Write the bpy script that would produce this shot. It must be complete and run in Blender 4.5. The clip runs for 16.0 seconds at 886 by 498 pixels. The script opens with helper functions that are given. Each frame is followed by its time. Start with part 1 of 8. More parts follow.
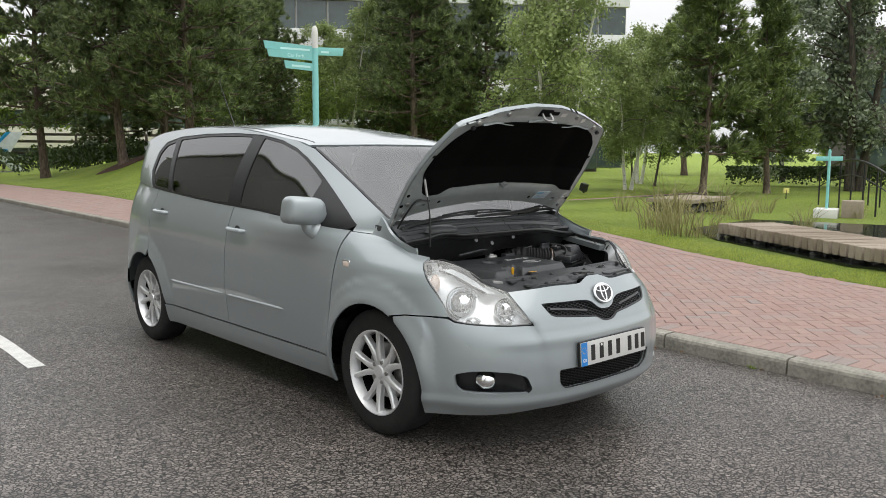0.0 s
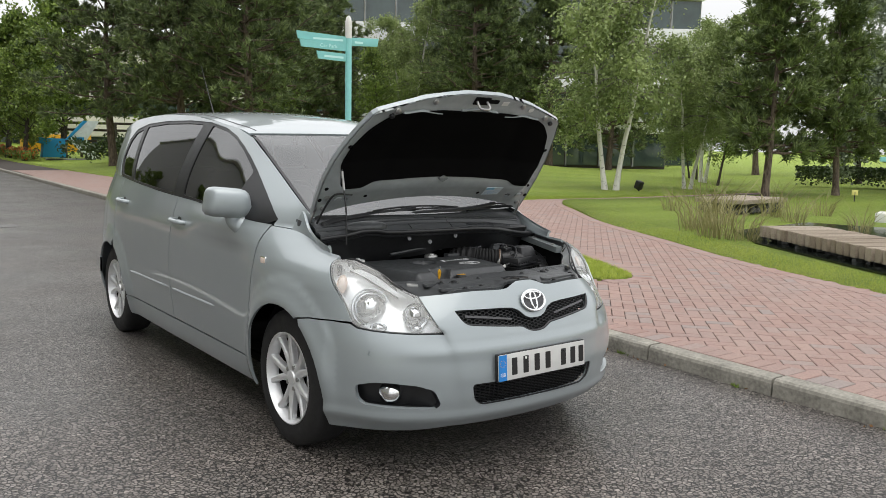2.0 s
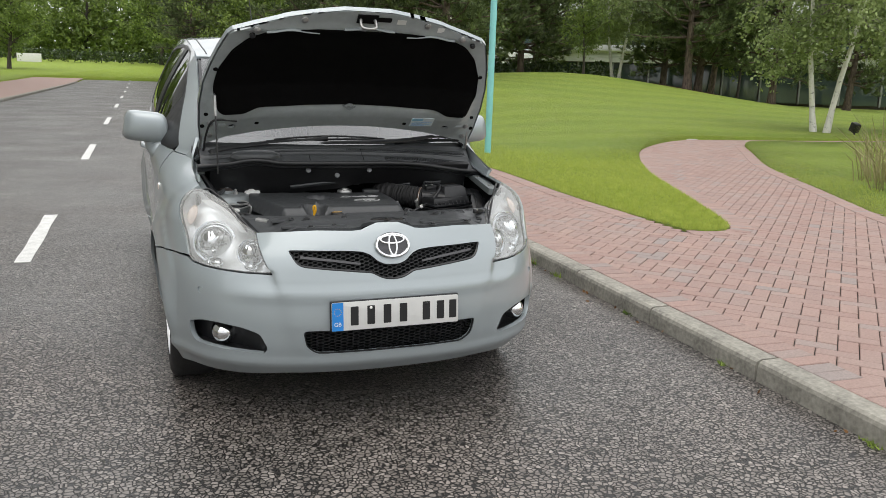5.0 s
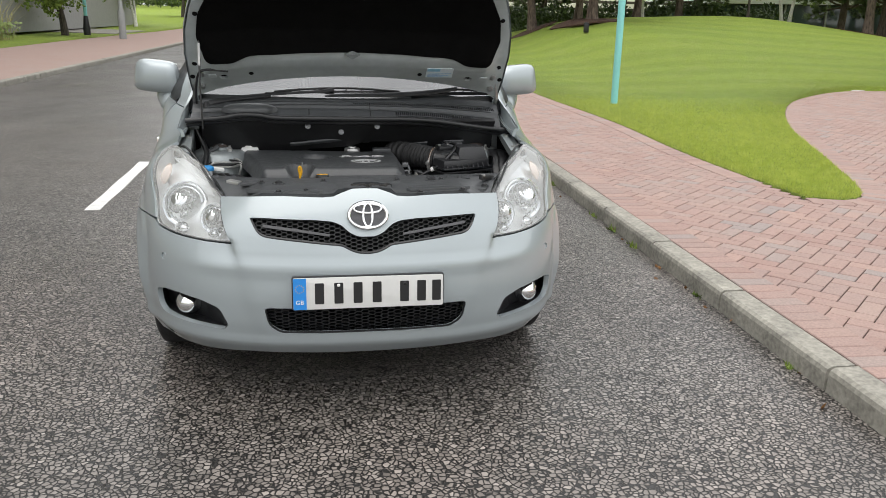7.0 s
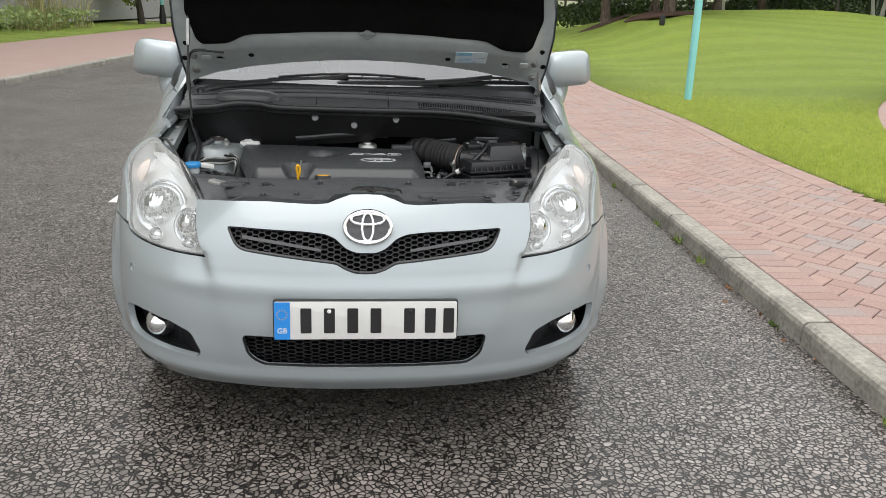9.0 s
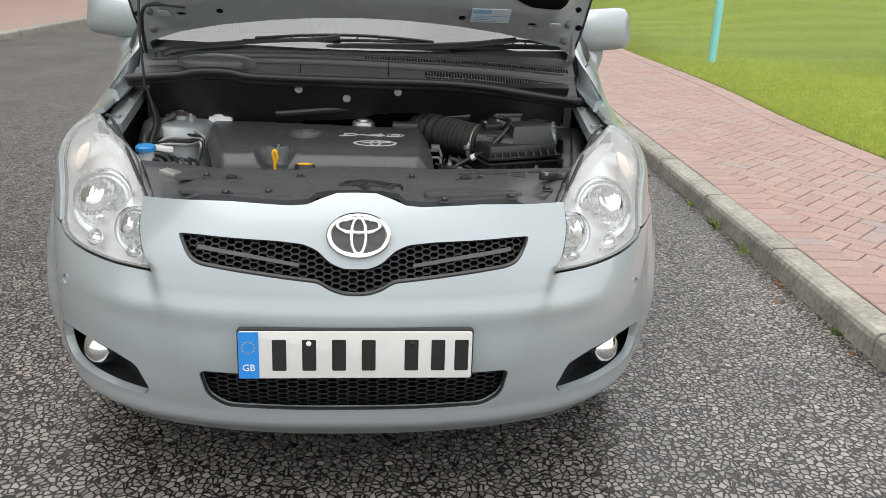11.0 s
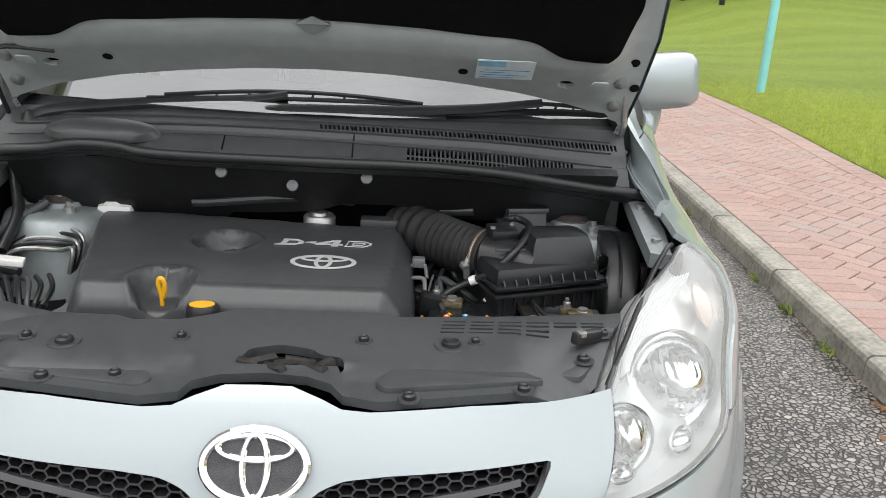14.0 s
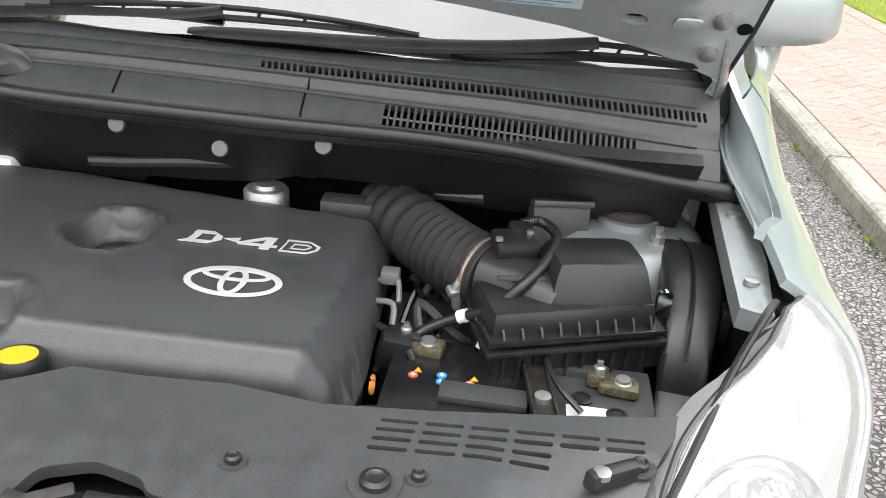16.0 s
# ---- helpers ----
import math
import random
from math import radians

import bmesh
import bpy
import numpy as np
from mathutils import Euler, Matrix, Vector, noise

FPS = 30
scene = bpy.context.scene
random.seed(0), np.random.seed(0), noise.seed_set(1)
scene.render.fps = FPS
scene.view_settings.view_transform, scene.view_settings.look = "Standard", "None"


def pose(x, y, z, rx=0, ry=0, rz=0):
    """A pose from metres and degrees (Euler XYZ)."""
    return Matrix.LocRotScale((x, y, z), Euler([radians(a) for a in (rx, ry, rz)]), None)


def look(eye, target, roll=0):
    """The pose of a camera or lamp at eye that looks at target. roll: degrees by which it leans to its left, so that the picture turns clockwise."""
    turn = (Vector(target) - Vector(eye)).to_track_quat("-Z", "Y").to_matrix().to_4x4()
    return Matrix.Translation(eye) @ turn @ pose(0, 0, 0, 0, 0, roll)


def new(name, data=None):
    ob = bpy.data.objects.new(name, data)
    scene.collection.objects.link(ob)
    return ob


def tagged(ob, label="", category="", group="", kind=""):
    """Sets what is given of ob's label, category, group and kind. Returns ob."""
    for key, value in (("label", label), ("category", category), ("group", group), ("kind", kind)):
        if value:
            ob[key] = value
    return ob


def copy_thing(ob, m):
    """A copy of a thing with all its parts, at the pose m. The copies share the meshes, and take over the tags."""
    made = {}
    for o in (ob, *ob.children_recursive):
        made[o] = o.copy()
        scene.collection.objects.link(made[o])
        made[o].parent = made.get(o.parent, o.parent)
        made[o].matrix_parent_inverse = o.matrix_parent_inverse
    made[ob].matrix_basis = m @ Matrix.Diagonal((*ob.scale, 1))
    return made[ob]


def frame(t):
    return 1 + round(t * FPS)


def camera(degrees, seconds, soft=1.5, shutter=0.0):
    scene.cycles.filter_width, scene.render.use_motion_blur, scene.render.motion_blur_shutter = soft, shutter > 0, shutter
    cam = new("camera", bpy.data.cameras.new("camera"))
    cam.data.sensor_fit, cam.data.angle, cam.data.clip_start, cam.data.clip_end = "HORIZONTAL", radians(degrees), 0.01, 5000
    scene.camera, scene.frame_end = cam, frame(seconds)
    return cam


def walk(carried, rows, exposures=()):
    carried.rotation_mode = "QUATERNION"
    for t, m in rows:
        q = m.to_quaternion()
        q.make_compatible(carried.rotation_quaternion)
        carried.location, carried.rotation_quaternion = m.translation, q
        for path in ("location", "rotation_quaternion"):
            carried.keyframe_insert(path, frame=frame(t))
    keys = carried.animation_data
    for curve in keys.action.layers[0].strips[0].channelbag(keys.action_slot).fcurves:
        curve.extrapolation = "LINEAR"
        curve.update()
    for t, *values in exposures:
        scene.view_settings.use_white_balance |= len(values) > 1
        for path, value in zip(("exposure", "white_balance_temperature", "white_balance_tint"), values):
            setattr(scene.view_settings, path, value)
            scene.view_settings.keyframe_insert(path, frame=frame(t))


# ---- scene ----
cam = camera(57.7, 16.0, soft=0.85)
PATH = [
    (0, (-3.09, -2.364, 1.392), (-1.815, -0.841, 1.158), 0.2),
    (0.5, (-2.991, -2.398, 1.389), (-1.75, -0.847, 1.155), 0.0),
    (1, (-2.792, -2.544, 1.387), (-1.59, -0.962, 1.154), 0.3),
    (1.5, (-2.578, -2.552, 1.371), (-1.405, -0.95, 1.132), 0.6),
    (2, (-2.33, -2.532, 1.382), (-1.195, -0.904, 1.133), 1.1),
    (2.5, (-2.101, -2.667, 1.392), (-1.023, -1.004, 1.121), 1.4),
    (3, (-1.895, -2.769, 1.396), (-0.885, -1.068, 1.103), 1.8),
    (3.5, (-1.635, -2.751, 1.388), (-0.702, -1.011, 1.073), 2.1),
    (4, (-1.381, -2.784, 1.38), (-0.538, -1.005, 1.031), 2.1),
    (4.5, (-1.089, -2.899, 1.39), (-0.352, -1.08, 1.003), 1.8),
    (4.7, (-0.976, -2.9, 1.381), (-0.28, -1.068, 0.981), 1.8),
    (6.8, (-0.138, -2.667, 1.395), (0.154, -0.765, 0.85), 1.6),
    (7, (-0.106, -2.614, 1.389), (0.158, -0.711, 0.835), 1.4),
    (7.5, (-0.039, -2.527, 1.377), (0.158, -0.621, 0.805), 1.2),
    (8, (0.082, -2.437, 1.383), (0.216, -0.527, 0.806), 1.2),
    (8.5, (0.122, -2.324, 1.372), (0.232, -0.412, 0.794), 1.2),
    (8.7, (0.106, -2.238, 1.353), (0.215, -0.325, 0.78), 1.6),
    (10.8, (0.142, -1.643, 1.29), (0.209, 0.246, 0.636), 1.8),
    (11, (0.12, -1.589, 1.3), (0.203, 0.294, 0.631), 2.2),
    (11.5, (0.064, -1.431, 1.3), (0.166, 0.444, 0.612), 2.3),
    (12, (0.025, -1.377, 1.296), (0.143, 0.488, 0.583), 2.4),
    (12.5, (0.028, -1.34, 1.296), (0.133, 0.522, 0.573), 2.4),
    (13, (0.114, -1.205, 1.314), (0.15, 0.667, 0.611), 1.7),
    (13.5, (0.229, -1.026, 1.332), (0.238, 0.865, 0.68), 2.1),
    (14, (0.228, -0.774, 1.325), (0.238, 1.122, 0.689), 3.0),
    (14.5, (0.221, -0.551, 1.322), (0.21, 1.333, 0.652), 3.6),
    (15, (0.304, -0.388, 1.328), (0.23, 1.46, 0.566), 3.9),
    (15.5, (0.375, -0.291, 1.336), (0.259, 1.515, 0.486), 4.0),
    (16, (0.349, -0.21, 1.319), (0.178, 1.568, 0.419), 4.9),
]
walk(cam, [(t, look(eye, target, roll)) for t, eye, target, roll in PATH], [(0, 0.55), (4.5, 0.58), (7, 0.83), (11, 0.96), (12.5, 1.0), (13.5, 0.93), (14.1, 1.17), (14.8, 1.55), (16, 1.85)])

# ---- light: a bright overcast sky ----
world = bpy.data.worlds.new("overcast_sky")
scene.world = world
world.use_nodes = True
_n = world.node_tree.nodes
_sky = _n.new("ShaderNodeTexSky")
_sky.sky_type, _sky.sun_disc = "NISHITA", False
_sky.sun_elevation, _sky.sun_rotation = radians(74), radians(215)
_sky.air_density, _sky.dust_density, _sky.ozone_density = 1.0, 6.0, 1.0
_mix = _n.new("ShaderNodeMix")
_mix.data_type = "RGBA"
_mix.inputs[0].default_value = 0.9
_cl = _n.new("ShaderNodeTexNoise")
_cl.inputs["Scale"].default_value = 1.7
_cl.inputs["Detail"].default_value = 6
_cr = _n.new("ShaderNodeValToRGB")
_cr.color_ramp.elements[0].position, _cr.color_ramp.elements[0].color = 0.3, (7.15, 7.2, 7.25, 1)
_cr.color_ramp.elements[1].position, _cr.color_ramp.elements[1].color = 0.75, (12.3, 12.4, 12.5, 1)
_l = world.node_tree.links
_l.new(_cl.outputs["Fac"], _cr.inputs[0])
_l.new(_sky.outputs[0], _mix.inputs[6])
_l.new(_cr.outputs[0], _mix.inputs[7])
# an overcast sky is brighter overhead than at the horizon
_tc, _sx = _n.new("ShaderNodeTexCoord"), _n.new("ShaderNodeSeparateXYZ")
_up = _n.new("ShaderNodeMapRange")
_up.inputs["From Min"].default_value, _up.inputs["From Max"].default_value = 0.0, 0.9
_up.inputs["To Min"].default_value, _up.inputs["To Max"].default_value = 0.74, 1.20
_dim = _n.new("ShaderNodeMix")
_dim.data_type, _dim.blend_type = "RGBA", "MULTIPLY"
_dim.inputs[0].default_value = 1.0
_l.new(_tc.outputs["Generated"], _sx.inputs[0])
_l.new(_sx.outputs["Z"], _up.inputs["Value"])
_l.new(_mix.outputs[2], _dim.inputs[6])
_l.new(_up.outputs[0], _dim.inputs[7])
_l.new(_dim.outputs[2], _n["Background"].inputs["Color"])
_n["Background"].inputs["Strength"].default_value = 0.10
sun_data = bpy.data.lights.new("sun", "SUN")
sun_data.energy, sun_data.angle, sun_data.color = 0.75, radians(60), (1.0, 0.97, 0.92)
sun = new("sun", sun_data)
sun.matrix_world = look((0, 0, 30), (5, 7, 0))
scene.view_settings.exposure = 0.0

# ---- materials ----
def rgb(h):
    """Linear colour from an sRGB hex string."""
    c = [int(h[i:i + 2], 16) / 255 for i in (0, 2, 4)]
    return tuple(x / 12.92 if x <= 0.04045 else ((x + 0.055) / 1.055) ** 2.4 for x in c)


class Mat:
    """A small builder for node materials in object coordinates."""
    def __init__(self, name, base=(0.5, 0.5, 0.5), rough=0.5, metal=0.0, **kw):
        self.m = bpy.data.materials.new(name)
        self.m.use_nodes = True
        self.n, self.l = self.m.node_tree.nodes, self.m.node_tree.links
        self.b = self.n["Principled BSDF"]
        self.b.inputs["Base Color"].default_value = (*base, 1)
        self.b.inputs["Roughness"].default_value = rough
        self.b.inputs["Metallic"].default_value = metal
        for k, v in kw.items():
            self.b.inputs[k.replace("_", " ")].default_value = v
        self.geo = self.n.new("ShaderNodeNewGeometry")
        self.pos = self.geo.outputs["Position"]
        self.tc = self.n.new("ShaderNodeTexCoord").outputs["Object"]

    def noise(self, scale, detail=4, rough=0.55, stretch=None, local=False, distort=0.0):
        t = self.n.new("ShaderNodeTexNoise")
        t.inputs["Scale"].default_value, t.inputs["Detail"].default_value, t.inputs["Roughness"].default_value = scale, detail, rough
        t.inputs["Distortion"].default_value = distort
        self.l.new(self.vec(stretch, local), t.inputs["Vector"])
        return t.outputs["Fac"]

    def vec(self, stretch=None, local=False):
        v = self.tc if local else self.pos
        if stretch:
            mp = self.n.new("ShaderNodeMapping")
            mp.inputs["Scale"].default_value = stretch
            self.l.new(v, mp.inputs["Vector"])
            v = mp.outputs[0]
        return v

    def voronoi(self, scale, feature="F1", out="Distance", stretch=None, rand=1.0):
        t = self.n.new("ShaderNodeTexVoronoi")
        t.feature = feature
        t.inputs["Scale"].default_value = scale
        t.inputs["Randomness"].default_value = rand
        self.l.new(self.vec(stretch), t.inputs["Vector"])
        return t.outputs[out]

    def ramp(self, fac, stops):
        r = self.n.new("ShaderNodeValToRGB")
        e = r.color_ramp.elements
        while len(e) < len(stops):
            e.new(0.5)
        for el, (p, c) in zip(e, stops):
            el.position = p
            el.color = (*c, 1) if isinstance(c, tuple) else (c, c, c, 1)
        self.l.new(fac, r.inputs[0])
        return r.outputs[0]

    def mix(self, fac, a, b, mode="MIX"):
        x = self.n.new("ShaderNodeMix")
        x.data_type, x.blend_type = "RGBA", mode
        for i, v in ((0, fac), (6, a), (7, b)):
            if isinstance(v, (int, float)):
                x.inputs[i].default_value = v if i == 0 else (v, v, v, 1)
            elif isinstance(v, tuple):
                x.inputs[i].default_value = (*v, 1)
            else:
                self.l.new(v, x.inputs[i])
        return x.outputs[2]

    def math(self, op, a, b=0.0):
        x = self.n.new("ShaderNodeMath")
        x.operation = op
        for i, v in ((0, a), (1, b)):
            if isinstance(v, (int, float)):
                x.inputs[i].default_value = v
            else:
                self.l.new(v, x.inputs[i])
        return x.outputs[0]

    def random(self):
        return self.n.new("ShaderNodeObjectInfo").outputs["Random"]

    def island(self):
        return self.geo.outputs["Random Per Island"]

    def set(self, socket, v):
        self.l.new(v, self.b.inputs[socket])
        return self

    def bump(self, height, strength=0.3, dist=0.01, prev=None):
        x = self.n.new("ShaderNodeBump")
        x.inputs["Strength"].default_value, x.inputs["Distance"].default_value = strength, dist
        self.l.new(height, x.inputs["Height"])
        if prev is not None:
            self.l.new(prev, x.inputs["Normal"])
        self.l.new(x.outputs[0], self.b.inputs["Normal"])
        return x.outputs[0]


def plain(name, base, rough=0.5, metal=0.0, vary=0.12, scale=40, bump=0.08, dist=0.002, **kw):
    """A surface with fine grain and a slow unevenness in colour and gloss."""
    k = Mat(name, base, rough, metal, **kw)
    n1, n2 = k.noise(scale, 5), k.noise(scale / 9, 3)
    f = k.math("ADD", k.math("MULTIPLY", n1, 0.5), k.math("MULTIPLY", n2, 0.5))
    lo, hi = tuple(c * (1 - 1.6 * vary) for c in base), tuple(min(1, c * (1 + 1.6 * vary)) for c in base)
    k.set("Base Color", k.ramp(f, [(0.3, lo), (0.7, hi)]))
    k.set("Roughness", k.ramp(n2, [(0.3, max(0.02, rough * 0.85)), (0.75, min(1, rough * 1.18))]))
    if bump:
        k.bump(n1, bump, dist)
    return k.m


def paint_material():
    """Silver-green metallic paint under clear coat, with faint dust."""
    k = Mat("silver_green_paint", (0.31, 0.35, 0.36), 0.36, 0.32)
    fl = k.voronoi(1400, out="Color")
    k.set("Base Color", k.ramp(fl, [(0.0, (0.318, 0.358, 0.374)), (1.0, (0.350, 0.392, 0.408))]))
    k.set("Roughness", k.ramp(k.noise(5, 3), [(0.3, 0.36), (0.75, 0.41)]))
    k.b.inputs["Coat Weight"].default_value = 0.9
    k.b.inputs["Coat Roughness"].default_value = 0.03
    return k.m


def asphalt_material():
    """Surface-dressed asphalt: pale chips set in dark binder, patches of fines, damp in places."""
    k = Mat("coarse_asphalt", (0.06, 0.06, 0.06), 0.7)
    cell = k.voronoi(50, "F1", "Color")
    edge = k.voronoi(50, "DISTANCE_TO_EDGE")
    size = k.noise(45, 3)
    chip = k.math("SUBTRACT", edge, k.ramp(size, [(0.42, 0.0), (0.75, 0.09)]))
    mask = k.ramp(chip, [(0.025, 0.0), (0.10, 1.0)])
    stone = k.ramp(cell, [(0.0, (0.105, 0.097, 0.090)), (0.5, (0.200, 0.186, 0.174)), (0.85, (0.275, 0.257, 0.241)), (1.0, (0.40, 0.377, 0.356))])
    worn = k.ramp(k.noise(1.1, 6, 0.6), [(0.35, 0.75), (0.7, 1.08)])
    base = k.mix(mask, (0.012, 0.0112, 0.0105), k.mix(1.0, stone, worn, "MULTIPLY"))
    fines = k.ramp(k.noise(5.0, 5, 0.6), [(0.60, 0.0), (0.78, 0.4)])
    grit = k.ramp(k.noise(200, 3), [(0.3, (0.07, 0.068, 0.066)), (0.7, (0.22, 0.212, 0.205))])
    base = k.mix(fines, base, grit)
    tint = k.ramp(k.noise(0.5, 4), [(0.4, (1.0, 0.98, 0.96)), (0.65, (1.0, 0.94, 0.90))])
    k.set("Base Color", k.mix(1.0, base, tint, "MULTIPLY"))
    wet = k.noise(0.7, 4)
    k.b.inputs["Coat Weight"].default_value = 0.15
    k.b.inputs["Coat Roughness"].default_value = 0.32
    k.set("Roughness", k.ramp(wet, [(0.35, 0.36), (0.65, 0.52)]))
    k.bump(k.mix(fines, mask, k.math("ADD", 0.4, k.math("MULTIPLY", k.noise(200, 3), 0.3))), 1.0, 0.010)
    return k.m


def grass_material():
    k = Mat("mown_grass", (0.09, 0.16, 0.03), 0.8)
    fine = k.noise(130, 4, 0.7)
    mid = k.noise(7, 5, 0.6)
    big = k.noise(0.35, 4)
    stripe = k.n.new("ShaderNodeTexWave")
    stripe.bands_direction = "Y"
    stripe.inputs["Scale"].default_value = 0.15
    stripe.inputs["Distortion"].default_value = 7.0
    stripe.inputs["Detail"].default_value = 2
    k.l.new(k.vec((0.3, 1.0, 0.0)), stripe.inputs["Vector"])
    c = k.ramp(fine, [(0.25, (0.070, 0.13, 0.010)), (0.5, (0.225, 0.335, 0.028)), (0.78, (0.41, 0.51, 0.080))])
    c = k.mix(k.ramp(mid, [(0.4, 0.0), (0.75, 0.5)]), c, (0.27, 0.31, 0.06))
    c = k.mix(k.ramp(stripe.outputs["Fac"], [(0.25, 0.0), (0.75, 0.13)]), c, (0.12, 0.21, 0.016))
    c = k.mix(k.ramp(big, [(0.4, 0.0), (0.7, 0.3)]), c, (0.28, 0.34, 0.03))
    c = k.mix(k.ramp(stripe.outputs["Fac"], [(0.25, 0.11), (0.75, 0.0)]), c, (0.40, 0.47, 0.06))
    tuft = k.noise(22, 8, 0.8)
    c = k.mix(1.0, c, k.ramp(tuft, [(0.30, 0.62), (0.5, 1.0), (0.70, 1.42)]), "MULTIPLY")
    worn = k.noise(1.6, 6, 0.7)
    c = k.mix(k.ramp(worn, [(0.52, 0.0), (0.75, 0.5)]), c, (0.34, 0.36, 0.10))
    k.set("Base Color", c)
    k.bump(k.math("ADD", fine, k.math("MULTIPLY", k.math("ADD", mid, tuft), 1.5)), 1.0, 0.04)
    return k.m


def brick_material(name="red_block_paver", info="object"):
    k = Mat(name, (0.3, 0.16, 0.12), 0.82)
    r = k.random() if info == "object" else k.island()
    c = k.ramp(r, [(0.0, (0.285, 0.185, 0.160)), (0.35, (0.33, 0.22, 0.19)), (0.62, (0.285, 0.20, 0.178)), (0.85, (0.35, 0.235, 0.198)), (0.99, (0.27, 0.225, 0.21))])
    k.set("Base Color", k.mix(1.0, k.mix(k.ramp(k.noise(1.3, 5), [(0.4, 0.0), (0.75, 0.45)]), c, (0.33, 0.265, 0.235)), k.ramp(k.noise(90, 5, 0.65), [(0.25, 0.72), (0.7, 1.12)]), "MULTIPLY"))
    k.bump(k.noise(160, 4, 0.6), 0.35, 0.003)
    return k.m


def leaf_material(name, lo, hi, rough=0.55, through_=0.16, clump=3.2):
    """Leaves: each its own tone, with darker and lighter clumps."""
    k = Mat(name, hi, rough)
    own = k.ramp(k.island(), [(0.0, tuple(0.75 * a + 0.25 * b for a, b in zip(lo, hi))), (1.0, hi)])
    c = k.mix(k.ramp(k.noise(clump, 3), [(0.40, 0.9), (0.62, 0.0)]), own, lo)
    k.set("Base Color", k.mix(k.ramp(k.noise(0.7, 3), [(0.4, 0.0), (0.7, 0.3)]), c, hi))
    t, x = k.n.new("ShaderNodeBsdfTranslucent"), k.n.new("ShaderNodeMixShader")
    k.l.new(k.b.inputs["Base Color"].links[0].from_socket, t.inputs["Color"])
    x.inputs[0].default_value = through_
    k.l.new(k.b.outputs[0], x.inputs[1])
    k.l.new(t.outputs[0], x.inputs[2])
    k.l.new(x.outputs[0], k.n["Material Output"].inputs["Surface"])
    return k.m


def bark_material(name, lo, hi, scale=14, stretch=(1, 1, 0.25), strength=0.8, cut=(0.35, 0.62)):
    k = Mat(name, hi, 0.9)
    n = k.noise(scale, 6, 0.65, stretch)
    k.set("Base Color", k.ramp(n, [(cut[0], lo), (cut[1], hi)]))
    k.bump(n, strength, 0.02)
    return k.m


def glass_material(name, tint, ior=1.5, rough=0.015):
    """Thin glass: tinted see-through, with a mirror sheen that grows towards grazing angles."""
    k = Mat(name)
    k.n.remove(k.b)
    t, g, f, x = (k.n.new("ShaderNode" + q) for q in ("BsdfTransparent", "BsdfGlossy", "Fresnel", "MixShader"))
    t.inputs["Color"].default_value = (*tint, 1)
    g.inputs["Roughness"].default_value = rough
    f.inputs["IOR"].default_value = ior
    k.l.new(f.outputs[0], x.inputs[0])
    k.l.new(t.outputs[0], x.inputs[1])
    k.l.new(g.outputs[0], x.inputs[2])
    k.l.new(x.outputs[0], k.n["Material Output"].inputs["Surface"])
    return k.m


PAINT = paint_material()
ASPHALT = asphalt_material()
GRASS = grass_material()
BRICK, BRICK_STUFF = brick_material(), brick_material("red_block_paver_far", "island")
MORTAR = plain("sandy_joint", (0.045, 0.036, 0.03), 0.95, vary=0.25, scale=60)
KERB = plain("weathered_concrete_kerb", (0.25, 0.238, 0.205), 0.85, vary=0.34, scale=45, bump=0.5, dist=0.004)
LINE = plain("worn_white_road_paint", (0.66, 0.66, 0.64), 0.7, vary=0.18, scale=90, bump=0.4)
WHITE = plain("white_painted_edging", (0.7, 0.7, 0.66), 0.7, vary=0.1)
BLACK = plain("black_textured_plastic", (0.014, 0.0145, 0.016), 0.38, vary=0.2, scale=300, bump=0.25, dist=0.0008)
GREYPL = plain("dark_grey_satin_plastic", (0.046, 0.049, 0.052), 0.42, vary=0.16, scale=400, bump=0.35, dist=0.0006)
# near black with deep shade put into the colour, for openings and dark parts
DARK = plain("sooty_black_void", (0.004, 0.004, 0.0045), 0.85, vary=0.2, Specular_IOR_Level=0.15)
FELT = plain("black_felt_lining", (0.004, 0.004, 0.004), 0.95, vary=0.3, scale=200, bump=0.6, dist=0.002, Specular_IOR_Level=0.05)
RUBBER = plain("black_tyre_rubber", (0.012, 0.012, 0.0125), 0.72, vary=0.25, scale=120, bump=0.3)
ALLOY = plain("silver_alloy", (0.78, 0.79, 0.80), 0.36, 0.55, vary=0.05, scale=60, bump=0.03)
CHROME = plain("polished_chrome", (0.82, 0.83, 0.84), 0.08, 1.0, vary=0.03, bump=0)
STEEL = plain("dull_bare_steel", (0.42, 0.42, 0.41), 0.42, 0.85, vary=0.2, scale=80)
RUST = plain("rusty_orange_steel", (0.17, 0.10, 0.06), 0.8, 0.2, vary=0.35, scale=120)
TINT = glass_material("dark_tinted_glass", (0.045, 0.05, 0.05), 2.5)
CLEAR = glass_material("clear_windscreen_glass", (0.50, 0.57, 0.58), 3.1)
LENS = glass_material("clear_lamp_lens", (0.94, 0.96, 0.97), 1.5)


def hazed(mat, amount, colour):
    """Weathered plastic: a share of the clear lens scatters light."""
    n, l = mat.node_tree.nodes, mat.node_tree.links
    out = n["Material Output"]
    d, x = n.new("ShaderNodeBsdfDiffuse"), n.new("ShaderNodeMixShader")
    d.inputs["Color"].default_value = (*colour, 1)
    x.inputs[0].default_value = amount
    l.new(out.inputs["Surface"].links[0].from_socket, x.inputs[1])
    l.new(d.outputs[0], x.inputs[2])
    l.new(x.outputs[0], out.inputs["Surface"])
    return mat


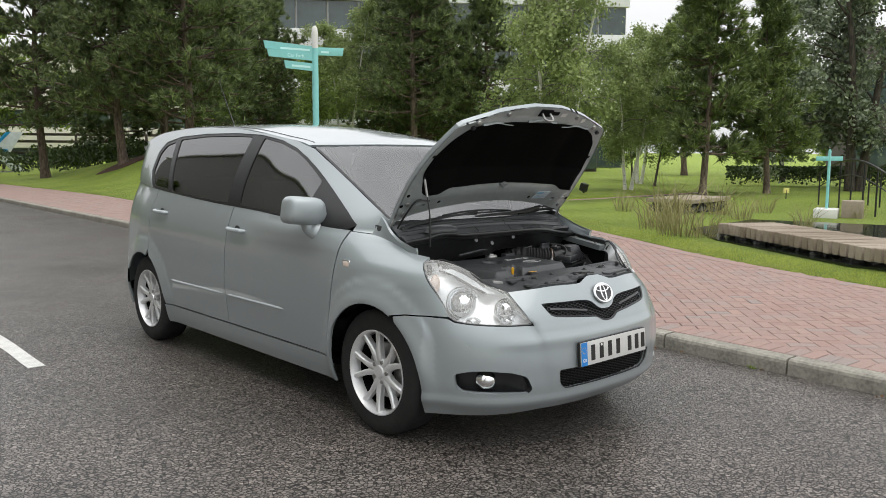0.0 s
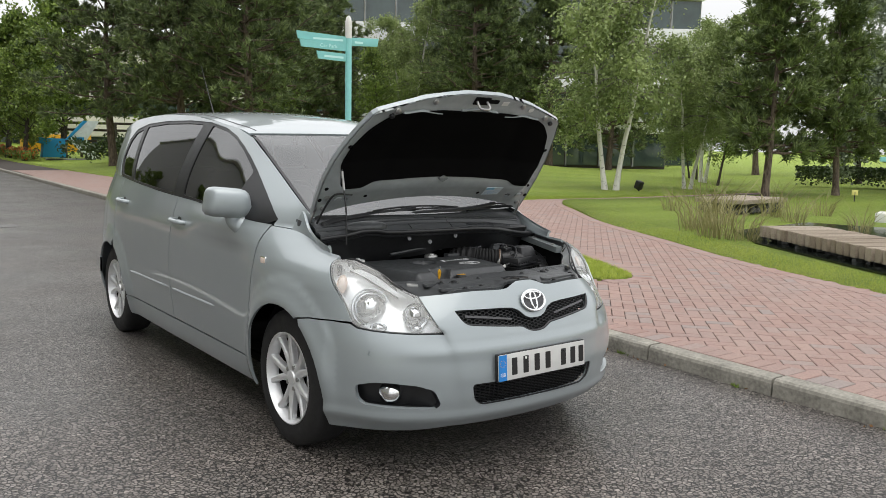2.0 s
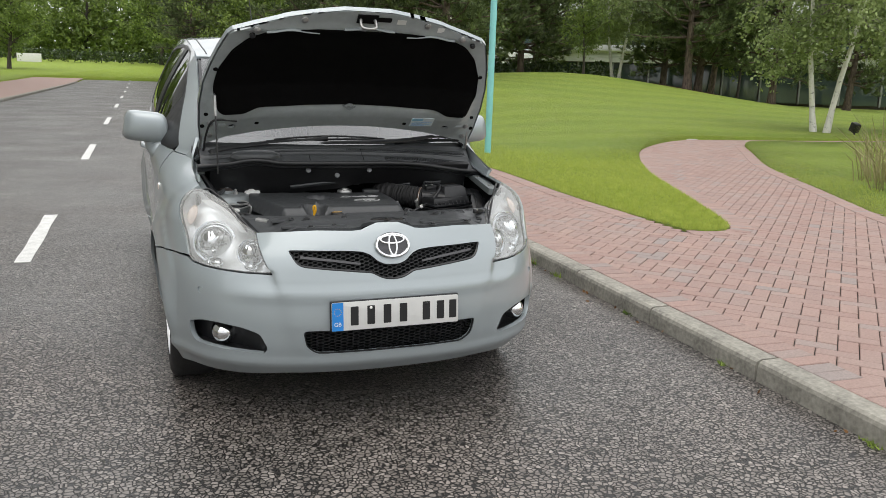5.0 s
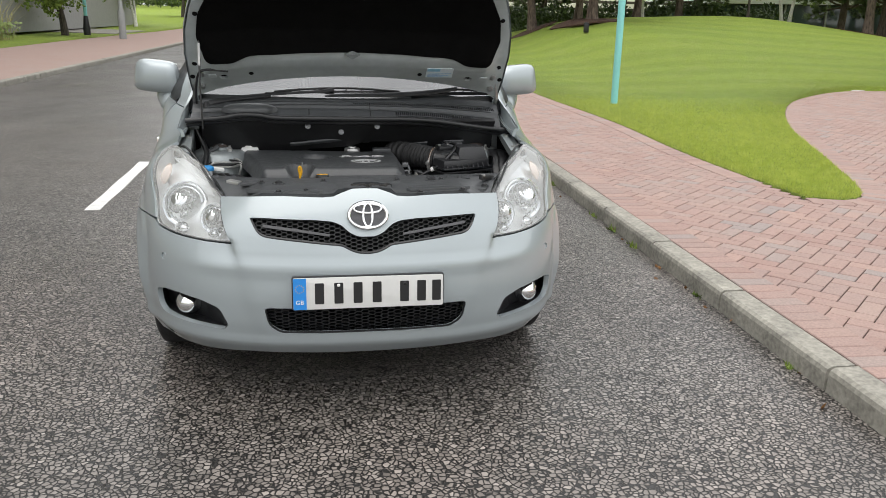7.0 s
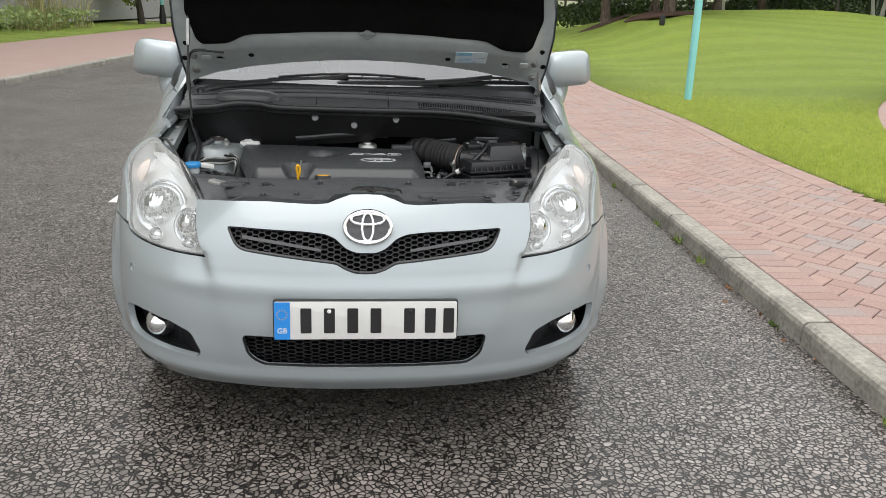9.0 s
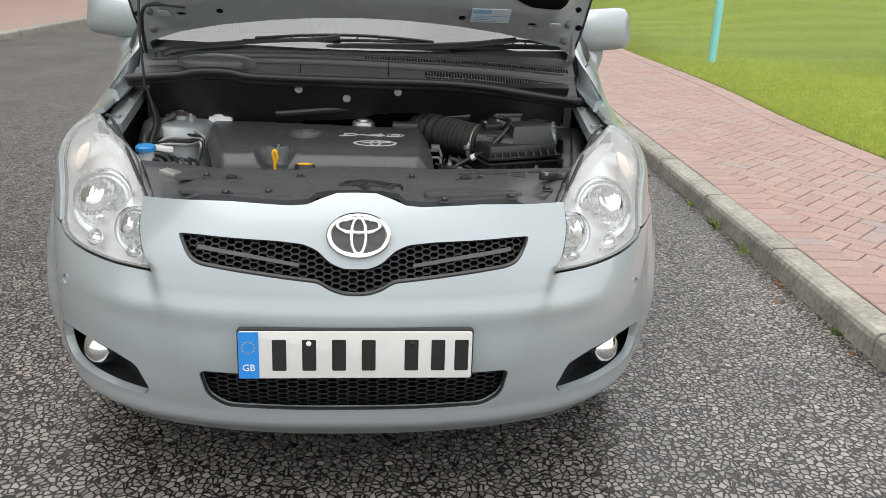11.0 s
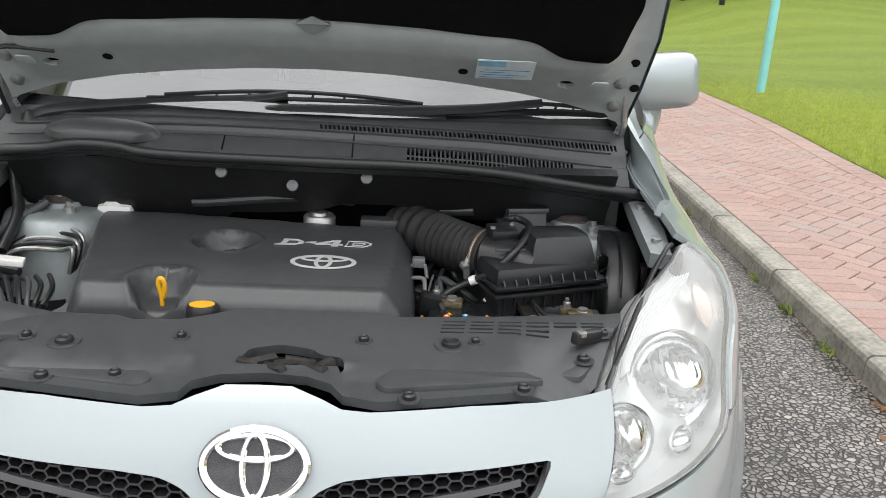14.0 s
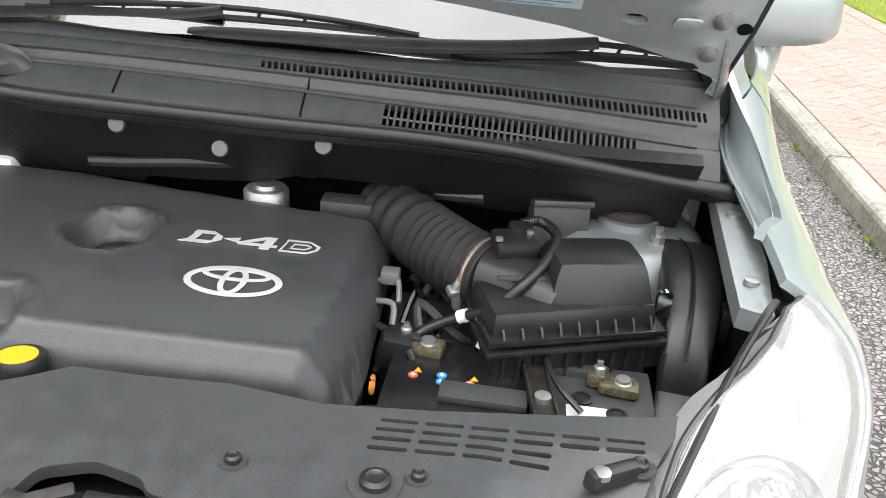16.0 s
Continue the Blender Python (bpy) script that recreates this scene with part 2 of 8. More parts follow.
HAZY = hazed(glass_material("weathered_lamp_lens", (0.94, 0.96, 0.97), 1.5), 0.22, (0.88, 0.89, 0.87))
YELLOW = plain("yellow_plastic", (0.75, 0.40, 0.015), 0.45, vary=0.08)
BLUE = plain("blue_plastic", (0.03, 0.24, 0.55), 0.45, vary=0.08)
PLWHITE = plain("white_plastic", (0.72, 0.72, 0.70), 0.45, vary=0.06)
TURQ = plain("turquoise_painted_steel", (0.23, 0.58, 0.57), 0.45, vary=0.05, scale=20)

# ---- building helpers ----
from mathutils.geometry import delaunay_2d_cdt


def thing(name, at=(0, 0, 0), label="", category="", group="", kind=""):
    e = new(name)
    e.empty_display_size = 0.05
    e.matrix_basis = pose(*at)
    return tagged(e, label, category, group, kind)


def link_mesh(name, me, material, parent=None, label=""):
    if material is not None and not me.materials:
        me.materials.append(material)
    ob = new(name, me)
    if parent is not None:
        ob.parent = parent
        ob.matrix_parent_inverse = parent_world(parent).inverted()
    if label:
        ob["label"] = label
    return ob


def parent_world(ob):
    m = ob.matrix_basis.copy()
    if ob.parent is not None:
        m = parent_world(ob.parent) @ ob.matrix_parent_inverse @ m
    return m


def part(name, bm, material, parent=None, label="", smooth=True, angle=40):
    """Links a bmesh as one mesh object under a thing or a part; its coordinates are the world's."""
    me = bpy.data.meshes.new(name)
    bm.normal_update()
    if smooth:
        for f in bm.faces:
            f.smooth = True
        lim = radians(angle)
        for e in bm.edges:
            if len(e.link_faces) == 2 and e.calc_face_angle(0) > lim:
                e.smooth = False
    bm.to_mesh(me)
    bm.free()
    return link_mesh(name, me, material, parent, label)


def add(bm, verts, faces, m=None):
    vs = [bm.verts.new(m @ Vector(v) if m is not None else v) for v in verts]
    for f in faces:
        try:
            bm.faces.new([vs[i] for i in f])
        except ValueError:
            pass
    return bm


def box(size, m=None, bevel=0.0, bm=None, taper=(1, 1)):
    """A box of that size about its centre, with chamfered edges; taper narrows its top."""
    own = bmesh.new()
    bmesh.ops.create_cube(own, size=1)
    for v in own.verts:
        k = taper if v.co.z > 0 else (1, 1)
        v.co = Vector((v.co.x * size[0] * k[0], v.co.y * size[1] * k[1], v.co.z * size[2]))
    if bevel:
        bmesh.ops.bevel(own, geom=own.edges[:], offset=bevel, segments=2, affect="EDGES", profile=0.6)
    return merge(own, m, bm)


def merge(own, m=None, bm=None):
    if m is not None:
        own.transform(m)
    if bm is None:
        return own
    tmp = bpy.data.meshes.new("tmp")
    own.to_mesh(tmp)
    own.free()
    bm.from_mesh(tmp)
    bpy.data.meshes.remove(tmp)
    return bm


def lathe(profile, seg=32, m=None, bm=None, sweep=2 * math.pi):
    """A solid of revolution about z from (radius, height) pairs."""
    own = bmesh.new()
    full = abs(sweep - 2 * math.pi) < 1e-6
    n = seg if full else seg + 1
    rings = []
    for r, z in profile:
        if r < 1e-6:
            rings.append([own.verts.new((0, 0, z))])
        else:
            rings.append([own.verts.new((r * math.cos(sweep * i / seg), r * math.sin(sweep * i / seg), z)) for i in range(n)])
    for a, b in zip(rings, rings[1:]):
        for i in range(seg):
            j = (i + 1) % n
            q = [a[i % len(a)], a[j % len(a)], b[j % len(b)], b[i % len(b)]]
            u = []
            for v in q:
                if v not in u:
                    u.append(v)
            if len(u) > 2:
                own.faces.new(u)
    return merge(own, m, bm)


def tube(points, radius, seg=8, bm=None, closed=False, caps=True, squash=1.0):
    """A tube swept along points; radius may be a list."""
    own = bmesh.new()
    P = [Vector(p) for p in points]
    R = radius if isinstance(radius, (list, tuple)) else [radius] * len(P)
    rings, up = [], None
    for i, p in enumerate(P):
        a = P[(i - 1) % len(P)] if closed or i else p
        b = P[(i + 1) % len(P)] if closed or i < len(P) - 1 else p
        d = (b - a).normalized()
        if up is None:
            up = d.orthogonal().normalized()
        up = (up - d * up.dot(d))
        up = up.normalized() if up.length > 1e-6 else d.orthogonal().normalized()
        w = d.cross(up)
        rings.append([own.verts.new(p + R[i] * (math.cos(t) * up + squash * math.sin(t) * w)) for t in (2 * math.pi * k / seg for k in range(seg))])
    for i in range(len(P) if closed else len(P) - 1):
        a, b = rings[i], rings[(i + 1) % len(P)]
        for k in range(seg):
            own.faces.new((a[k], a[(k + 1) % seg], b[(k + 1) % seg], b[k]))
    if caps and not closed:
        own.faces.new(rings[0][::-1])
        own.faces.new(rings[-1])
    return merge(own, None, bm)


def smooth_path(pts, n=6, closed=False):
    """Catmull-Rom through points, n steps a span."""
    P = [Vector(p) for p in pts]
    out, L = [], len(P)
    for i in range(L if closed else L - 1):
        p0, p1, p2, p3 = (P[(i + k) % L] if closed else P[min(max(i + k, 0), L - 1)] for k in (-1, 0, 1, 2))
        for k in range(n):
            t = k / n
            out.append(0.5 * (2 * p1 + (p2 - p0) * t + (2 * p0 - 5 * p1 + 4 * p2 - p3) * t * t + (3 * p1 - p0 - 3 * p2 + p3) * t ** 3))
    if not closed:
        out.append(P[-1])
    return out


def prism(outline, depth, m=None, bm=None, bevel=0.0):
    """A slab with that outline in x, y, from z = 0 up to depth."""
    own = bmesh.new()
    vs = [own.verts.new((x, y, 0)) for x, y in outline]
    f = own.faces.new(vs)
    top = bmesh.ops.extrude_face_region(own, geom=[f])["geom"]
    tv = [g for g in top if isinstance(g, bmesh.types.BMVert)]
    for v in tv:
        v.co.z += depth
    bmesh.ops.recalc_face_normals(own, faces=own.faces[:])
    if bevel:
        edges = [e for e in own.edges if all(v.co.z > depth * 0.5 for v in e.verts)]
        bmesh.ops.bevel(own, geom=edges, offset=bevel, segments=2, affect="EDGES", profile=0.6)
    return merge(own, m, bm)


def hermite(xs, Y, x):
    """A smooth curve through (xs, Y), taken at x; Y may hold a row of values for each of xs."""
    xs, Y, x = np.asarray(xs, float), np.asarray(Y, float), np.asarray(x, float)
    h = np.diff(xs)
    sl = np.diff(Y, axis=0) / (h if Y.ndim == 1 else h[:, None])
    m = np.empty_like(Y)
    m[0], m[-1] = sl[0], sl[-1]
    w0, w1 = h[1:], h[:-1]
    if Y.ndim > 1:
        w0, w1 = w0[:, None], w1[:, None]
    m[1:-1] = (w0 * sl[:-1] + w1 * sl[1:]) / (w0 + w1)
    i = np.clip(np.searchsorted(xs, x) - 1, 0, len(xs) - 2)
    t = np.clip((x - xs[i]) / h[i], -0.6, 1.6)
    k = np.arange(len(x)) if Y.ndim > 1 else None
    y0, y1 = (Y[i, k], Y[i + 1, k]) if Y.ndim > 1 else (Y[i], Y[i + 1])
    m0, m1 = (m[i, k], m[i + 1, k]) if Y.ndim > 1 else (m[i], m[i + 1])
    v = y0 * (1 + 2 * t) * (1 - t) ** 2 + m0 * h[i] * t * (1 - t) ** 2 + y1 * t * t * (3 - 2 * t) + m1 * h[i] * t * t * (t - 1)
    lo, hi = t < 0, t > 1
    v = np.where(lo, y0 + m0 * h[i] * t, v)
    return np.where(hi, y1 + m1 * h[i] * (t - 1), v)


def dense(poly, step, closed=True):
    out = []
    n = len(poly)
    for i in range(n if closed else n - 1):
        a, b = np.array(poly[i], float), np.array(poly[(i + 1) % n], float)
        k = max(1, int(math.ceil(np.linalg.norm(b - a) / step)))
        out += [tuple(a + (b - a) * j / k) for j in range(k)]
    if not closed:
        out.append(tuple(poly[-1]))
    return out


def inside(pts, poly):
    x, y = pts[:, 0], pts[:, 1]
    r = np.zeros(len(pts), bool)
    q = np.asarray(poly, float)
    for (x0, y0), (x1, y1) in zip(q, np.roll(q, -1, 0)):
        if y0 != y1:
            r ^= ((y0 > y) != (y1 > y)) & (x < (x1 - x0) * (y - y0) / (y1 - y0) + x0)
    return r


def rounded(poly, r, n=4):
    """The outline with its corners rounded by r."""
    out, L = [], len(poly)
    for i in range(L):
        a, b, c = (np.array(poly[(i + k) % L], float) for k in (-1, 0, 1))
        da, dc = a - b, c - b
        la, lc = np.linalg.norm(da), np.linalg.norm(dc)
        k = min(r, 0.45 * la, 0.45 * lc)
        p, q = b + da / la * k, b + dc / lc * k
        for j in range(n + 1):
            t = j / n
            out.append(tuple((1 - t) ** 2 * p + 2 * t * (1 - t) * b + t * t * q))
    return out


def triangulate(loops, holes, step, jitter=0.0, extra=None):
    """Points and triangles that fill the loops without the holes, with a grid of points inside."""
    pts, edges = [], []
    for lp in [*loops, *holes]:
        k = len(pts)
        pts += lp
        edges += [(k + i, k + (i + 1) % len(lp)) for i in range(len(lp))]
    B = np.array(pts)
    lo, hi = B.min(0), B.max(0)
    if extra is None:
        gx, gy = np.arange(lo[0] + step / 2, hi[0], step), np.arange(lo[1] + step / 2, hi[1], step)
        G = np.array([(x + (0.5 * step if j % 2 else 0), y) for j, y in enumerate(gy) for x in gx]) if len(gx) and len(gy) else np.zeros((0, 2))
    else:
        G = extra
    def keep(Q):
        r = np.zeros(len(Q), bool)
        for lp in loops:
            r |= inside(Q, lp)
        for hl in holes:
            r &= ~inside(Q, hl)
        return r
    if len(G):
        G = G[keep(G)]
    if len(G):
        ok = np.ones(len(G), bool)
        for i in range(0, len(G), 400):
            ok[i:i + 400] = (((G[i:i + 400, None, :] - B[None]) ** 2).sum(2).min(1) > (0.45 * step) ** 2)
        G = G[ok]
    every = [Vector(p) for p in pts] + [Vector(p) for p in G]
    v, _, f, *_ = delaunay_2d_cdt(every, edges, [], 0, 1e-7)
    V = np.array([tuple(p) for p in v])
    F = [t for t in f if len(t) == 3]
    C = V[np.array(F)].mean(1)
    k = keep(C)
    return V, [t for t, q in zip(F, k) if q]


def sheet(name, fn, outline, material, parent=None, label="", holes=(), step=0.03, depth=0.012, ref=(0, 2.2, 0.6), raise_by=0.0, extra=None):
    """A formed panel: the outline (less the holes) in the surface fn(u, v), with folded edges of that depth and the surface's own normals."""
    V, F = triangulate([dense(outline, step)], [dense(h, step) for h in holes], step, extra=extra)
    u, v = V[:, 0], V[:, 1]
    P = fn(u, v)
    e = 2e-3
    N = np.cross(fn(u + e, v) - fn(u - e, v), fn(u, v + e) - fn(u, v - e))
    N /= np.maximum(np.linalg.norm(N, axis=1), 1e-12)[:, None]
    if np.sum(N * (P - np.array(ref))) < 0:
        N = -N
    P = P + N * raise_by
    F = np.array(F)
    fn_ = np.cross(P[F[:, 1]] - P[F[:, 0]], P[F[:, 2]] - P[F[:, 0]])
    flip = (fn_ * N[F[:, 0]]).sum(1) < 0
    flip[np.linalg.norm(fn_, axis=1) < 0.02 * step * step] = flip.mean() > 0.5  # slivers turn with the rest
    F[flip] = F[flip][:, ::-1]
    count = {}
    for t in F.tolist():
        for a, b in ((t[0], t[1]), (t[1], t[2]), (t[2], t[0])):
            count[(a, b)] = 1
    rim = [(a, b) for a, b in count if (b, a) not in count]
    verts, faces, normals = P.tolist(), F.tolist(), [N[i] for t in F.tolist() for i in t]
    if depth:
        top, low = {}, {}
        for a, b in rim:
            for i in (a, b):
                if i not in top:
                    top[i] = len(verts)
                    verts.append(P[i].tolist())
                    low[i] = len(verts)
                    verts.append((P[i] - N[i] * depth).tolist())
            faces.append([top[b], top[a], low[a], low[b]])
            g = np.cross(P[a] - P[b], -N[a])
            g /= max(np.linalg.norm(g), 1e-9)
            normals += [g] * 4
    me = bpy.data.meshes.new(name)
    me.from_pydata(verts, [], faces)
    for p in me.polygons:
        p.use_smooth = True
    me.normals_split_custom_set([tuple(n) for n in normals])
    return link_mesh(name, me, material, parent, label)


def mirror_of(ob, parent, name=None):
    """The same part on the car's other side: its own mesh, turned over in x."""
    me = ob.data.copy()
    co = np.empty(len(me.vertices) * 3)
    me.vertices.foreach_get("co", co)
    co = co.reshape(-1, 3)
    cn = [tuple(c.vector) for c in me.corner_normals]
    faces = [list(p.vertices) for p in me.polygons]
    starts = [p.loop_start for p in me.polygons]
    co[:, 0] *= -1
    nm = bpy.data.meshes.new(me.name)
    nm.from_pydata(co.tolist(), [], [f[::-1] for f in faces])
    nl = []
    for f, s in zip(faces, starts):
        nl += [(-cn[s + k][0], cn[s + k][1], cn[s + k][2]) for k in range(len(f))][::-1]
    for p in nm.polygons:
        p.use_smooth = True
    nm.normals_split_custom_set(nl)
    for m in me.materials:
        nm.materials.append(m)
    bpy.data.meshes.remove(me)
    return link_mesh(name or ob.name.split(".")[0], nm, None, parent, ob.get("label", ""))

# ---- the setting ----
def ground_z(x, y):
    """The lawn's height: flat by the road, a long low mound behind the signpost."""
    x, y = np.asarray(x, float), np.asarray(y, float)
    m = 1.62 * np.exp(-(((x - 17.2 - 0.25 * (y - 32)) / 10.0) ** 2) - ((y - 35) / 11.5) ** 2)
    m2 = 0.55 * np.exp(-((x - 9) / 4.5) ** 2 - ((y - 27) / 9.5) ** 2)
    far = 1.0 / (1.0 + np.exp(-(np.hypot(x - 10, y - 10) - 70) / 12)) * 0.5
    left = 0.06 * np.clip((-11 - x) / 4, 0, 6)
    e = np.clip((x - 4.4 - 0.12 * np.clip(y - 12, 0, 6)) / 4.5, 0, 1)
    m, m2 = m * e * e * (3 - 2 * e), m2 * e * e * (3 - 2 * e)
    return 0.105 + climb(y) + m + m2 + far + left + 0.02 * np.sin(x * 0.9) * np.sin(y * 0.7) * np.clip((x - 4) / 3, 0, 1)


def climb(y):
    """The road and all beside it climb gently towards the far junction."""
    q = np.clip(np.asarray(y, float) - 50, 0, 45)
    return .0004 * q * q + .036 * np.clip(np.asarray(y, float) - 95, 0, 25) * .5


# edges of the paving on the car's side of the road
LAWN_EDGE = [(tuple(p)[:2]) for p in smooth_path([(4.0, 70, 0), (4.25, 40, 0), (4.6, 28, 0), (4.62, 21, 0), (3.8, 15, 0), (3.5, 12, 0), (3.57, 7.7, 0), (3.46, 5.3, 0), (3.49, 3.7, 0)], 5)]
PATH_LEFT = [(tuple(p)[:2]) for p in smooth_path([(3.53, 3.08, 0), (4.03, 3.14, 0), (4.73, 4.66, 0), (5.77, 7.18, 0), (7.13, 9.65, 0), (8.4, 11.35, 0), (10.2, 12.95, 0), (11.6, 13.2, 0), (15.2, 13.1, 0), (22, 13.6, 0)], 5)]
PATH_RIGHT = [(tuple(p)[:2]) for p in smooth_path([(22, 12.7, 0), (15.4, 12.2, 0), (12.4, 12.4, 0), (11.3, 11.95, 0), (9.9, 10.0, 0), (8.35, 7.7, 0), (7.02, 5.1, 0), (6.2, 3.5, 0), (5.62, 2.06, 0), (5.3, 1.1, 0), (4.98, -0.4, 0), (4.7, -3, 0), (4.5, -8, 0), (4.4, -40, 0)], 5)]
KERB_NEAR = [(1.80, -40), (1.80, 5.5), (1.86, 8), (2.0, 13), (1.97, 24), (1.80, 70)]
KERB_FAR = [(-4.80, -40), (-5.69, 0), (-6.0, 14), (-6.35, 30), (-7.2, 70)]
PAVED = [(x + .12, y) for x, y in KERB_NEAR] + LAWN_EDGE + PATH_LEFT + PATH_RIGHT
FAR_PAVED = [(x - .12, y) for x, y in KERB_FAR] + [(-11.0, 70), (-11.0, 40), (-10.9, 32), (-10.6, 25), (-9.6, 0), (-8.6, -40)]


def flat(z):
    return lambda u, v: np.stack([u, v, z + climb(v)], 1)


ground_fn = lambda u, v: np.stack([u, v, ground_z(u, v)], 1)
_g = [(x, y) for x in np.arange(-14, 60, 1.6) for y in np.arange(-12, 62, 1.6)]
_g += [(x, y) for x in np.arange(-600, 601, 60) for y in np.arange(-600, 901, 60) if not (-14 < x < 60 and -12 < y < 62)]
OUT = [(-600, -600), (600, -600), (600, 900), (-600, 900)]
CORRIDOR = [(-8.6, -40), (-9.6, 0), (-10.6, 25), (-10.9, 32), (-11.0, 40), (-11.0, 70), (4.0, 70)] + LAWN_EDGE[1:] + PATH_LEFT + PATH_RIGHT
V, F = triangulate([dense(OUT, 60)], [dense(CORRIDOR, 1.5)], 1.6, extra=np.array(_g))
me = bpy.data.meshes.new("ground")
_gv = [(x, y, float(ground_z(x, y))) for x, y in V]
_gf = [list(t) for t in F]
_ed = {(t[i], t[(i + 1) % 3]) for t in _gf for i in range(3)}
_rim = [(a, b) for a, b in _ed if (b, a) not in _ed and max(abs(V[a][0]), abs(V[b][0])) < 30]
_low = {}
for a, b in _rim:
    for i in (a, b):
        if i not in _low:
            _low[i] = len(_gv)
            _gv.append((V[i][0], V[i][1], -0.1))
    _gf.append([b, a, _low[a], _low[b]])
me.from_pydata(_gv, [], _gf)
for p in me.polygons:
    p.use_smooth = True
tagged(link_mesh("ground", me, GRASS), "bright green mown grass lawn with a low mound", "lawn", kind="structure")

tagged(sheet("road", flat(0.0), [(x + .05, y) for x, y in KERB_NEAR] + [(1.6, 130), (-8.6, 130)] + [(x - .05, y) for x, y in KERB_FAR[::-1]], ASPHALT, step=6, depth=0, ref=(0, 0, -9)), "damp grey coarse-chipped asphalt road", "road", kind="structure")
pavement = tagged(sheet("pavement", flat(0.088), PAVED, MORTAR, step=2.0, depth=0.06, ref=(0, 0, -9)), "red block-paved footway beside the kerb", "pavement", kind="structure")
far_pavement = tagged(sheet("pavement_far", flat(0.10), FAR_PAVED, BRICK_STUFF, step=2.0, depth=0.06, ref=(0, 0, -9)), "red block footway across the road", "pavement", kind="structure")


def kerb_line(name, line, side, y0, y1):
    """Precast kerb stones, 0.915 m long, with a rounded front edge and narrow joints."""
    k = thing(name, (0, 0, 0), "weathered grey concrete kerb stones", "kerb", kind="structure")
    sec = [(0, -0.12), (0.004, 0.074), (0.010, 0.092), (0.026, 0.103), (0.125, 0.106), (0.125, -0.12)]
    bm = bmesh.new()
    L = 0.915 - 0.007
    n = len(sec)
    vs = [(side * a, -L / 2 + (0.004 if 0 < i < n - 1 else 0), z) for i, (a, z) in enumerate(sec)] + [(side * a, L / 2 - (0.004 if 0 < i < n - 1 else 0), z) for i, (a, z) in enumerate(sec)]
    fs = [[i, (i + 1) % n, n + (i + 1) % n, n + i] for i in range(n)] + [list(range(n))[::-1], list(range(n, 2 * n))]
    add(bm, vs, fs)
    bmesh.ops.recalc_face_normals(bm, faces=bm.faces[:])
    me = bpy.data.meshes.new("kerb_stone")
    bm.to_mesh(me)
    bm.free()
    me.materials.append(KERB)
    q = np.array(line)
    y = y0
    while y < y1:
        a, b = np.interp(y, q[:, 1], q[:, 0]), np.interp(y + 0.915, q[:, 1], q[:, 0])
        s = new("kerb_stone", me)
        s.parent = k
        s.matrix_basis = pose((a + b) / 2 + random.uniform(-0.003, 0.003), y + 0.4575, float(climb(y)) + random.uniform(-0.002, 0.002), 0, 0, -math.degrees(math.atan2(b - a, 0.915)))
        y += 0.915
    return k


kerb_line("kerb", KERB_NEAR, 1, 0.066 - 0.915 * 12, 62)
kerb_line("kerb_far", KERB_FAR, -1, -6, 62)

# centre-line dashes
CENTRE = lambda y: -1.83 - 0.0285 * (y - 3.3)
for a, b in ((3.27, 5.25), (10.1, 12.6), (18.0, 20.8), (26.5, 29.3), (35, 37.8), (43.5, 46.3), (52, 54.8), (60.5, 63.3), (69, 71.8), (77.5, 80.3), (86, 88.8), (-4.6, -2.6)):
    q = np.linspace(a, b, 13)
    bm = prism([(CENTRE(y) - .053 + 0.004 * math.sin(7 * y), y) for y in q] + [(CENTRE(y) + .053 + 0.004 * math.sin(5 * y), y) for y in q[::-1]], 0.004, pose(0, 0, 0.001 + float(climb((a + b) / 2)) + (0.02 if a > 50 else 0)))
    tagged(part("road_marking", bm, LINE), "worn white painted dash of the centre line", "road marking", "centre line dashes", "structure")
mh = thing("manhole_cover", (-.9, 12.05, 0), "flat rectangular iron access cover in the road", "manhole cover", kind="structure")
part("cover", box((.62, .45, .02), pose(-.9, 12.05, -.003), .004), plain("worn_iron", (0.16, 0.155, 0.15), 0.6, 0.4, vary=0.2), mh)

# ---- the car: nose towards -y, centre plane x = 0, wheels on z = 0 ----
car = thing("car", (0, 2.2, 0), "silver-green metallic people carrier, bonnet propped open, parked by kerb", "car")
AXF, AXR, RW = 0.855, 3.615, 0.316
_pl = np.array([(0, .045), (.2, .052), (.4, .086), (.55, .146), (.68, .245), (.768, .375), (.818, .52), (.838, .75), (.845, 1.1), (.850, 1.6), (.853, 2.2), (.853, 2.9), (.847, 3.4), (.825, 3.85), (.768, 4.13), (.645, 4.27), (.4, 4.34), (0, 4.36)])
_ps = np.concatenate([[0], np.cumsum(np.linalg.norm(np.diff(_pl, axis=0), axis=1))])
_ext_s = np.concatenate([[-_ps[1]], _ps, [2 * _ps[-1] - _ps[-2]]])
_ext_p = np.vstack([[-_pl[1][0], _pl[1][1]], _pl, [-_pl[-2][0], _pl[-2][1]]])
PX, PY = lambda s: hermite(_ext_s, _ext_p[:, 0], s), lambda s: hermite(_ext_s, _ext_p[:, 1], s)
_ts = np.linspace(0, _ps[-1], 2000)
_tx, _ty = PX(_ts), PY(_ts)
S_Y = lambda y: np.interp(y, _ty, _ts)
_half = _ts < _ps[8]
S_X = lambda x: np.sign(x) * np.interp(abs(x), _tx[_half], _ts[_half])
SMAX = _ps[-1]
_zc = [.18, .24, .30, .40, .50, .60, .68, .74, .80, .86, .92, .98, 1.04, 1.12]
_st = [0, _ps[2], _ps[4], _ps[6], _ps[7], _ps[8], _ps[10], _ps[12] + .2, _ps[14], _ps[-1]]
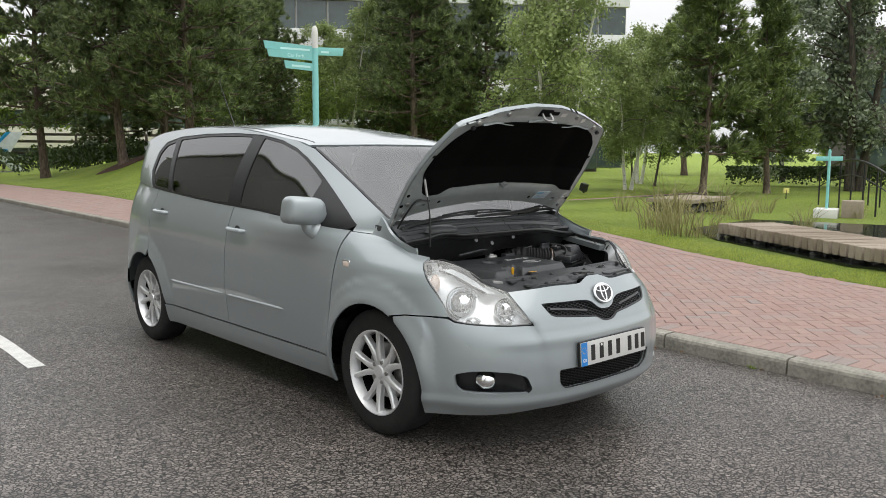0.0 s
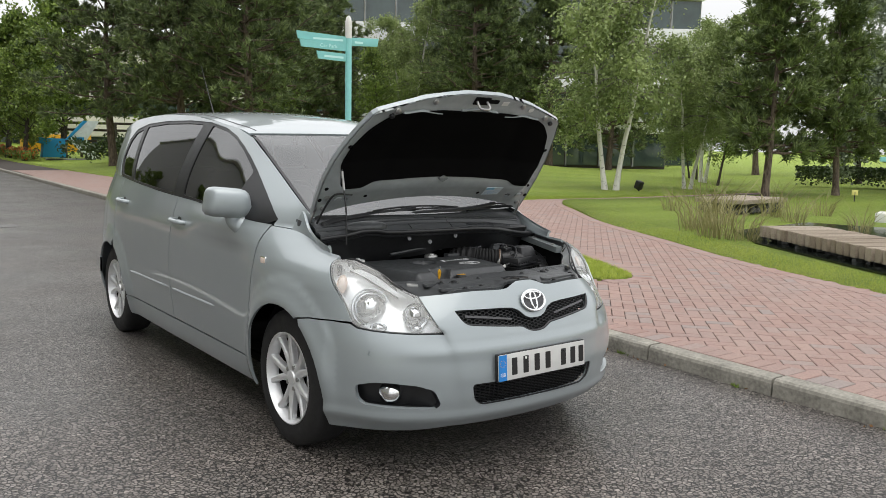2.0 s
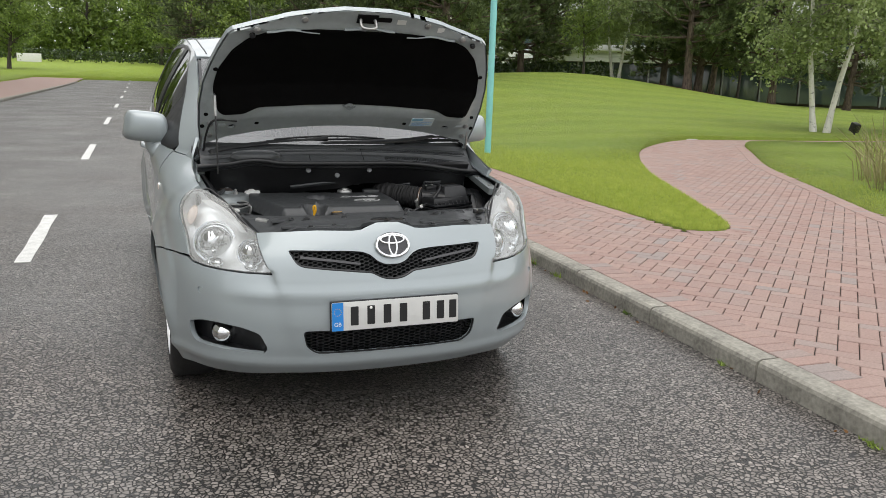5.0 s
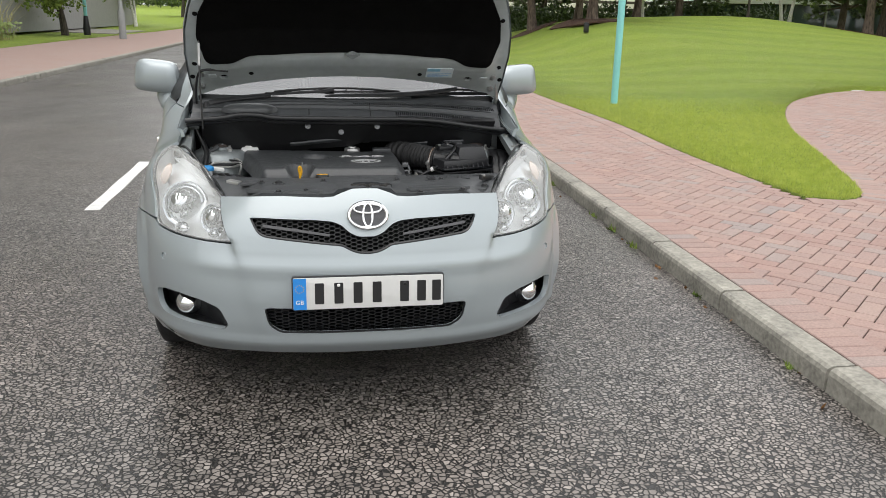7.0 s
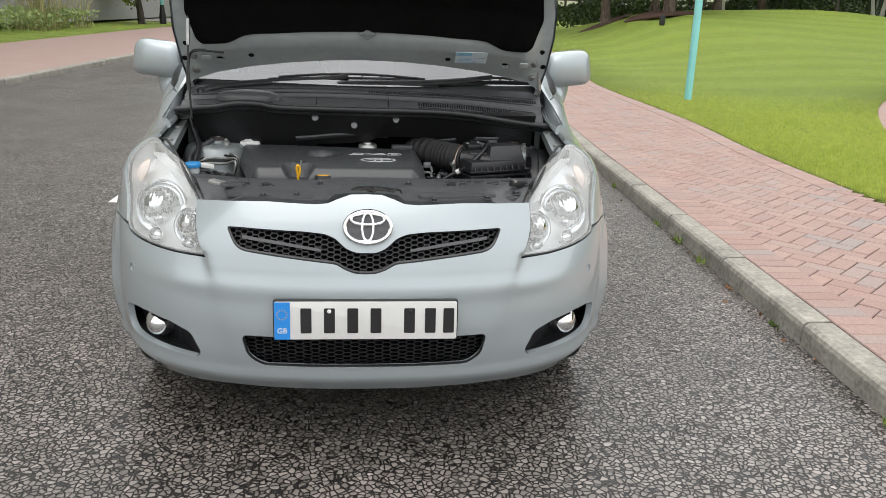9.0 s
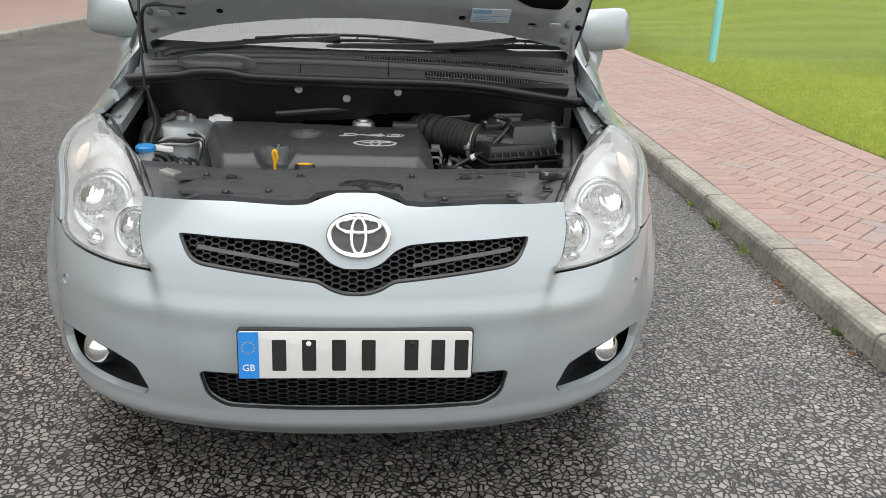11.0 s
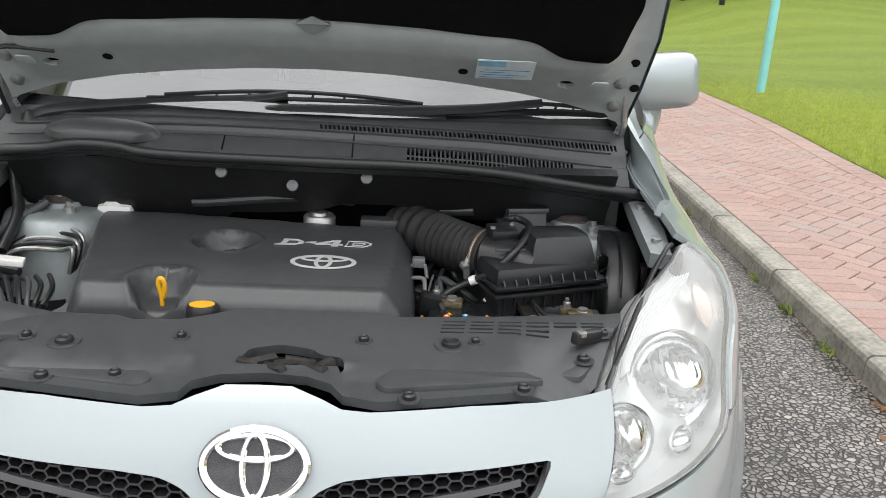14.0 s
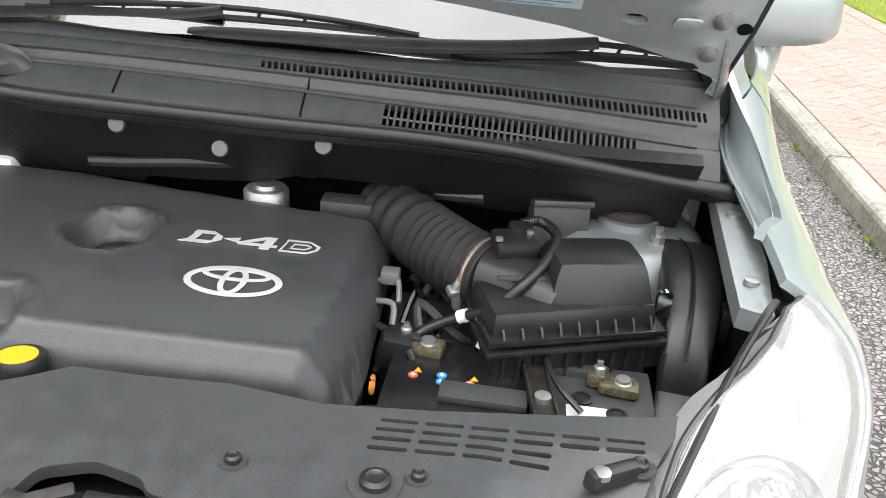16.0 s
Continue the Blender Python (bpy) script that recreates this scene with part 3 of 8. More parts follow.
_dt = np.array([
    [.09, .04, .012, 0, .006, .032, .062, .092, .135, .20, .28, .36, .44, .54],
    [.09, .04, .012, 0, .006, .032, .062, .098, .145, .21, .29, .37, .45, .55],
    [.085, .035, .010, 0, .003, .026, .072, .128, .195, .27, .34, .42, .50, .60],
    [.06, .03, .010, 0, 0, .004, .012, .022, .038, .085, .20, .36, .46, .56],
    [.06, .03, .012, .004, 0, 0, .004, .010, .022, .055, .155, .31, .42, .52],
    [.06, .035, .020, .008, .002, 0, 0, .002, .007, .018, .042, .092, .16, .26],
    [.065, .040, .030, .022, .010, 0, 0, 0, .002, .006, .013, .026, .045, .075],
    [.06, .035, .020, .006, 0, 0, 0, 0, .002, .006, .014, .028, .046, .074],
    [.05, .02, .006, 0, 0, .003, .010, .016, .022, .03, .04, .055, .075, .11],
    [.05, .02, .004, 0, 0, .010, .03, .04, .05, .06, .075, .095, .12, .16]])


def inset(s, z):
    """How far the skin lies inside the plan's outline at height z."""
    s, z = np.abs(np.asarray(s, float)), np.asarray(z, float)
    rows = np.stack([hermite(_zc, r, z) for r in _dt])
    d = hermite(_st, rows, np.clip(s, 0, SMAX))
    y = PY(s)
    for c in (AXF, AXR):
        r = np.hypot(y - c, z - RW)
        d = d - 0.020 * np.exp(-((r - 0.36) / 0.055) ** 2) * (z < 0.95) * (s > 0.6)
        # flared arch, ending in a soft crease
        near = np.clip((1.20 - y) / 0.05, 0, 1) * np.clip((y - 0.44) / 0.06, 0, 1) if c == AXF else 1.0
        d = d - 0.011 / (1 + np.exp(np.clip((r - 0.465) / 0.007, -40, 40))) * (s > 0.6) * np.clip((z - 0.30) / 0.10, 0, 1) * near
    # raised middle of the nose, with a crease down from each lamp, and a shelf line over the number plate
    mid = np.where(z > 0.625, 0.483 + 0.87 * (z - 0.625) + np.clip(z - 0.625, 0, 0.04), 0.483 - 0.46 * np.clip(0.625 - z, 0, 0.085) - 0.22 * np.clip(0.54 - z, 0, 1))
    wide = 0.0075 + 0.008 * np.clip((0.600 - z) / 0.10, 0, 1) + 0.010 * np.clip((z - 0.63) / 0.03, 0, 1)
    f = 1.0 / (1.0 + np.exp(np.clip((s - mid) / wide, -40, 40)))
    d = d - (0.008 + 0.006 * np.clip((z - 0.54) / 0.06, 0, 1)) * f * np.clip((z - 0.29) / 0.14, 0, 1)
    d = d - 0.008 * np.exp(-((z - 0.545) / 0.030) ** 2) * (1 / (1 + np.exp((s - 0.62) / 0.04)))
    d = d - 0.012 * np.exp(-((z - 0.262) / 0.028) ** 2) * (s < 1.2)
    return d


def skin(s, z):
    """The body's lower skin: s runs along the plan's outline from the nose, negative on the other side."""
    s, z = np.asarray(s, float), np.asarray(z, float)
    a = np.abs(s)
    e = 1e-3
    tx, ty = (PX(a + e) - PX(a - e)), (PY(a + e) - PY(a - e))
    L = np.hypot(tx, ty)
    d = inset(a, z)
    x, y = PX(a) - ty / L * d, PY(a) + tx / L * d
    return np.stack([np.where(s < 0, -x, x), y, z], 1)


BELT = lambda y: hermite([.9, 1.15, 1.8, 2.35, 3.45, 4.3], [.985, 1.0, 1.045, 1.07, 1.13, 1.17], y)
_ey = [.85, .95, 1.2, 1.45, 1.75, 2.08, 2.43, 2.75, 3.46, 3.8, 4.1, 4.3]
EDGE_X = lambda y: .972 * hermite(_ey, [.672, .664, .648, .630, .610, .604, .602, .602, .600, .592, .575, .56], y)
EDGE_Z = lambda y: hermite(_ey, [1.005, 1.052, 1.178, 1.300, 1.437, 1.492, 1.540, 1.562, 1.566, 1.545, 1.50, 1.44], y)
TOP_Z = lambda y: hermite([.8, 1.2, 1.6, 1.75, 2.1, 2.5, 3.0, 3.5, 4.0, 4.25], [1.02, 1.228, 1.438, 1.480, 1.545, 1.588, 1.603, 1.598, 1.55, 1.49], y)


def side(y, z):
    """The right-hand flank (negative x in the world is mirrored from it), from sill to roof edge."""
    y, z = np.asarray(y, float), np.asarray(z, float)
    s = S_Y(np.clip(y, 0.2, 4.3))
    zb, ze, xe = BELT(y), EDGE_Z(y), EDGE_X(y)
    low = PX(s) - inset(s, np.minimum(z, zb))
    xb = PX(s) - inset(s, zb)
    h = np.maximum(ze - zb, 0.02)
    t = np.clip((z - zb) / h, 0, 1.3)
    up = xb + (xe - xb) * t ** 1.25 + 0.10 * h * t * (1 - t)
    return np.stack([np.where(z <= zb, low, up), y, z], 1)


def top(x, y):
    """Windscreen and roof over the plan."""
    x, y = np.asarray(x, float), np.asarray(y, float)
    f = np.abs(x) / EDGE_X(y)
    return np.stack([x, y, TOP_Z(y) - (TOP_Z(y) - EDGE_Z(y)) * f ** 2.2], 1)


def both(name, fn, outline, mat, parent, label="", **kw):
    a = sheet(name, fn, outline, mat, parent, label, **kw)
    b = mirror_of(a, parent)
    return b, a


def arch(c, r, a0, a1, n=16):
    return [(c + r * math.cos(radians(a0 + (a1 - a0) * i / n)), RW + r * math.sin(radians(a0 + (a1 - a0) * i / n))) for i in range(n + 1)]


# body panels, flank
WING = [(.398, .658), (.437, .714), (.487, .774), (.554, .846), (.600, .882), (.606, .905), (.62, .906), (.70, .911), (.82, .934), (.95, .968), (1.02, .984), (1.135, .994), (1.155, .88), (1.19, .70), (1.245, .34)] + arch(AXF, .352, -6, 117)[0:] + [(.69, .637), (.60, .652), (.48, .656)]
both("front_wing", side, WING, PAINT, car, step=.025)
both("front_door", side, [(1.143, 1.0)] + [(y, float(BELT(np.array([y]))[0])) for y in np.linspace(1.2, 2.285, 9)] + [(2.335, .80), (2.352, .56), (2.352, .335), (1.253, .335), (1.197, .70), (1.163, .88)], PAINT, car)
both("rear_door", side, [(y, float(BELT(np.array([y]))[0])) for y in np.linspace(2.292, 3.465, 9)] + [(3.505, .95), (3.512, .82), (3.48, .70)] + arch(AXR, .375, 106, 176, 8)[1:] + [(3.235, .335), (2.359, .335), (2.359, .56), (2.342, .80)], PAINT, car)
both("sill", side, [(1.215, .325), (3.26, .325), (3.27, .20), (1.20, .20)], PAINT, car)
QUARTER = [(3.472, 1.131), (3.512, .95), (3.519, .82), (3.487, .70)] + arch(AXR, .352, 106, 36, 10) + [(3.93, .56), (4.10, .60), (4.13, .80), (4.10, .86), (4.07, 1.1), (4.05, 1.17), (3.60, 1.138)]
both("quarter_panel", side, QUARTER, PAINT, car)
# pillars and cant rail above the belt, one pressing a side
_wo = [(1.12, 1.028), (1.21, 1.092), (1.30, 1.148), (1.40, 1.206), (1.50, 1.262), (1.60, 1.316), (1.72, 1.374), (1.86, 1.427), (2.05, 1.474), (2.3, 1.510), (2.6, 1.525), (3.0, 1.527), (3.4, 1.512), (3.62, 1.475), (3.70, 1.40), (3.70, 1.25), (3.62, 1.145)]
_top_edge = [(y, float(EDGE_Z(np.array([y]))[0])) for y in (.93, 1.1, 1.3, 1.5, 1.7, 1.9, 2.2, 2.6, 3.0, 3.4, 3.8, 4.15)]
both("pillar_and_rail", side, [(.965, .975), (.955, 1.0)] + _top_edge + [(4.12, 1.30), (4.06, 1.178), (3.63, 1.142)] + _wo[::-1][1:] + [(1.13, .997), (1.02, .987)], PAINT, car, step=.025)
_fb = [(y, float(BELT(np.array([y]))[0]) + .002) for y in (3.45, 3.0, 2.4, 1.8, 1.3, 1.17)]
GLASS_F = rounded([(1.50, 1.045), (2.235, 1.080), (2.255, 1.492), (2.05, 1.459), (1.86, 1.412), (1.72, 1.358), (1.60, 1.298), (1.50, 1.242)], .018)
GLASS_R = rounded([(2.375, 1.088), (3.22, 1.130), (3.385, 1.492), (3.0, 1.510), (2.6, 1.508), (2.385, 1.500)], .022)
GLASS_Q = rounded([(3.285, 1.142), (3.58, 1.158), (3.665, 1.26), (3.66, 1.39), (3.60, 1.452), (3.455, 1.478)], .025)
both("window_surround", side, _wo + _fb, BLACK, car, "gloss black window surround", holes=[GLASS_F, GLASS_R, GLASS_Q], step=.018, raise_by=-.004)
for nm, gl, mt in (("front_side_window", GLASS_F, TINT), ("rear_side_window", GLASS_R, TINT), ("quarter_window", GLASS_Q, TINT)):
    for o in both(nm, side, gl, mt, car, "dark tinted glass", step=.05, depth=.004, raise_by=-.009):
        o.visible_shadow = False

# shoulder of each wing, from its crest in to the bonnet gap and up to the windscreen's corner
def shoulder(y, t):
    y, t = np.asarray(y, float), np.asarray(t, float)
    zo = hermite([.58, .62, .70, .82, .95, 1.02, 1.10], [.874, .906, .911, .934, .968, .984, .992], y)
    ks = np.array([.56, .64, .74, .86, .98, 1.08])
    kz = hermite([.58, .62, .70, .82, .95, 1.02, 1.10], [.874, .906, .911, .934, .968, .984, .992], ks)
    out = np.stack([hermite(ks, side(ks, kz - .002)[:, 0], y), y, zo], 1)
    xi = hermite([.58, .62, .70, .80, .90, .98, 1.05], [.668, .676, .690, .698, .690, .668, .655], y)
    zi = hermite([.58, .62, .70, .80, .90, .98, 1.05], [.898, .912, .930, .956, 1.004, 1.062, 1.095], y)
    x = out[:, 0] + (xi - out[:, 0]) * t
    z = zo - .002 + (zi - zo + .002) * t + .008 * np.sin(np.pi * t) * np.clip((1.0 - y) / .1, 0, 1)
    return np.stack([x, y, z], 1)


both("wing_shoulder", shoulder, [(.70, -.05), (1.03, -.05), (1.0, 1), (.70, 1)], PAINT, car, step=.02, depth=.012, ref=(0, .8, .4))

# roof and windscreen
_hd = lambda x: 1.625 + .13 * (x / .6) ** 2
_bs = lambda x: .862 + .105 * (x / .66) ** 2
_xs = np.linspace(-1, 1, 17)
_rf = [(x * (EDGE_X(np.array([1.76]))[0] - .002), _hd(x * .6) + .012) for x in _xs]
_rf += [(float(EDGE_X(np.array([y]))[0]) - .002, y) for y in np.linspace(1.9, 4.18, 12)] + [(-float(EDGE_X(np.array([y]))[0]) + .002, y) for y in np.linspace(4.18, 1.9, 12)]
sheet("roof", top, _rf, PAINT, car, step=.05)
_ws = [(x * .628, _bs(x * .628)) for x in _xs] + [(float(EDGE_X(np.array([y]))[0]) - .022, y) for y in np.linspace(1.05, 1.68, 8)] + [(x * .57, _hd(x * .57)) for x in _xs[::-1]] + [(-float(EDGE_X(np.array([y]))[0]) + .022, y) for y in np.linspace(1.68, 1.05, 8)]
o = sheet("windscreen", top, _ws, CLEAR, car, "clear raked windscreen", step=.06, depth=.004, raise_by=-.006)
o.visible_shadow = False
_seal = [(float(EDGE_X(np.array([y]))[0]) - .022, y) for y in np.linspace(.97, 1.70, 12)] + [(float(EDGE_X(np.array([y]))[0]) - .008, y) for y in np.linspace(1.73, .93, 12)]
both("windscreen_trim", top, _seal, BLACK, car, step=.03, raise_by=-.003)

# tail: bumper, lamps, tailgate


def tail(s, z):
    """The skin round the tail, s beyond the middle running back along the other side."""
    s, z = np.asarray(s, float), np.asarray(z, float)
    p = skin(np.where(s > SMAX, 2 * SMAX - s, s), z)
    p[:, 0] = np.where(s > SMAX, -p[:, 0], p[:, 0])
    return p


_T = lambda y: float(S_Y(np.array([y]))[0])
sheet("rear_bumper", tail, [(_T(3.955), .565), (_T(4.11), .605), (2 * SMAX - _T(4.11), .605), (2 * SMAX - _T(3.955), .565), (2 * SMAX - _T(3.94), .24), (_T(3.94), .24)], PAINT, car, step=.06)
sheet("tailgate", tail, [(_T(4.24), .612), (2 * SMAX - _T(4.24), .612), (2 * SMAX - _T(4.22), 1.18), (_T(4.22), 1.18)], PAINT, car, step=.08)
LAMP_T = plain("pale_tail_lamp_lens", (0.55, 0.40, 0.38), 0.12, vary=0.1, bump=0)
for a, b in ((_T(4.118), _T(4.232)), (2 * SMAX - _T(4.232), 2 * SMAX - _T(4.118))):
    sheet("tail_lamp", tail, rounded([(a, .80), (b, .80), (b, 1.19), (a, 1.19)], .03), LAMP_T, car, "clear and red tall tail lamp", step=.03)


def rear_glass(x, z):
    x, z = np.asarray(x, float), np.asarray(z, float)
    return np.stack([x, 4.19 - .35 * (z - 1.2) - .12 * (x / .6) ** 2, z], 1)


sheet("rear_window", rear_glass, [(-.66, 1.18), (.66, 1.18), (.58, 1.47), (-.58, 1.47)], TINT, car, "dark rear window", step=.1)
sheet("rear_spoiler", lambda x, y: np.stack([x, y, 1.505 - .12 * (y - 4.1) - .05 * (np.abs(x) / .6) ** 2.5], 1), [(-.575, 4.06), (.575, 4.06), (.54, 4.28), (-.54, 4.28)], PAINT, car, step=.06, depth=.03)

# nose: bumper with its openings
_b0 = [(0, .806), (.045, .802), (.085, .790), (.115, .779), (.155, .776), (.30, .779), (.38, .776)]
_b1 = [(.49, .768), (.586, .760), (.530, .690), (.478, .617), (.60, .617), (.72, .621), (.80, .625), (.872, .633), (_T(.395), .648), (_T(.48), .650), (_T(.60), .646), (_T(.665), .634)]
_b2 = [(_T(y), z) for y, z in arch(AXF, .352, 124, 196, 10)]
_b3 = [(_T(.52), .185), (_T(.36), .190), (S_X(.6), .20), (S_X(.42), .215), (S_X(.2), .212), (0, .21)]
_bh = [(S_X(x), z) for x, z in _b0[1:]] + _b1 + _b2 + _b3[:-1]
BUMPER = [(0, .803)] + _bh + [(0, .21)] + [(-s, z) for s, z in _bh[::-1]]
_gr = [(.424, .709), (.372, .710), (.28, .708), (.18, .706), (.120, .701), (.088, .689), (.058, .663), (.028, .651), (.0, .646)]
_gl = [(.0, .593), (.030, .595), (.058, .604), (.086, .620), (.15, .626), (.27, .638), (.355, .647), (.378, .655), (.395, .670)]
_grh = rounded(_gr[:-1] + [(-x, z) for x, z in _gr[:-1][::-1]] + [(-x, z) for x, z in _gl[:0:-1]] + _gl, .010, 2)
LOWER = rounded([(-S_X(.358), .406), (S_X(.358), .406), (S_X(.345), .335), (S_X(.305), .305), (-S_X(.305), .305), (-S_X(.345), .335)], .02)
_fg = [(.862, .400), (.780, .420), (.704, .422), (.596, .412), (.524, .390), (.494, .330), (.512, .310), (.586, .312), (.706, .316), (.826, .320), (.856, .345)]
FOG = rounded(_fg, .018)
FOG2 = [(-s, z) for s, z in FOG]
front_bumper = sheet("front_bumper", skin, BUMPER, PAINT, car, holes=[_grh, LOWER, FOG, FOG2], step=.016, depth=.02)

# lamps
_hi = [(.484, .624), (.60, .623), (.72, .627), (.80, .631), (.868, .639), (.900, .656), (.945, .719), (.995, .779), (1.063, .851), (1.110, .884)]
_ho = [(1.112, .891), (1.05, .896), (1.0, .891), (.94, .878), (.86, .852), (.81, .830), (.74, .800), (.68, .781), (.592, .762), (.536, .691)]
HEAD = rounded(_hi + _ho, .008, 2)
REFLECT = plain("bright_lamp_reflector", (0.82, 0.83, 0.84), 0.30, 0.60, vary=0.04, scale=30, bump=0.15, dist=0.004)
BOWL = plain("bowl_chrome", (0.80, 0.81, 0.82), 0.07, 1.0, vary=0.05, scale=25, bump=0.15, dist=0.004)
AMBER = plain("pale_amber_indicator", (0.86, 0.72, 0.64), 0.2, vary=0.05, bump=0)


def skin_frame(s, z):
    """The place on the skin and its outward direction."""
    e = 2e-3
    q = skin(np.array([s, s + e, s - e, s, s]), np.array([z, z, z, z + e, z - e]))
    n = Vector(np.cross(q[1] - q[2], q[3] - q[4])).normalized()
    c = Vector(q[0])
    if n.dot(c - Vector((0, 2.2, .6))) < 0:
        n = -n
    return c, n


for sg in (1, -1):
    lens = sheet("headlamp", skin, [(sg * s, z) for s, z in HEAD], HAZY, car, "clear swept-back headlamp under a smooth lens", step=.022, depth=.006)
    lens.visible_shadow = False
    sheet("reflector_housing", skin, [(sg * s, z) for s, z in HEAD], REFLECT, lens, "bright silvery housing", step=.03, depth=.0, raise_by=-.066)
    q = np.array(dense([(sg * s, z) for s, z in HEAD], .03))
    fr = [skin_frame(a, b) for a, b in q]
    n = len(fr)
    bm = bmesh.new()
    add(bm, [tuple(c - v * .004) for c, v in fr] + [tuple(c - v * .068) for c, v in fr], [(i, (i + 1) % n, n + (i + 1) % n, n + i) for i in range(n)])
    part("housing_wall", bm, REFLECT, lens)
    part("lamp_seal", tube([tuple(c - v * .009) for c, v in fr], .0045, 6, closed=True), GREYPL, lens)
    for nm, s0, z0, r, dp, off in (("main_bowl", .842, .732, .074, .062, .056), ("high_beam_bowl", .612, .700, .047, .042, .034)):
        c, v = skin_frame(sg * s0, z0)
        c = c - v * off
        d = (v * .55 + Vector((sg * .05, -.75, .02))).normalized()
        m = look(tuple(c), tuple(c + d)) @ pose(0, 0, 0, 180, 0, 0)
        prof = [(r * 1.14, -.012), (r * 1.12, .004), (r, .002)] + [(r * t, -dp * (1 - t * t)) for t in (.93, .86, .79, .72, .65, .58, .51, .44, .37, .30, .2, .1, 0)]
        bw = lathe([(a, -h) for a, h in prof], 72, m)
        mi = m.inverted()
        for vt in bw.verts:
            q = mi @ vt.co
            rr = math.hypot(q.x, q.y)
            if .02 < rr < r * .97:
                vt.co = m @ (q + Vector((0, 0, .0014 * math.sin(q.x * 420) * (1 if abs(q.y) > .012 else .2))))
        part(nm, bw, BOWL, lens, "chromed reflector bowl with upright flutes")
        part("bowl_ring", lathe([(r * 1.16, .003), (r * 1.13, -.007), (r * 1.02, -.006), (r * .99, .003)], 40, m), REFLECT, lens)
        part("bulb_shield", lathe([(r * .30, .0), (r * .31, -.006), (r * .22, -.012), (0, -.014)], 24, m @ pose(0, 0, dp * .42)), REFLECT, lens)
        part("bulb", lathe([(0, -.012), (.013, -.006), (.014, .012), (.010, .02), (0, .022)], 16, m @ pose(0, 0, dp * .5)), STEEL, lens)
    for k in range(7):
        o = .012 + .007 * k
        ln = skin(np.array([sg * (v + o) for v in np.linspace(.63, .93, 12)]), np.array([np.interp(v, [.608, .74, .81, .86, .94, 1.0], [.760, .800, .830, .852, .878, .891]) - .006 for v in np.linspace(.63, .93, 12)]))
        part("housing_rib", tube([tuple(p + np.array((0, .016, -.012))) for p in ln], .0018, 5), REFLECT, lens)
    # added black strip that stands for the shaded gap between lamp and bay
    ea = np.array([(sg * s, z) for s, z in _ho[1:-3]])
    pa = skin(ea[:, 0], ea[:, 1])
    bm = bmesh.new()
    n = len(pa)
    pb = pa + np.array([(-sg * .024, .010, -.050)] * n)
    pc = pa + np.array([(-sg * .034, .015, -.22)] * n)
    add(bm, [tuple(p - np.array((0, 0, .004))) for p in pa] + [tuple(p) for p in pb] + [tuple(p) for p in pc], [(i, i + 1, n + i + 1, n + i) for i in range(n - 1)] + [(n + i, n + i + 1, 2 * n + i + 1, 2 * n + i) for i in range(n - 1)])
    part("lamp_ledge", bm, BLACK, lens, "black strip added for the dark gap behind the lamp")
    for nm, s0, z0, w, h, mt in (("side_bowl", .785, .652, .034, .019, CHROME), ("corner_bowl", .598, .651, .026, .013, CHROME), ("indicator_bowl", 1.0, .815, .022, .040, AMBER)):
        c, v = skin_frame(sg * s0, z0)
        m = look(tuple(c - v * .042), tuple(c + v)) @ pose(0, 0, 0, 180, 0, 0) @ Matrix.Diagonal((w, h, 1, 1))
        part(nm, lathe([(1.1, .0), (1.0, -.006), (.9, 0), (.6, .010), (0, .014)], 24, m), mt, lens)

# grilles: honeycomb ribs before near-black sheets that paint the shade inside the openings
def honeycomb(name, outline, cell, back, parent, flatten=.62, material=BLACK):
    """Hexagonal ribs that fill the outline on the skin."""
    q = np.array(outline)
    lo, hi = q.min(0), q.max(0)
    bm = bmesh.new()
    dx, dy, w = cell * 1.5, cell * math.sqrt(3) * flatten, cell * .10
    i = 0
    x = lo[0]
    quads, seen = [], set()
    while x < hi[0] + cell:
        y = lo[1] + (dy / 2 if i % 2 else 0)
        while y < hi[1] + dy:
            ring = [(x + cell * math.cos(radians(60 * k)), y + flatten * cell * math.sin(radians(60 * k))) for k in range(6)]
            for a, b in zip(ring, ring[1:] + ring[:1]):
                key = tuple(sorted((tuple(np.round(a, 3)), tuple(np.round(b, 3)))))
                if key not in seen:
                    seen.add(key)
                    quads.append((a, b))
            y += dy
        x += dx
        i += 1
    mid = np.array([((a[0] + b[0]) / 2, (a[1] + b[1]) / 2) for a, b in quads])
    ok = inside(mid, outline)
    for (a, b), k in zip(quads, ok):
        if not k:
            continue
        d = np.array(b) - np.array(a)
        n = np.array((-d[1], d[0])) / np.linalg.norm(d) * w
        pts = np.array([np.array(a) + n, np.array(b) + n, np.array(b) - n, np.array(a) - n])
        f = skin(pts[:, 0], pts[:, 1]) + np.array((0, back, 0))
        r = f + np.array((0, .016, 0))
        add(bm, [tuple(p) for p in f] + [tuple(p) for p in r], [(0, 1, 2, 3), (0, 4, 5, 1), (2, 6, 7, 3), (1, 5, 6, 2), (0, 3, 7, 4)])
    bmesh.ops.recalc_face_normals(bm, faces=bm.faces[:])
    return part(name, bm, material, parent, smooth=False)


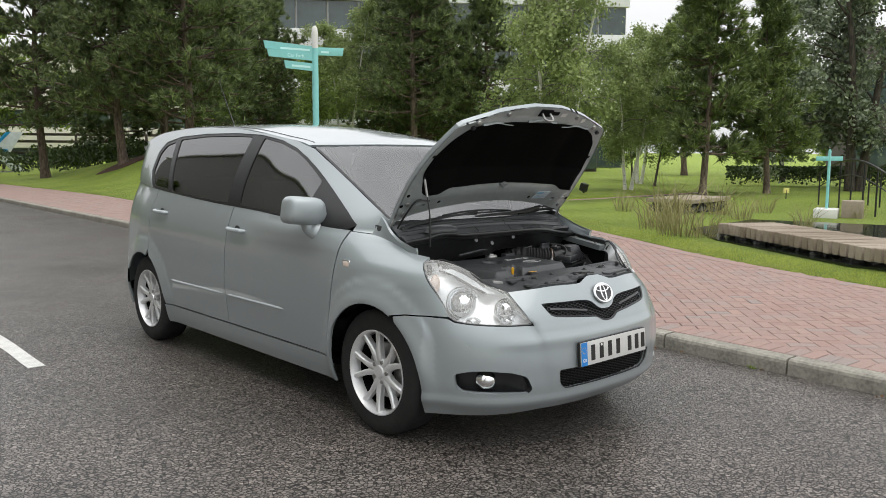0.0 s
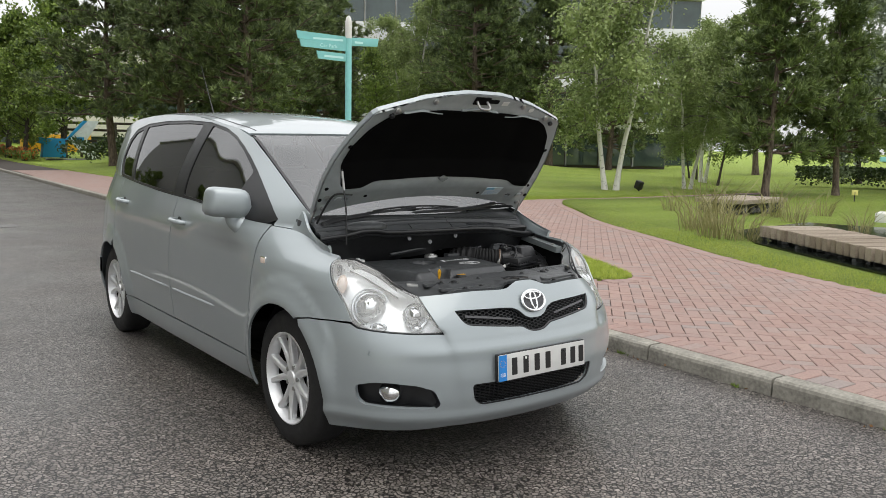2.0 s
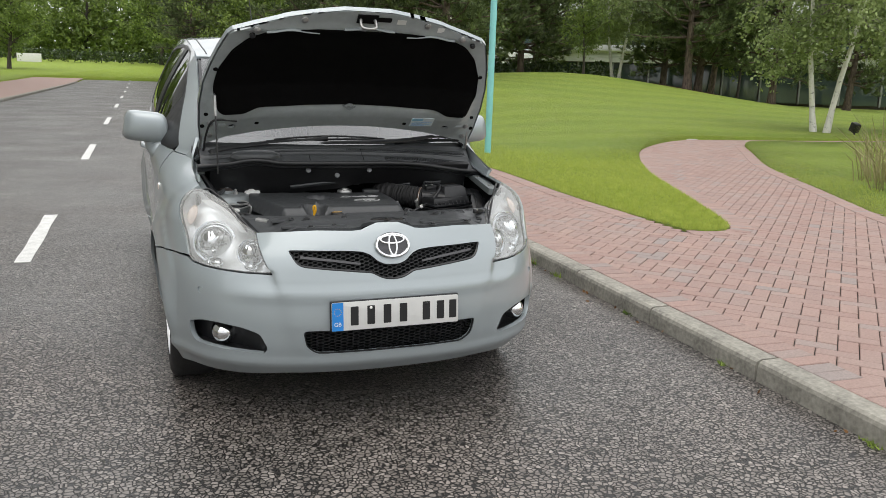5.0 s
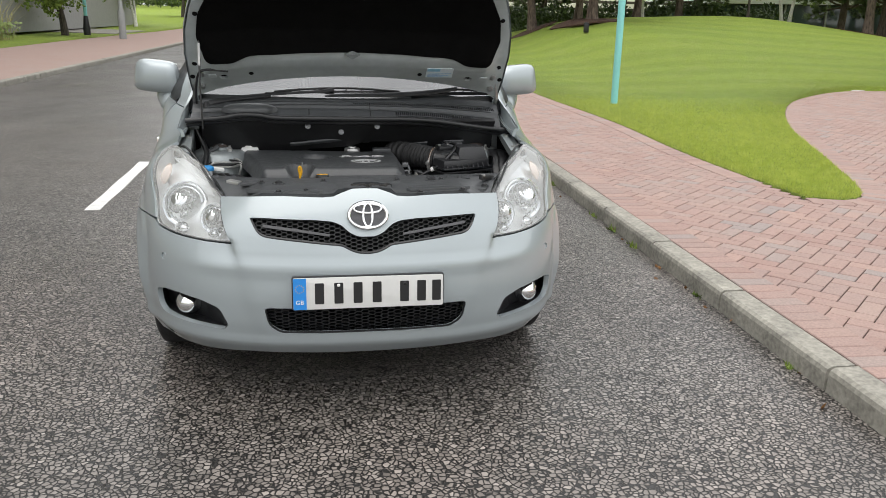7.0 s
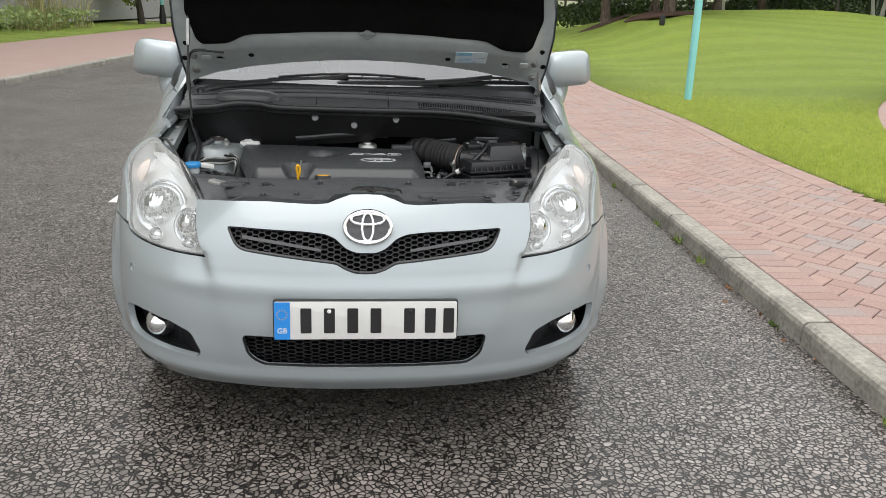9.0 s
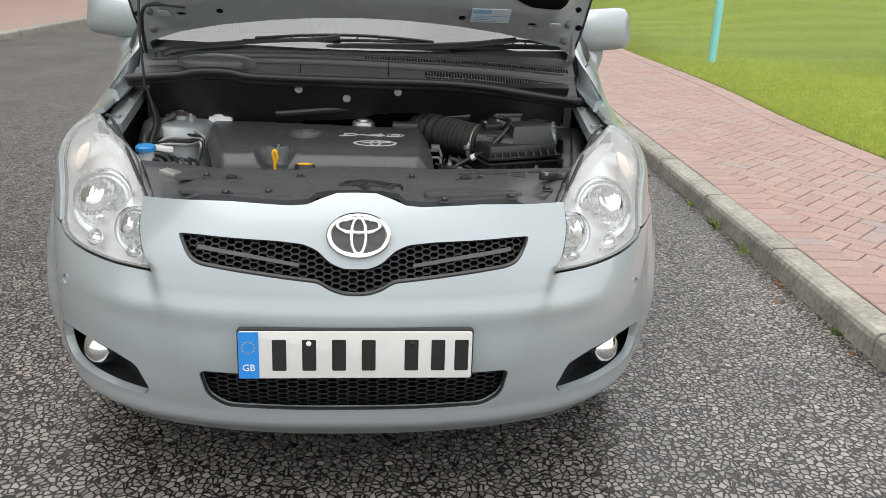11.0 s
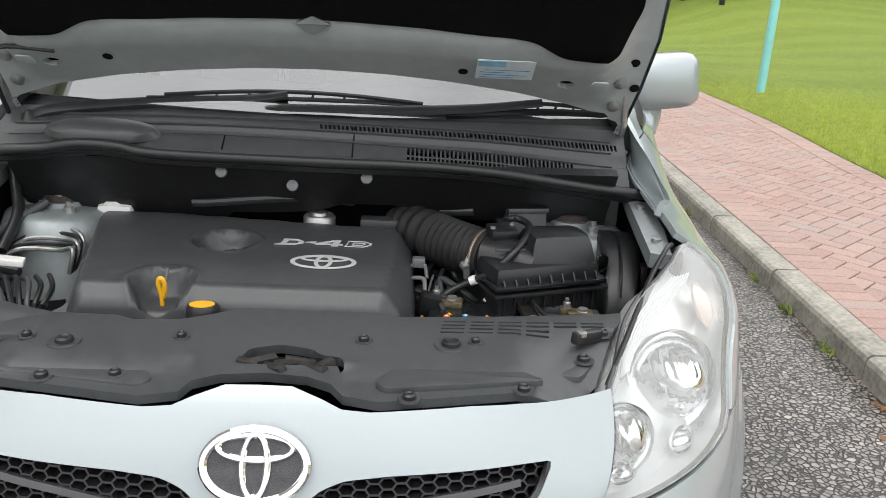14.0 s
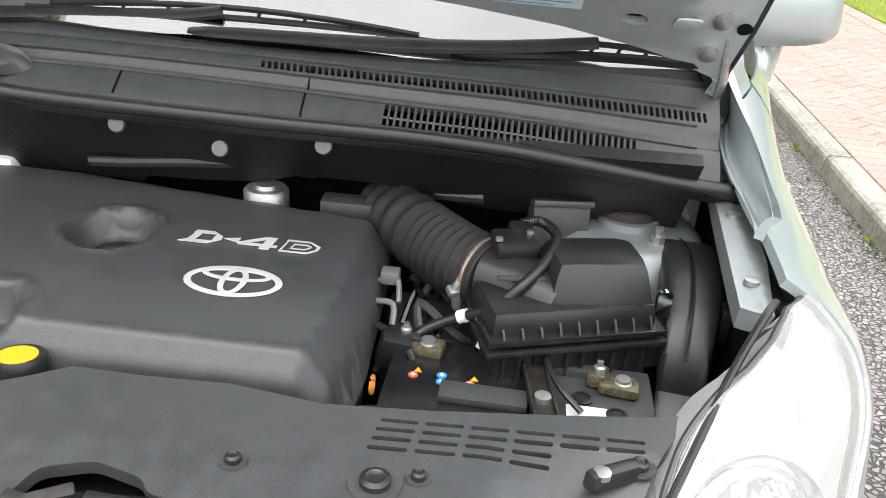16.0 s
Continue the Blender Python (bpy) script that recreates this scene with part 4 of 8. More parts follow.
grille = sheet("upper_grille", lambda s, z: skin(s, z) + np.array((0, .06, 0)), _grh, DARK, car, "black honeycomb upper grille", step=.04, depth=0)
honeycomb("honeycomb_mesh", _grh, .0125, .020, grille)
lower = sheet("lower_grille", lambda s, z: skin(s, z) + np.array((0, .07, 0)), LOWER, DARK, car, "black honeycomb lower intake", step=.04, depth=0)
honeycomb("honeycomb_mesh", LOWER, .0155, .030, lower, .5)
CHARC = plain("charcoal_trim_bar", (0.07, 0.07, 0.075), 0.35, 0.2, vary=0.1)
for sg in (1, -1):
    sheet("grille_bar", skin, [(sg * S_X(.37), .692), (sg * S_X(.25), .679), (sg * S_X(.13), .662), (sg * S_X(.13), .654), (sg * S_X(.25), .670), (sg * S_X(.37), .683)], CHARC, car, "charcoal bar across the grille", step=.03, depth=.014, raise_by=-.010)
# grille rim
for nm, lp in (("grille_rim", _grh), ("intake_rim", LOWER)):
    q = np.array(dense(lp, .03))
    pts = skin(q[:, 0], q[:, 1]) + np.array((0, .010, 0))
    part(nm, tube([tuple(p) for p in pts], .0065, 6, closed=True), BLACK, car)

# fog lamps in black pockets
for sg, fg in ((1, FOG), (-1, FOG2)):
    def pocket(s, z):
        p = skin(s, z)
        k = np.clip((np.abs(s) - .51) / .10, 0, 1)
        return p + np.stack([-np.sign(s) * .02 * k, .028 + .045 * k, 0 * z], 1)
    pk = sheet("fog_lamp_pocket", pocket, fg, BLACK, car, "black plastic fog lamp surround", step=.03, depth=0)
    q = np.array(dense(fg, .03))
    a, b = skin(q[:, 0], q[:, 1]), pocket(q[:, 0], q[:, 1])
    bm = bmesh.new()
    n = len(q)
    add(bm, [tuple(p) for p in a] + [tuple(p) for p in b], [(i, (i + 1) % n, n + (i + 1) % n, n + i) for i in range(n)])
    part("pocket_wall", bm, BLACK, pk)
    c = skin(np.array([sg * .684]), np.array([.370]))[0]
    m = look(tuple(c + np.array((-sg * .014, .040, 0))), (sg * (c[0] * sg + .06), c[1] - .6, c[2])) @ pose(0, 0, 0, 180, 0, 0)
    part("fog_lamp_bowl", lathe([(.05, -.03), (.046, -.006), (.043, .002), (.040, .004), (.036, .016), (.02, .03), (0, .034)], 32, m), CHROME, pk, "round chromed fog lamp")
    part("fog_lamp_lens", lathe([(.043, -.004), (.03, -.010), (.012, -.013), (0, -.0135)], 28, m), LENS, pk, "clear round glass").visible_shadow = False

# parking sensors and front plate
for s in (-S_X(.72), S_X(.72)):
    c = skin(np.array([s]), np.array([.537]))[0]
    m = look(tuple(c), (c[0] * 1.6, c[1] - .5, c[2])) @ pose(0, 0, 0, 180, 0, 0)
    part("parking_sensor", lathe([(.013, .002), (.012, -.003), (.008, -.005), (0, -.005)], 20, m), PAINT, car)
PLATE = pose(0.002, .034, .466, 90 - 4, 0, 0)
part("plate_holder", prism(rounded([(-.264, -.060), (.264, -.060), (.264, .060), (-.264, .060)], .008), .012, PLATE @ pose(0, 0, -.008), bevel=.003), BLACK, car)
plate = part("number_plate", prism(rounded([(-.26, -.0555), (.26, -.0555), (.26, .0555), (-.26, .0555)], .006), .005, PLATE @ pose(0, 0, .006), bevel=.001), plain("white_reflective_plate", (0.60, 0.60, 0.585), 0.35, vary=0.03, bump=0.02), car, "white front number plate with dark bars")
part("blue_band", prism([(-.2595, -.055), (-.215, -.055), (-.215, .055), (-.2595, .055)], .0015, PLATE @ pose(0, 0, .0105)), plain("blue_plate_band", (0.02, 0.22, 0.62), 0.35, vary=0.03, bump=0), plate)
_gb = bpy.data.curves.new("band_lettering", "FONT")
_gb.body, _gb.size, _gb.extrude, _gb.align_x, _gb.align_y = "GB", .022, .0006, "CENTER", "CENTER"
_go = bpy.data.objects.new("tmp", _gb)
scene.collection.objects.link(_go)
_gm = bpy.data.meshes.new_from_object(_go.evaluated_get(bpy.context.evaluated_depsgraph_get()))
bpy.data.objects.remove(_go)
_gm.transform(PLATE @ pose(-.2375, -.030, .0126))
_gm.materials.clear()
link_mesh("band_lettering", _gm, PLWHITE, plate)
for i in range(12):
    part("band_dot", prism([(.0016 * math.cos(k), .0016 * math.sin(k)) for k in (0, 1.26, 2.5, 3.8, 5.0)], .0008, PLATE @ pose(-.2375 + .014 * math.cos(i * math.pi / 6), .018 + .014 * math.sin(i * math.pi / 6), .0118)), YELLOW, plate)
INK = plain("black_plate_ink", (0.012, 0.012, 0.013), 0.4, vary=0.1, bump=0)
for x in (-.169, -.103, -.037, .029, .125, .185, .240 - .002):
    part("plate_bar", prism(rounded([(x - .017, -.037), (x + .014, -.037), (x + .014, .037), (x - .017, .037)], .003, 2), .0012, PLATE @ pose(0, 0, .0105)), INK, plate)
for x in (-.105, .125):
    part("plate_screw", lathe([(.006, 0), (.0055, .002), (.003, .0035), (0, .0035)], 14, PLATE @ pose(x, .028, .0115)), PLWHITE if x < 0 else INK, plate)

# emblem: chromed rings on a dark textured oval
def ring_band(a, b, w, h, m, bm=None, n=56, ca=(0, 0)):
    """A flat oval band with a rounded top, half axes a, b and width w."""
    own = bmesh.new()
    sec = [(-w / 2, 0), (-w / 2, h * .6), (-w / 4, h), (w / 4, h), (w / 2, h * .6), (w / 2, 0)]
    k = len(sec)
    vs = [((a + o) * math.cos(2 * math.pi * i / n) + ca[0], (b + o) * math.sin(2 * math.pi * i / n) + ca[1], z) for i in range(n) for o, z in sec]
    add(own, vs, [(i * k + j, ((i + 1) % n) * k + j, ((i + 1) % n) * k + j + 1, i * k + j + 1) for i in range(n) for j in range(k - 1)])
    bmesh.ops.recalc_face_normals(own, faces=own.faces[:])
    return merge(own, m, bm)


_ec = skin(np.array([0.0]), np.array([.722]))[0]
EMB = pose(.005, _ec[1] - .009, .722, 66, 0, 0)
emblem = part("emblem", lathe([(0, .001), (1, .001), (1.0, -.012)], 48, EMB @ Matrix.Diagonal((.066, .046, 1, 1))), plain("dark_dotted_emblem_ground", (0.05, 0.05, 0.055), 0.5, vary=0.3, scale=500, bump=0.6), car, "oval chrome badge on a dark ground")
part("outer_ring", ring_band(.066, .046, .0115, .007, EMB), CHROME, emblem)
part("inner_ring_tall", ring_band(.016, .040, .0095, .0065, EMB), CHROME, emblem)
part("inner_ring_wide", ring_band(.048, .016, .0095, .006, EMB, ca=(0, .023)), CHROME, emblem)

# wheels
TYRE = [(.205, -.088), (.214, -.096), (.25, -.100), (.285, -.096), (.305, -.086), (.314, -.074), (.316, -.04), (.3165, 0), (.316, .04), (.314, .074), (.305, .086), (.285, .096), (.25, .100), (.2165, .096), (.2105, .088)]


def wheel(x, y, side_):
    """A five-spoke (each split in two) alloy wheel and tyre; its face looks along side_ * x."""
    m = pose(x, y, RW, 0, 90 * side_, 0)
    w = part("wheel", lathe([(.200, -.09), (.204, -.08), (.194, -.06), (.192, 0), (.196, .05), (.204, .078), (.214, .092), (.2145, .098), (.209, .099), (.203, .088), (.196, .06)], 64, m), ALLOY, car, "silver alloy wheel with forked spokes")
    ty = part("tyre", lathe(TYRE, 72, m), RUBBER, w, "black rubber tyre")
    gr = bmesh.new()
    for r in (-.05, -.018, .018, .05):
        lathe([(.3172, r - .003), (.3178, r), (.3172, r + .003)], 72, m, gr)
    part("tread_ridge", gr, RUBBER, w)
    part("brake_disc", lathe([(.05, .02), (.14, .02), (.142, .012), (.142, 0), (.05, 0)], 40, m), STEEL, w)
    # near-black barrel: the shade behind the spokes is put into its colour
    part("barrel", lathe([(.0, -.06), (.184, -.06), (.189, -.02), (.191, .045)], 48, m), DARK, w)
    part("hub", lathe([(.066, .045), (.066, .062), (.058, .070), (.034, .071), (.031, .078), (.02, .081), (0, .081)], 40, m), ALLOY, w)
    for i in range(5):
        a = radians(90 + 72 * i)
        for sg in (-1, 1):
            pts = []
            for t, wd, off, z in ((.042, .022, .008, .068), (.085, .0175, .016, .072), (.13, .0150, .030, .074), (.165, .0150, .046, .078), (.194, .0175, .060, .082), (.207, .019, .065, .083)):
                pts.append((t, off * sg, wd, z))
            own = bmesh.new()
            vs, n = [], len(pts)
            for t, o, wd, z in pts:
                for dx, dz in ((-wd, -.030), (-wd, -.004), (-wd * .55, .003), (wd * .55, .003), (wd, -.004), (wd, -.030)):
                    vs.append((t * math.cos(a) - (o + dx) * math.sin(a), t * math.sin(a) + (o + dx) * math.cos(a), z + dz))
            fs = [(k * 6 + j, k * 6 + (j + 1) % 6, (k + 1) * 6 + (j + 1) % 6, (k + 1) * 6 + j) for k in range(n - 1) for j in range(6)] + [tuple(range(6))[::-1], tuple((n - 1) * 6 + j for j in range(6))]
            add(own, vs, fs)
            bmesh.ops.recalc_face_normals(own, faces=own.faces[:])
            own.transform(m)
            part("spoke", own, ALLOY, w)
        b = a + radians(36)
        part("wheel_nut", lathe([(.011, .058), (.0105, .074), (.006, .076), (0, .076)], 10, m @ pose(.052 * math.cos(b), .052 * math.sin(b), 0)), STEEL, w)
    return w


for y in (AXF, AXR):
    for sg in (-1, 1):
        wheel(sg * .724, y, sg)

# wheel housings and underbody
# near-black colour includes the shade under the body and in the arches
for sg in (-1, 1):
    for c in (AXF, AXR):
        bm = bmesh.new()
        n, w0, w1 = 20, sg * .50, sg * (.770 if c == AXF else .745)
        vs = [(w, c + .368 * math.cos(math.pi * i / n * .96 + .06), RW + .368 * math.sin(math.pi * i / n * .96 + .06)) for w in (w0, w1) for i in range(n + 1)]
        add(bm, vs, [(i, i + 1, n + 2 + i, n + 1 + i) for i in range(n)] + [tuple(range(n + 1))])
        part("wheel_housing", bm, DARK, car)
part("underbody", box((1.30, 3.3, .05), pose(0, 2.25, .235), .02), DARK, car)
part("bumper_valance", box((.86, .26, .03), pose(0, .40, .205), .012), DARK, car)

# door furniture
for sg in (-1, 1):
    for y, z in ((2.20, .935), (3.30, .985)):
        c = side(np.array([y]), np.array([z]))[0]
        x = sg * c[0]
        part("handle_recess", lathe([(.028, 0), (.024, .006), (0, .012)], 20, pose(x - sg * .0005, y - .005, z, 0, -90 * sg, 0) @ Matrix.Diagonal((.85, 1.25, .12, 1))), GREYPL, car)
        part("door_handle", tube(smooth_path([(x - sg * .004, y - .095, z - .006), (x + sg * .030, y - .08, z - .002), (x + sg * .040, y - .02, z), (x + sg * .036, y + .055, z + .003), (x - sg * .004, y + .082, z + .003)], 5), [.012] * 3 + [.015] * 15 + [.012] * 3, 10, squash=.75), PAINT, car)
    c = side(np.array([1.09]), np.array([.838]))[0]
    rp = part("side_repeater", prism(rounded([(-.030, -.020), (.030, -.020), (.030, .020), (-.030, .020)], .010), .006, pose(sg * (c[0] - .0055), 1.08, .838, 90, 0, 90 * sg), bevel=.002), CHROME, car, "small clear indicator repeater")
    part("repeater_lens", prism(rounded([(-.022, -.013), (.022, -.013), (.022, .013), (-.022, .013)], .008), .0025, pose(sg * (c[0] + .0003), 1.08, .838, 90, 0, 90 * sg), bevel=.001), AMBER, rp)
    # rubbing line pressed into the doors
    for y0, y1 in ((1.65, 2.335), (2.375, 3.16)):
        ys = np.linspace(y0, y1, 14)
        zz = .522 - .006 * (ys - 1.65) / 1.5
        p = side(ys, zz)
        part("door_moulding", tube([(sg * (a - .004), b, c_) for a, b, c_ in p], [.004] + [.013] * 12 + [.004], 8, squash=.6), PAINT, car)
    # mirror: shell, glass and arm
    mr = bmesh.new()
    bmesh.ops.create_uvsphere(mr, u_segments=28, v_segments=16, radius=1)
    for v in mr.verts:
        x, y, z = v.co
        e = lambda q: math.copysign(abs(q) ** .55, q)
        n = (abs(x) ** 5 + abs(y) ** 3 + abs(z) ** 4.6) ** (-1 / 4.4)
        X, Y, Z = x * n, y * n, z * n
        yy = Y * (.085 if Y < 0 else .035)
        v.co = Vector((sg * (.868 + X * (.104 - .012 * Z)), 1.42 + yy + .03 * X, 1.092 + Z * .075 + .008 * X))
    mir = part("door_mirror", mr, PAINT, car, "body-coloured door mirror on a curved arm")
    part("mirror_arm", tube(smooth_path([(sg * .79, 1.36, 1.0), (sg * .815, 1.36, .985), (sg * .835, 1.39, 1.0), (sg * .842, 1.41, 1.045)], 5), [.05] * 8 + [.045] * 8, 12, squash=.6), PAINT, mir)
    part("mirror_glass", box((.165, .006, .11), pose(sg * .868, 1.457, 1.092), .002), CHROME, mir, "mirror glass")
    # black sill shadow strip and door gaps fall out of the panel joints; a roof ditch strip
    ys = np.linspace(1.80, 4.0, 24)
    q = top(np.full(24, .535), ys)
    part("roof_moulding", tube([(sg * a, b, c_ - .001) for a, b, c_ in q], .0045, 6), BLACK, car, "slim black roof strip")
part("roof_aerial", tube([(.0 + .0, 3.75, 1.585), (0, 3.86, 1.75), (0, 4.02, 2.0)], [.006, .004, .002], 8), BLACK, car, "thin black roof aerial")
part("aerial_base", lathe([(.028, 0), (.024, .012), (.008, .02), (0, .02)], 16, pose(0, 3.75, 1.572)), BLACK, car)

# cabin: dashboard, seats, wheel, headlining
INTR = plain("grey_cabin_fabric", (0.055, 0.055, 0.058), 0.9, vary=0.15, scale=150, bump=0.3)
part("dashboard", box((1.38, .50, .10), pose(0, 1.22, .99), .04), GREYPL, car)
part("dash_front", box((1.36, .10, .35), pose(0, 1.42, .82), .03), GREYPL, car)
part("cabin_floor", box((1.45, 2.9, .06), pose(0, 2.8, .34), .01), DARK, car)
part("bulkhead_lining", box((1.36, .04, .62), pose(0, 1.12, .62), .01), DARK, car)
part("headlining", box((1.00, 1.6, .02), pose(0, 3.0, 1.505), .005), plain("pale_headlining", (0.45, 0.44, 0.42), 0.9), car)
part("steering_wheel", ring_band(.185, .185, .03, .03, pose(-.37, 1.58, 1.0, 65, 0, 0)), BLACK, car)
for x, y in ((-.37, 2.02), (.37, 2.02), (-.45, 2.95), (0, 2.95), (.45, 2.95)):
    w = .46 if y < 2.5 else .42
    st = part("seat_cushion", box((w, .48, .16), pose(x, y, .56), .05), INTR, car, "dark grey cloth seat")
    part("backrest", box((w, .15, .62), pose(x, y + .30, .90, -14, 0, 0), .05), INTR, st)
    part("headrest", box((.25, .10, .17), pose(x, y + .40, 1.30, -10, 0, 0), .04), INTR, st)

# ---- bonnet, open ----
_be, _bn = Vector((0, -.664, .747)), Vector((0, .747, .664))
_bh, _bl = Vector((0, .945, 1.075)), .735


def lid(x, u):
    """The bonnet's outer skin as it stands open: u from the hinge edge (0) to the nose (1)."""
    x, u = np.asarray(x, float), np.asarray(u, float)
    b = .022 * np.sin(np.pi * np.clip(u, -.1, 1.1)) - .008 + .036 * (1 - (x / .66) ** 2)
    b = b + .006 * np.exp(-((np.abs(x) - .30 - .12 * (1 - u)) / .05) ** 2) * np.clip(u * 3, 0, 1)
    return np.stack([x, _bh.y + _be.y * u * _bl + _bn.y * b, _bh.z + _be.z * u * _bl + _bn.z * b], 1)


_bo = [(.655, -.02), (.664, .12), (.667, .30), (.654, .46), (.628, .60), (.598, .72), (.566, .825), (.545, .852), (.46, .892), (.335, .945), (.20, .988), (.10, 1.010)]
_br = [(-x, u) for x, u in _bo[::-1]]
_rear = [(x, .12 - .13 * (x / .655) ** 2) for x in np.linspace(-.56, .56, 9)]
BONNET = _bo + _br + _rear
FELTO = rounded([(.575, .275), (.600, .42), (.582, .56), (.53, .70), (.47, .785), (.39, .835), (.20, .862), (-.20, .862), (-.39, .835), (-.47, .785), (-.53, .70), (-.582, .56), (-.600, .42), (-.575, .275), (-.47, .275), (-.42, .312), (-.2, .328), (0, .332), (.2, .328), (.42, .312), (.47, .275)], .02)
bonnet = sheet("bonnet", lid, BONNET, PAINT, car, "raised bonnet with a black lined underside", step=.035, depth=.022, ref=(0, -2, -2))
LIDMET = plain("painted_lid_metal", (0.40, 0.435, 0.44), 0.42, 0.30, vary=0.08, scale=30, bump=0.03)
BAYMET = plain("dull_silver_inner_metal", (0.25, 0.275, 0.28), 0.40, 0.40, vary=0.15, scale=30, bump=0.05)


def lid_in(x, u):
    p = lid(x, u)
    k = .024 + .046 * np.clip((u - .04) / .20, 0, 1) * np.clip((.46 - u) / .16, 0, 1) * np.clip((.62 - np.abs(x)) / .06, 0, 1) + .008 * np.exp(-((u - .86) / .03) ** 2)
    return p - np.outer(k, np.array(_bn))


_inner = [(x * .985, .005 + u * .985) for x, u in BONNET]
_rh = [[(x + .018 * math.cos(i * .7), u + .021 * math.sin(i * .7)) for i in range(9)] for x, u in ((-.52, .145), (.50, .145))]
inner = sheet("inner_frame", lid_in, _inner, LIDMET, bonnet, "painted pressed-steel inner frame", holes=[FELTO, *_rh], step=.03, depth=.012, ref=(0, 4, 4))
# near-black sheet paints the shade inside the frame's holes
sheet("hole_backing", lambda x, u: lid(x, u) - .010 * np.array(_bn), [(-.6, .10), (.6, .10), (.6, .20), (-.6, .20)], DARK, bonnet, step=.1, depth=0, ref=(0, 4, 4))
sheet("felt_lining", lambda x, u: lid_in(x, u) - np.outer(.006 + .006 * np.sin(x * 9) ** 2 * np.sin(u * 11) ** 2, np.array(_bn)), [(x * 1.015, .52 + (u - .52) * 1.02) for x, u in FELTO], FELT, bonnet, "black felt insulation pad", step=.03, depth=.012, ref=(0, 4, 4))


def on_lid(x, u, off=0.0):
    """A frame on the underside: z points out of the metal, y towards the nose."""
    p = lid_in(np.array([x]), np.array([u]))[0]
    q = lid_in(np.array([x]), np.array([u + .012]))[0]
    yv = Vector(q - p).normalized()
    xv = Vector((1, 0, 0))
    n = xv.cross(yv).normalized()
    if n.dot(Vector(_bn)) > 0:
        n = -n
        xv = -xv
    m = Matrix((xv, yv, n)).transposed().to_4x4()
    return Matrix.Translation(Vector(p) + n * off) @ m


# ridge pressings, striker, bolts, clips and the notice
part("star_boss", prism(rounded([(-.035, 0), (0, -.022), (.035, 0), (0, .016)], .006), .008, on_lid(0, .315, .001), bevel=.003), BAYMET, bonnet)
for x in (-.30, .02, .30):
    part("ridge", tube([(on_lid(x + d, .885 - .12 * abs(x) + .008 * math.cos(d * 30), -.002)).translation for d in np.linspace(-.11, .11, 9)], .011, 8, squash=.5), BAYMET, bonnet)
for x in (-.26, .27, .44, -.45):
    part("bolt", lathe([(.014, 0), (.014, .008), (.009, .012), (0, .012)], 14, on_lid(x, .93 if abs(x) < .34 else .862)), STEEL, bonnet)
part("latch_striker", tube(smooth_path([on_lid(-.03, .955).translation, on_lid(-.028, .945, .045).translation, on_lid(.028, .945, .045).translation, on_lid(.03, .955).translation], 5), .006, 8), STEEL, bonnet)
part("striker_plate", box((.09, .045, .006), on_lid(0, .955, .003), .002), DARK, bonnet)
# flat near-black patch painted as the hole's shade
part("striker_hole", prism(rounded([(-.03, -.012), (.03, -.012), (.03, .012), (-.03, .012)], .006), .002, on_lid(.075, .955, .001)), DARK, bonnet)
for x in (.50, -.465):
    part("rubber_stop", lathe([(.012, 0), (.012, .012), (.008, .016), (0, .016)], 14, on_lid(x, .82)), BLACK, bonnet)
# flat near-black discs paint the shade of small holes in the frame
for x, u in ((-.60, .56), (.60, .56), (-.645, .13), (.645, .13), (-.63, .22), (.63, .22), (-.41, .165), (.29, .165)):
    part("lid_hole", lathe([(.010, 0), (.010, .002), (0, .002)], 14, on_lid(x, u)), DARK, bonnet)
note = part("notice_sticker", prism([(-.0575, -.034), (.0575, -.034), (.0575, .034), (-.0575, .034)], .0015, on_lid(.372, .195, .0035)), plain("pale_blue_sticker", (0.62, 0.70, 0.74), 0.5, vary=0.08, bump=0), bonnet, "pale blue and white notice sticker")
part("sticker_band", prism([(-.055, .012), (.0, .012), (.0, .032), (-.055, .032)], .0005, on_lid(.372, .195, .0052)), plain("light_blue_print", (0.25, 0.50, 0.68), 0.5, bump=0), note)
for i, (p, q) in enumerate(((-.05, .02), (-.05, .045), (-.05, .0), (-.04, .05))):
    part("sticker_bar", prism([(p, -.028 + i * .009), (q, -.028 + i * .009), (q, -.0265 + i * .009), (p, -.0265 + i * .009)], .0005, on_lid(.372, .195, .0052)), BLUE, note)
for sg in (-1, 1):
    part("plug_blank", prism(rounded([(-.018, -.013), (.018, -.013), (.016, .013), (-.016, .013)], .007), .003, on_lid(sg * .565, .165, .003), bevel=.001), plain("pale_plug_plastic", (0.42, 0.46, 0.47), 0.5, bump=0) if sg < 0 else bpy.data.materials["pale_plug_plastic"], bonnet)
for x, u in ((.34, .905), (.15, .945)):
    part("paper_tag", prism([(-.02, -.012), (.02, -.012), (.02, .012), (-.02, .012)], .001, on_lid(x, u, .001)), PLWHITE, bonnet)
# hinges and prop rod
for sg in (-1, 1):
    part("hinge", tube(smooth_path([(sg * .652, .965, 1.00), (sg * .650, .93, 1.045), (sg * .640, .90, 1.10), (sg * .632, .875, 1.14)], 4), .012, 8, squash=.45), STEEL, bonnet)
    for q in (.06, .15):
        part("hinge_bolt", lathe([(.013, 0), (.013, .009), (.008, .012), (0, .012)], 12, on_lid(sg * .612, q)), STEEL, bonnet)
_pt = on_lid(-.60, .40).translation
part("prop_rod", tube([(-.598, .70, .94), (-.600, .70, 1.10), tuple(_pt)], .0036, 8), BLACK, car, "thin steel bonnet prop rod")
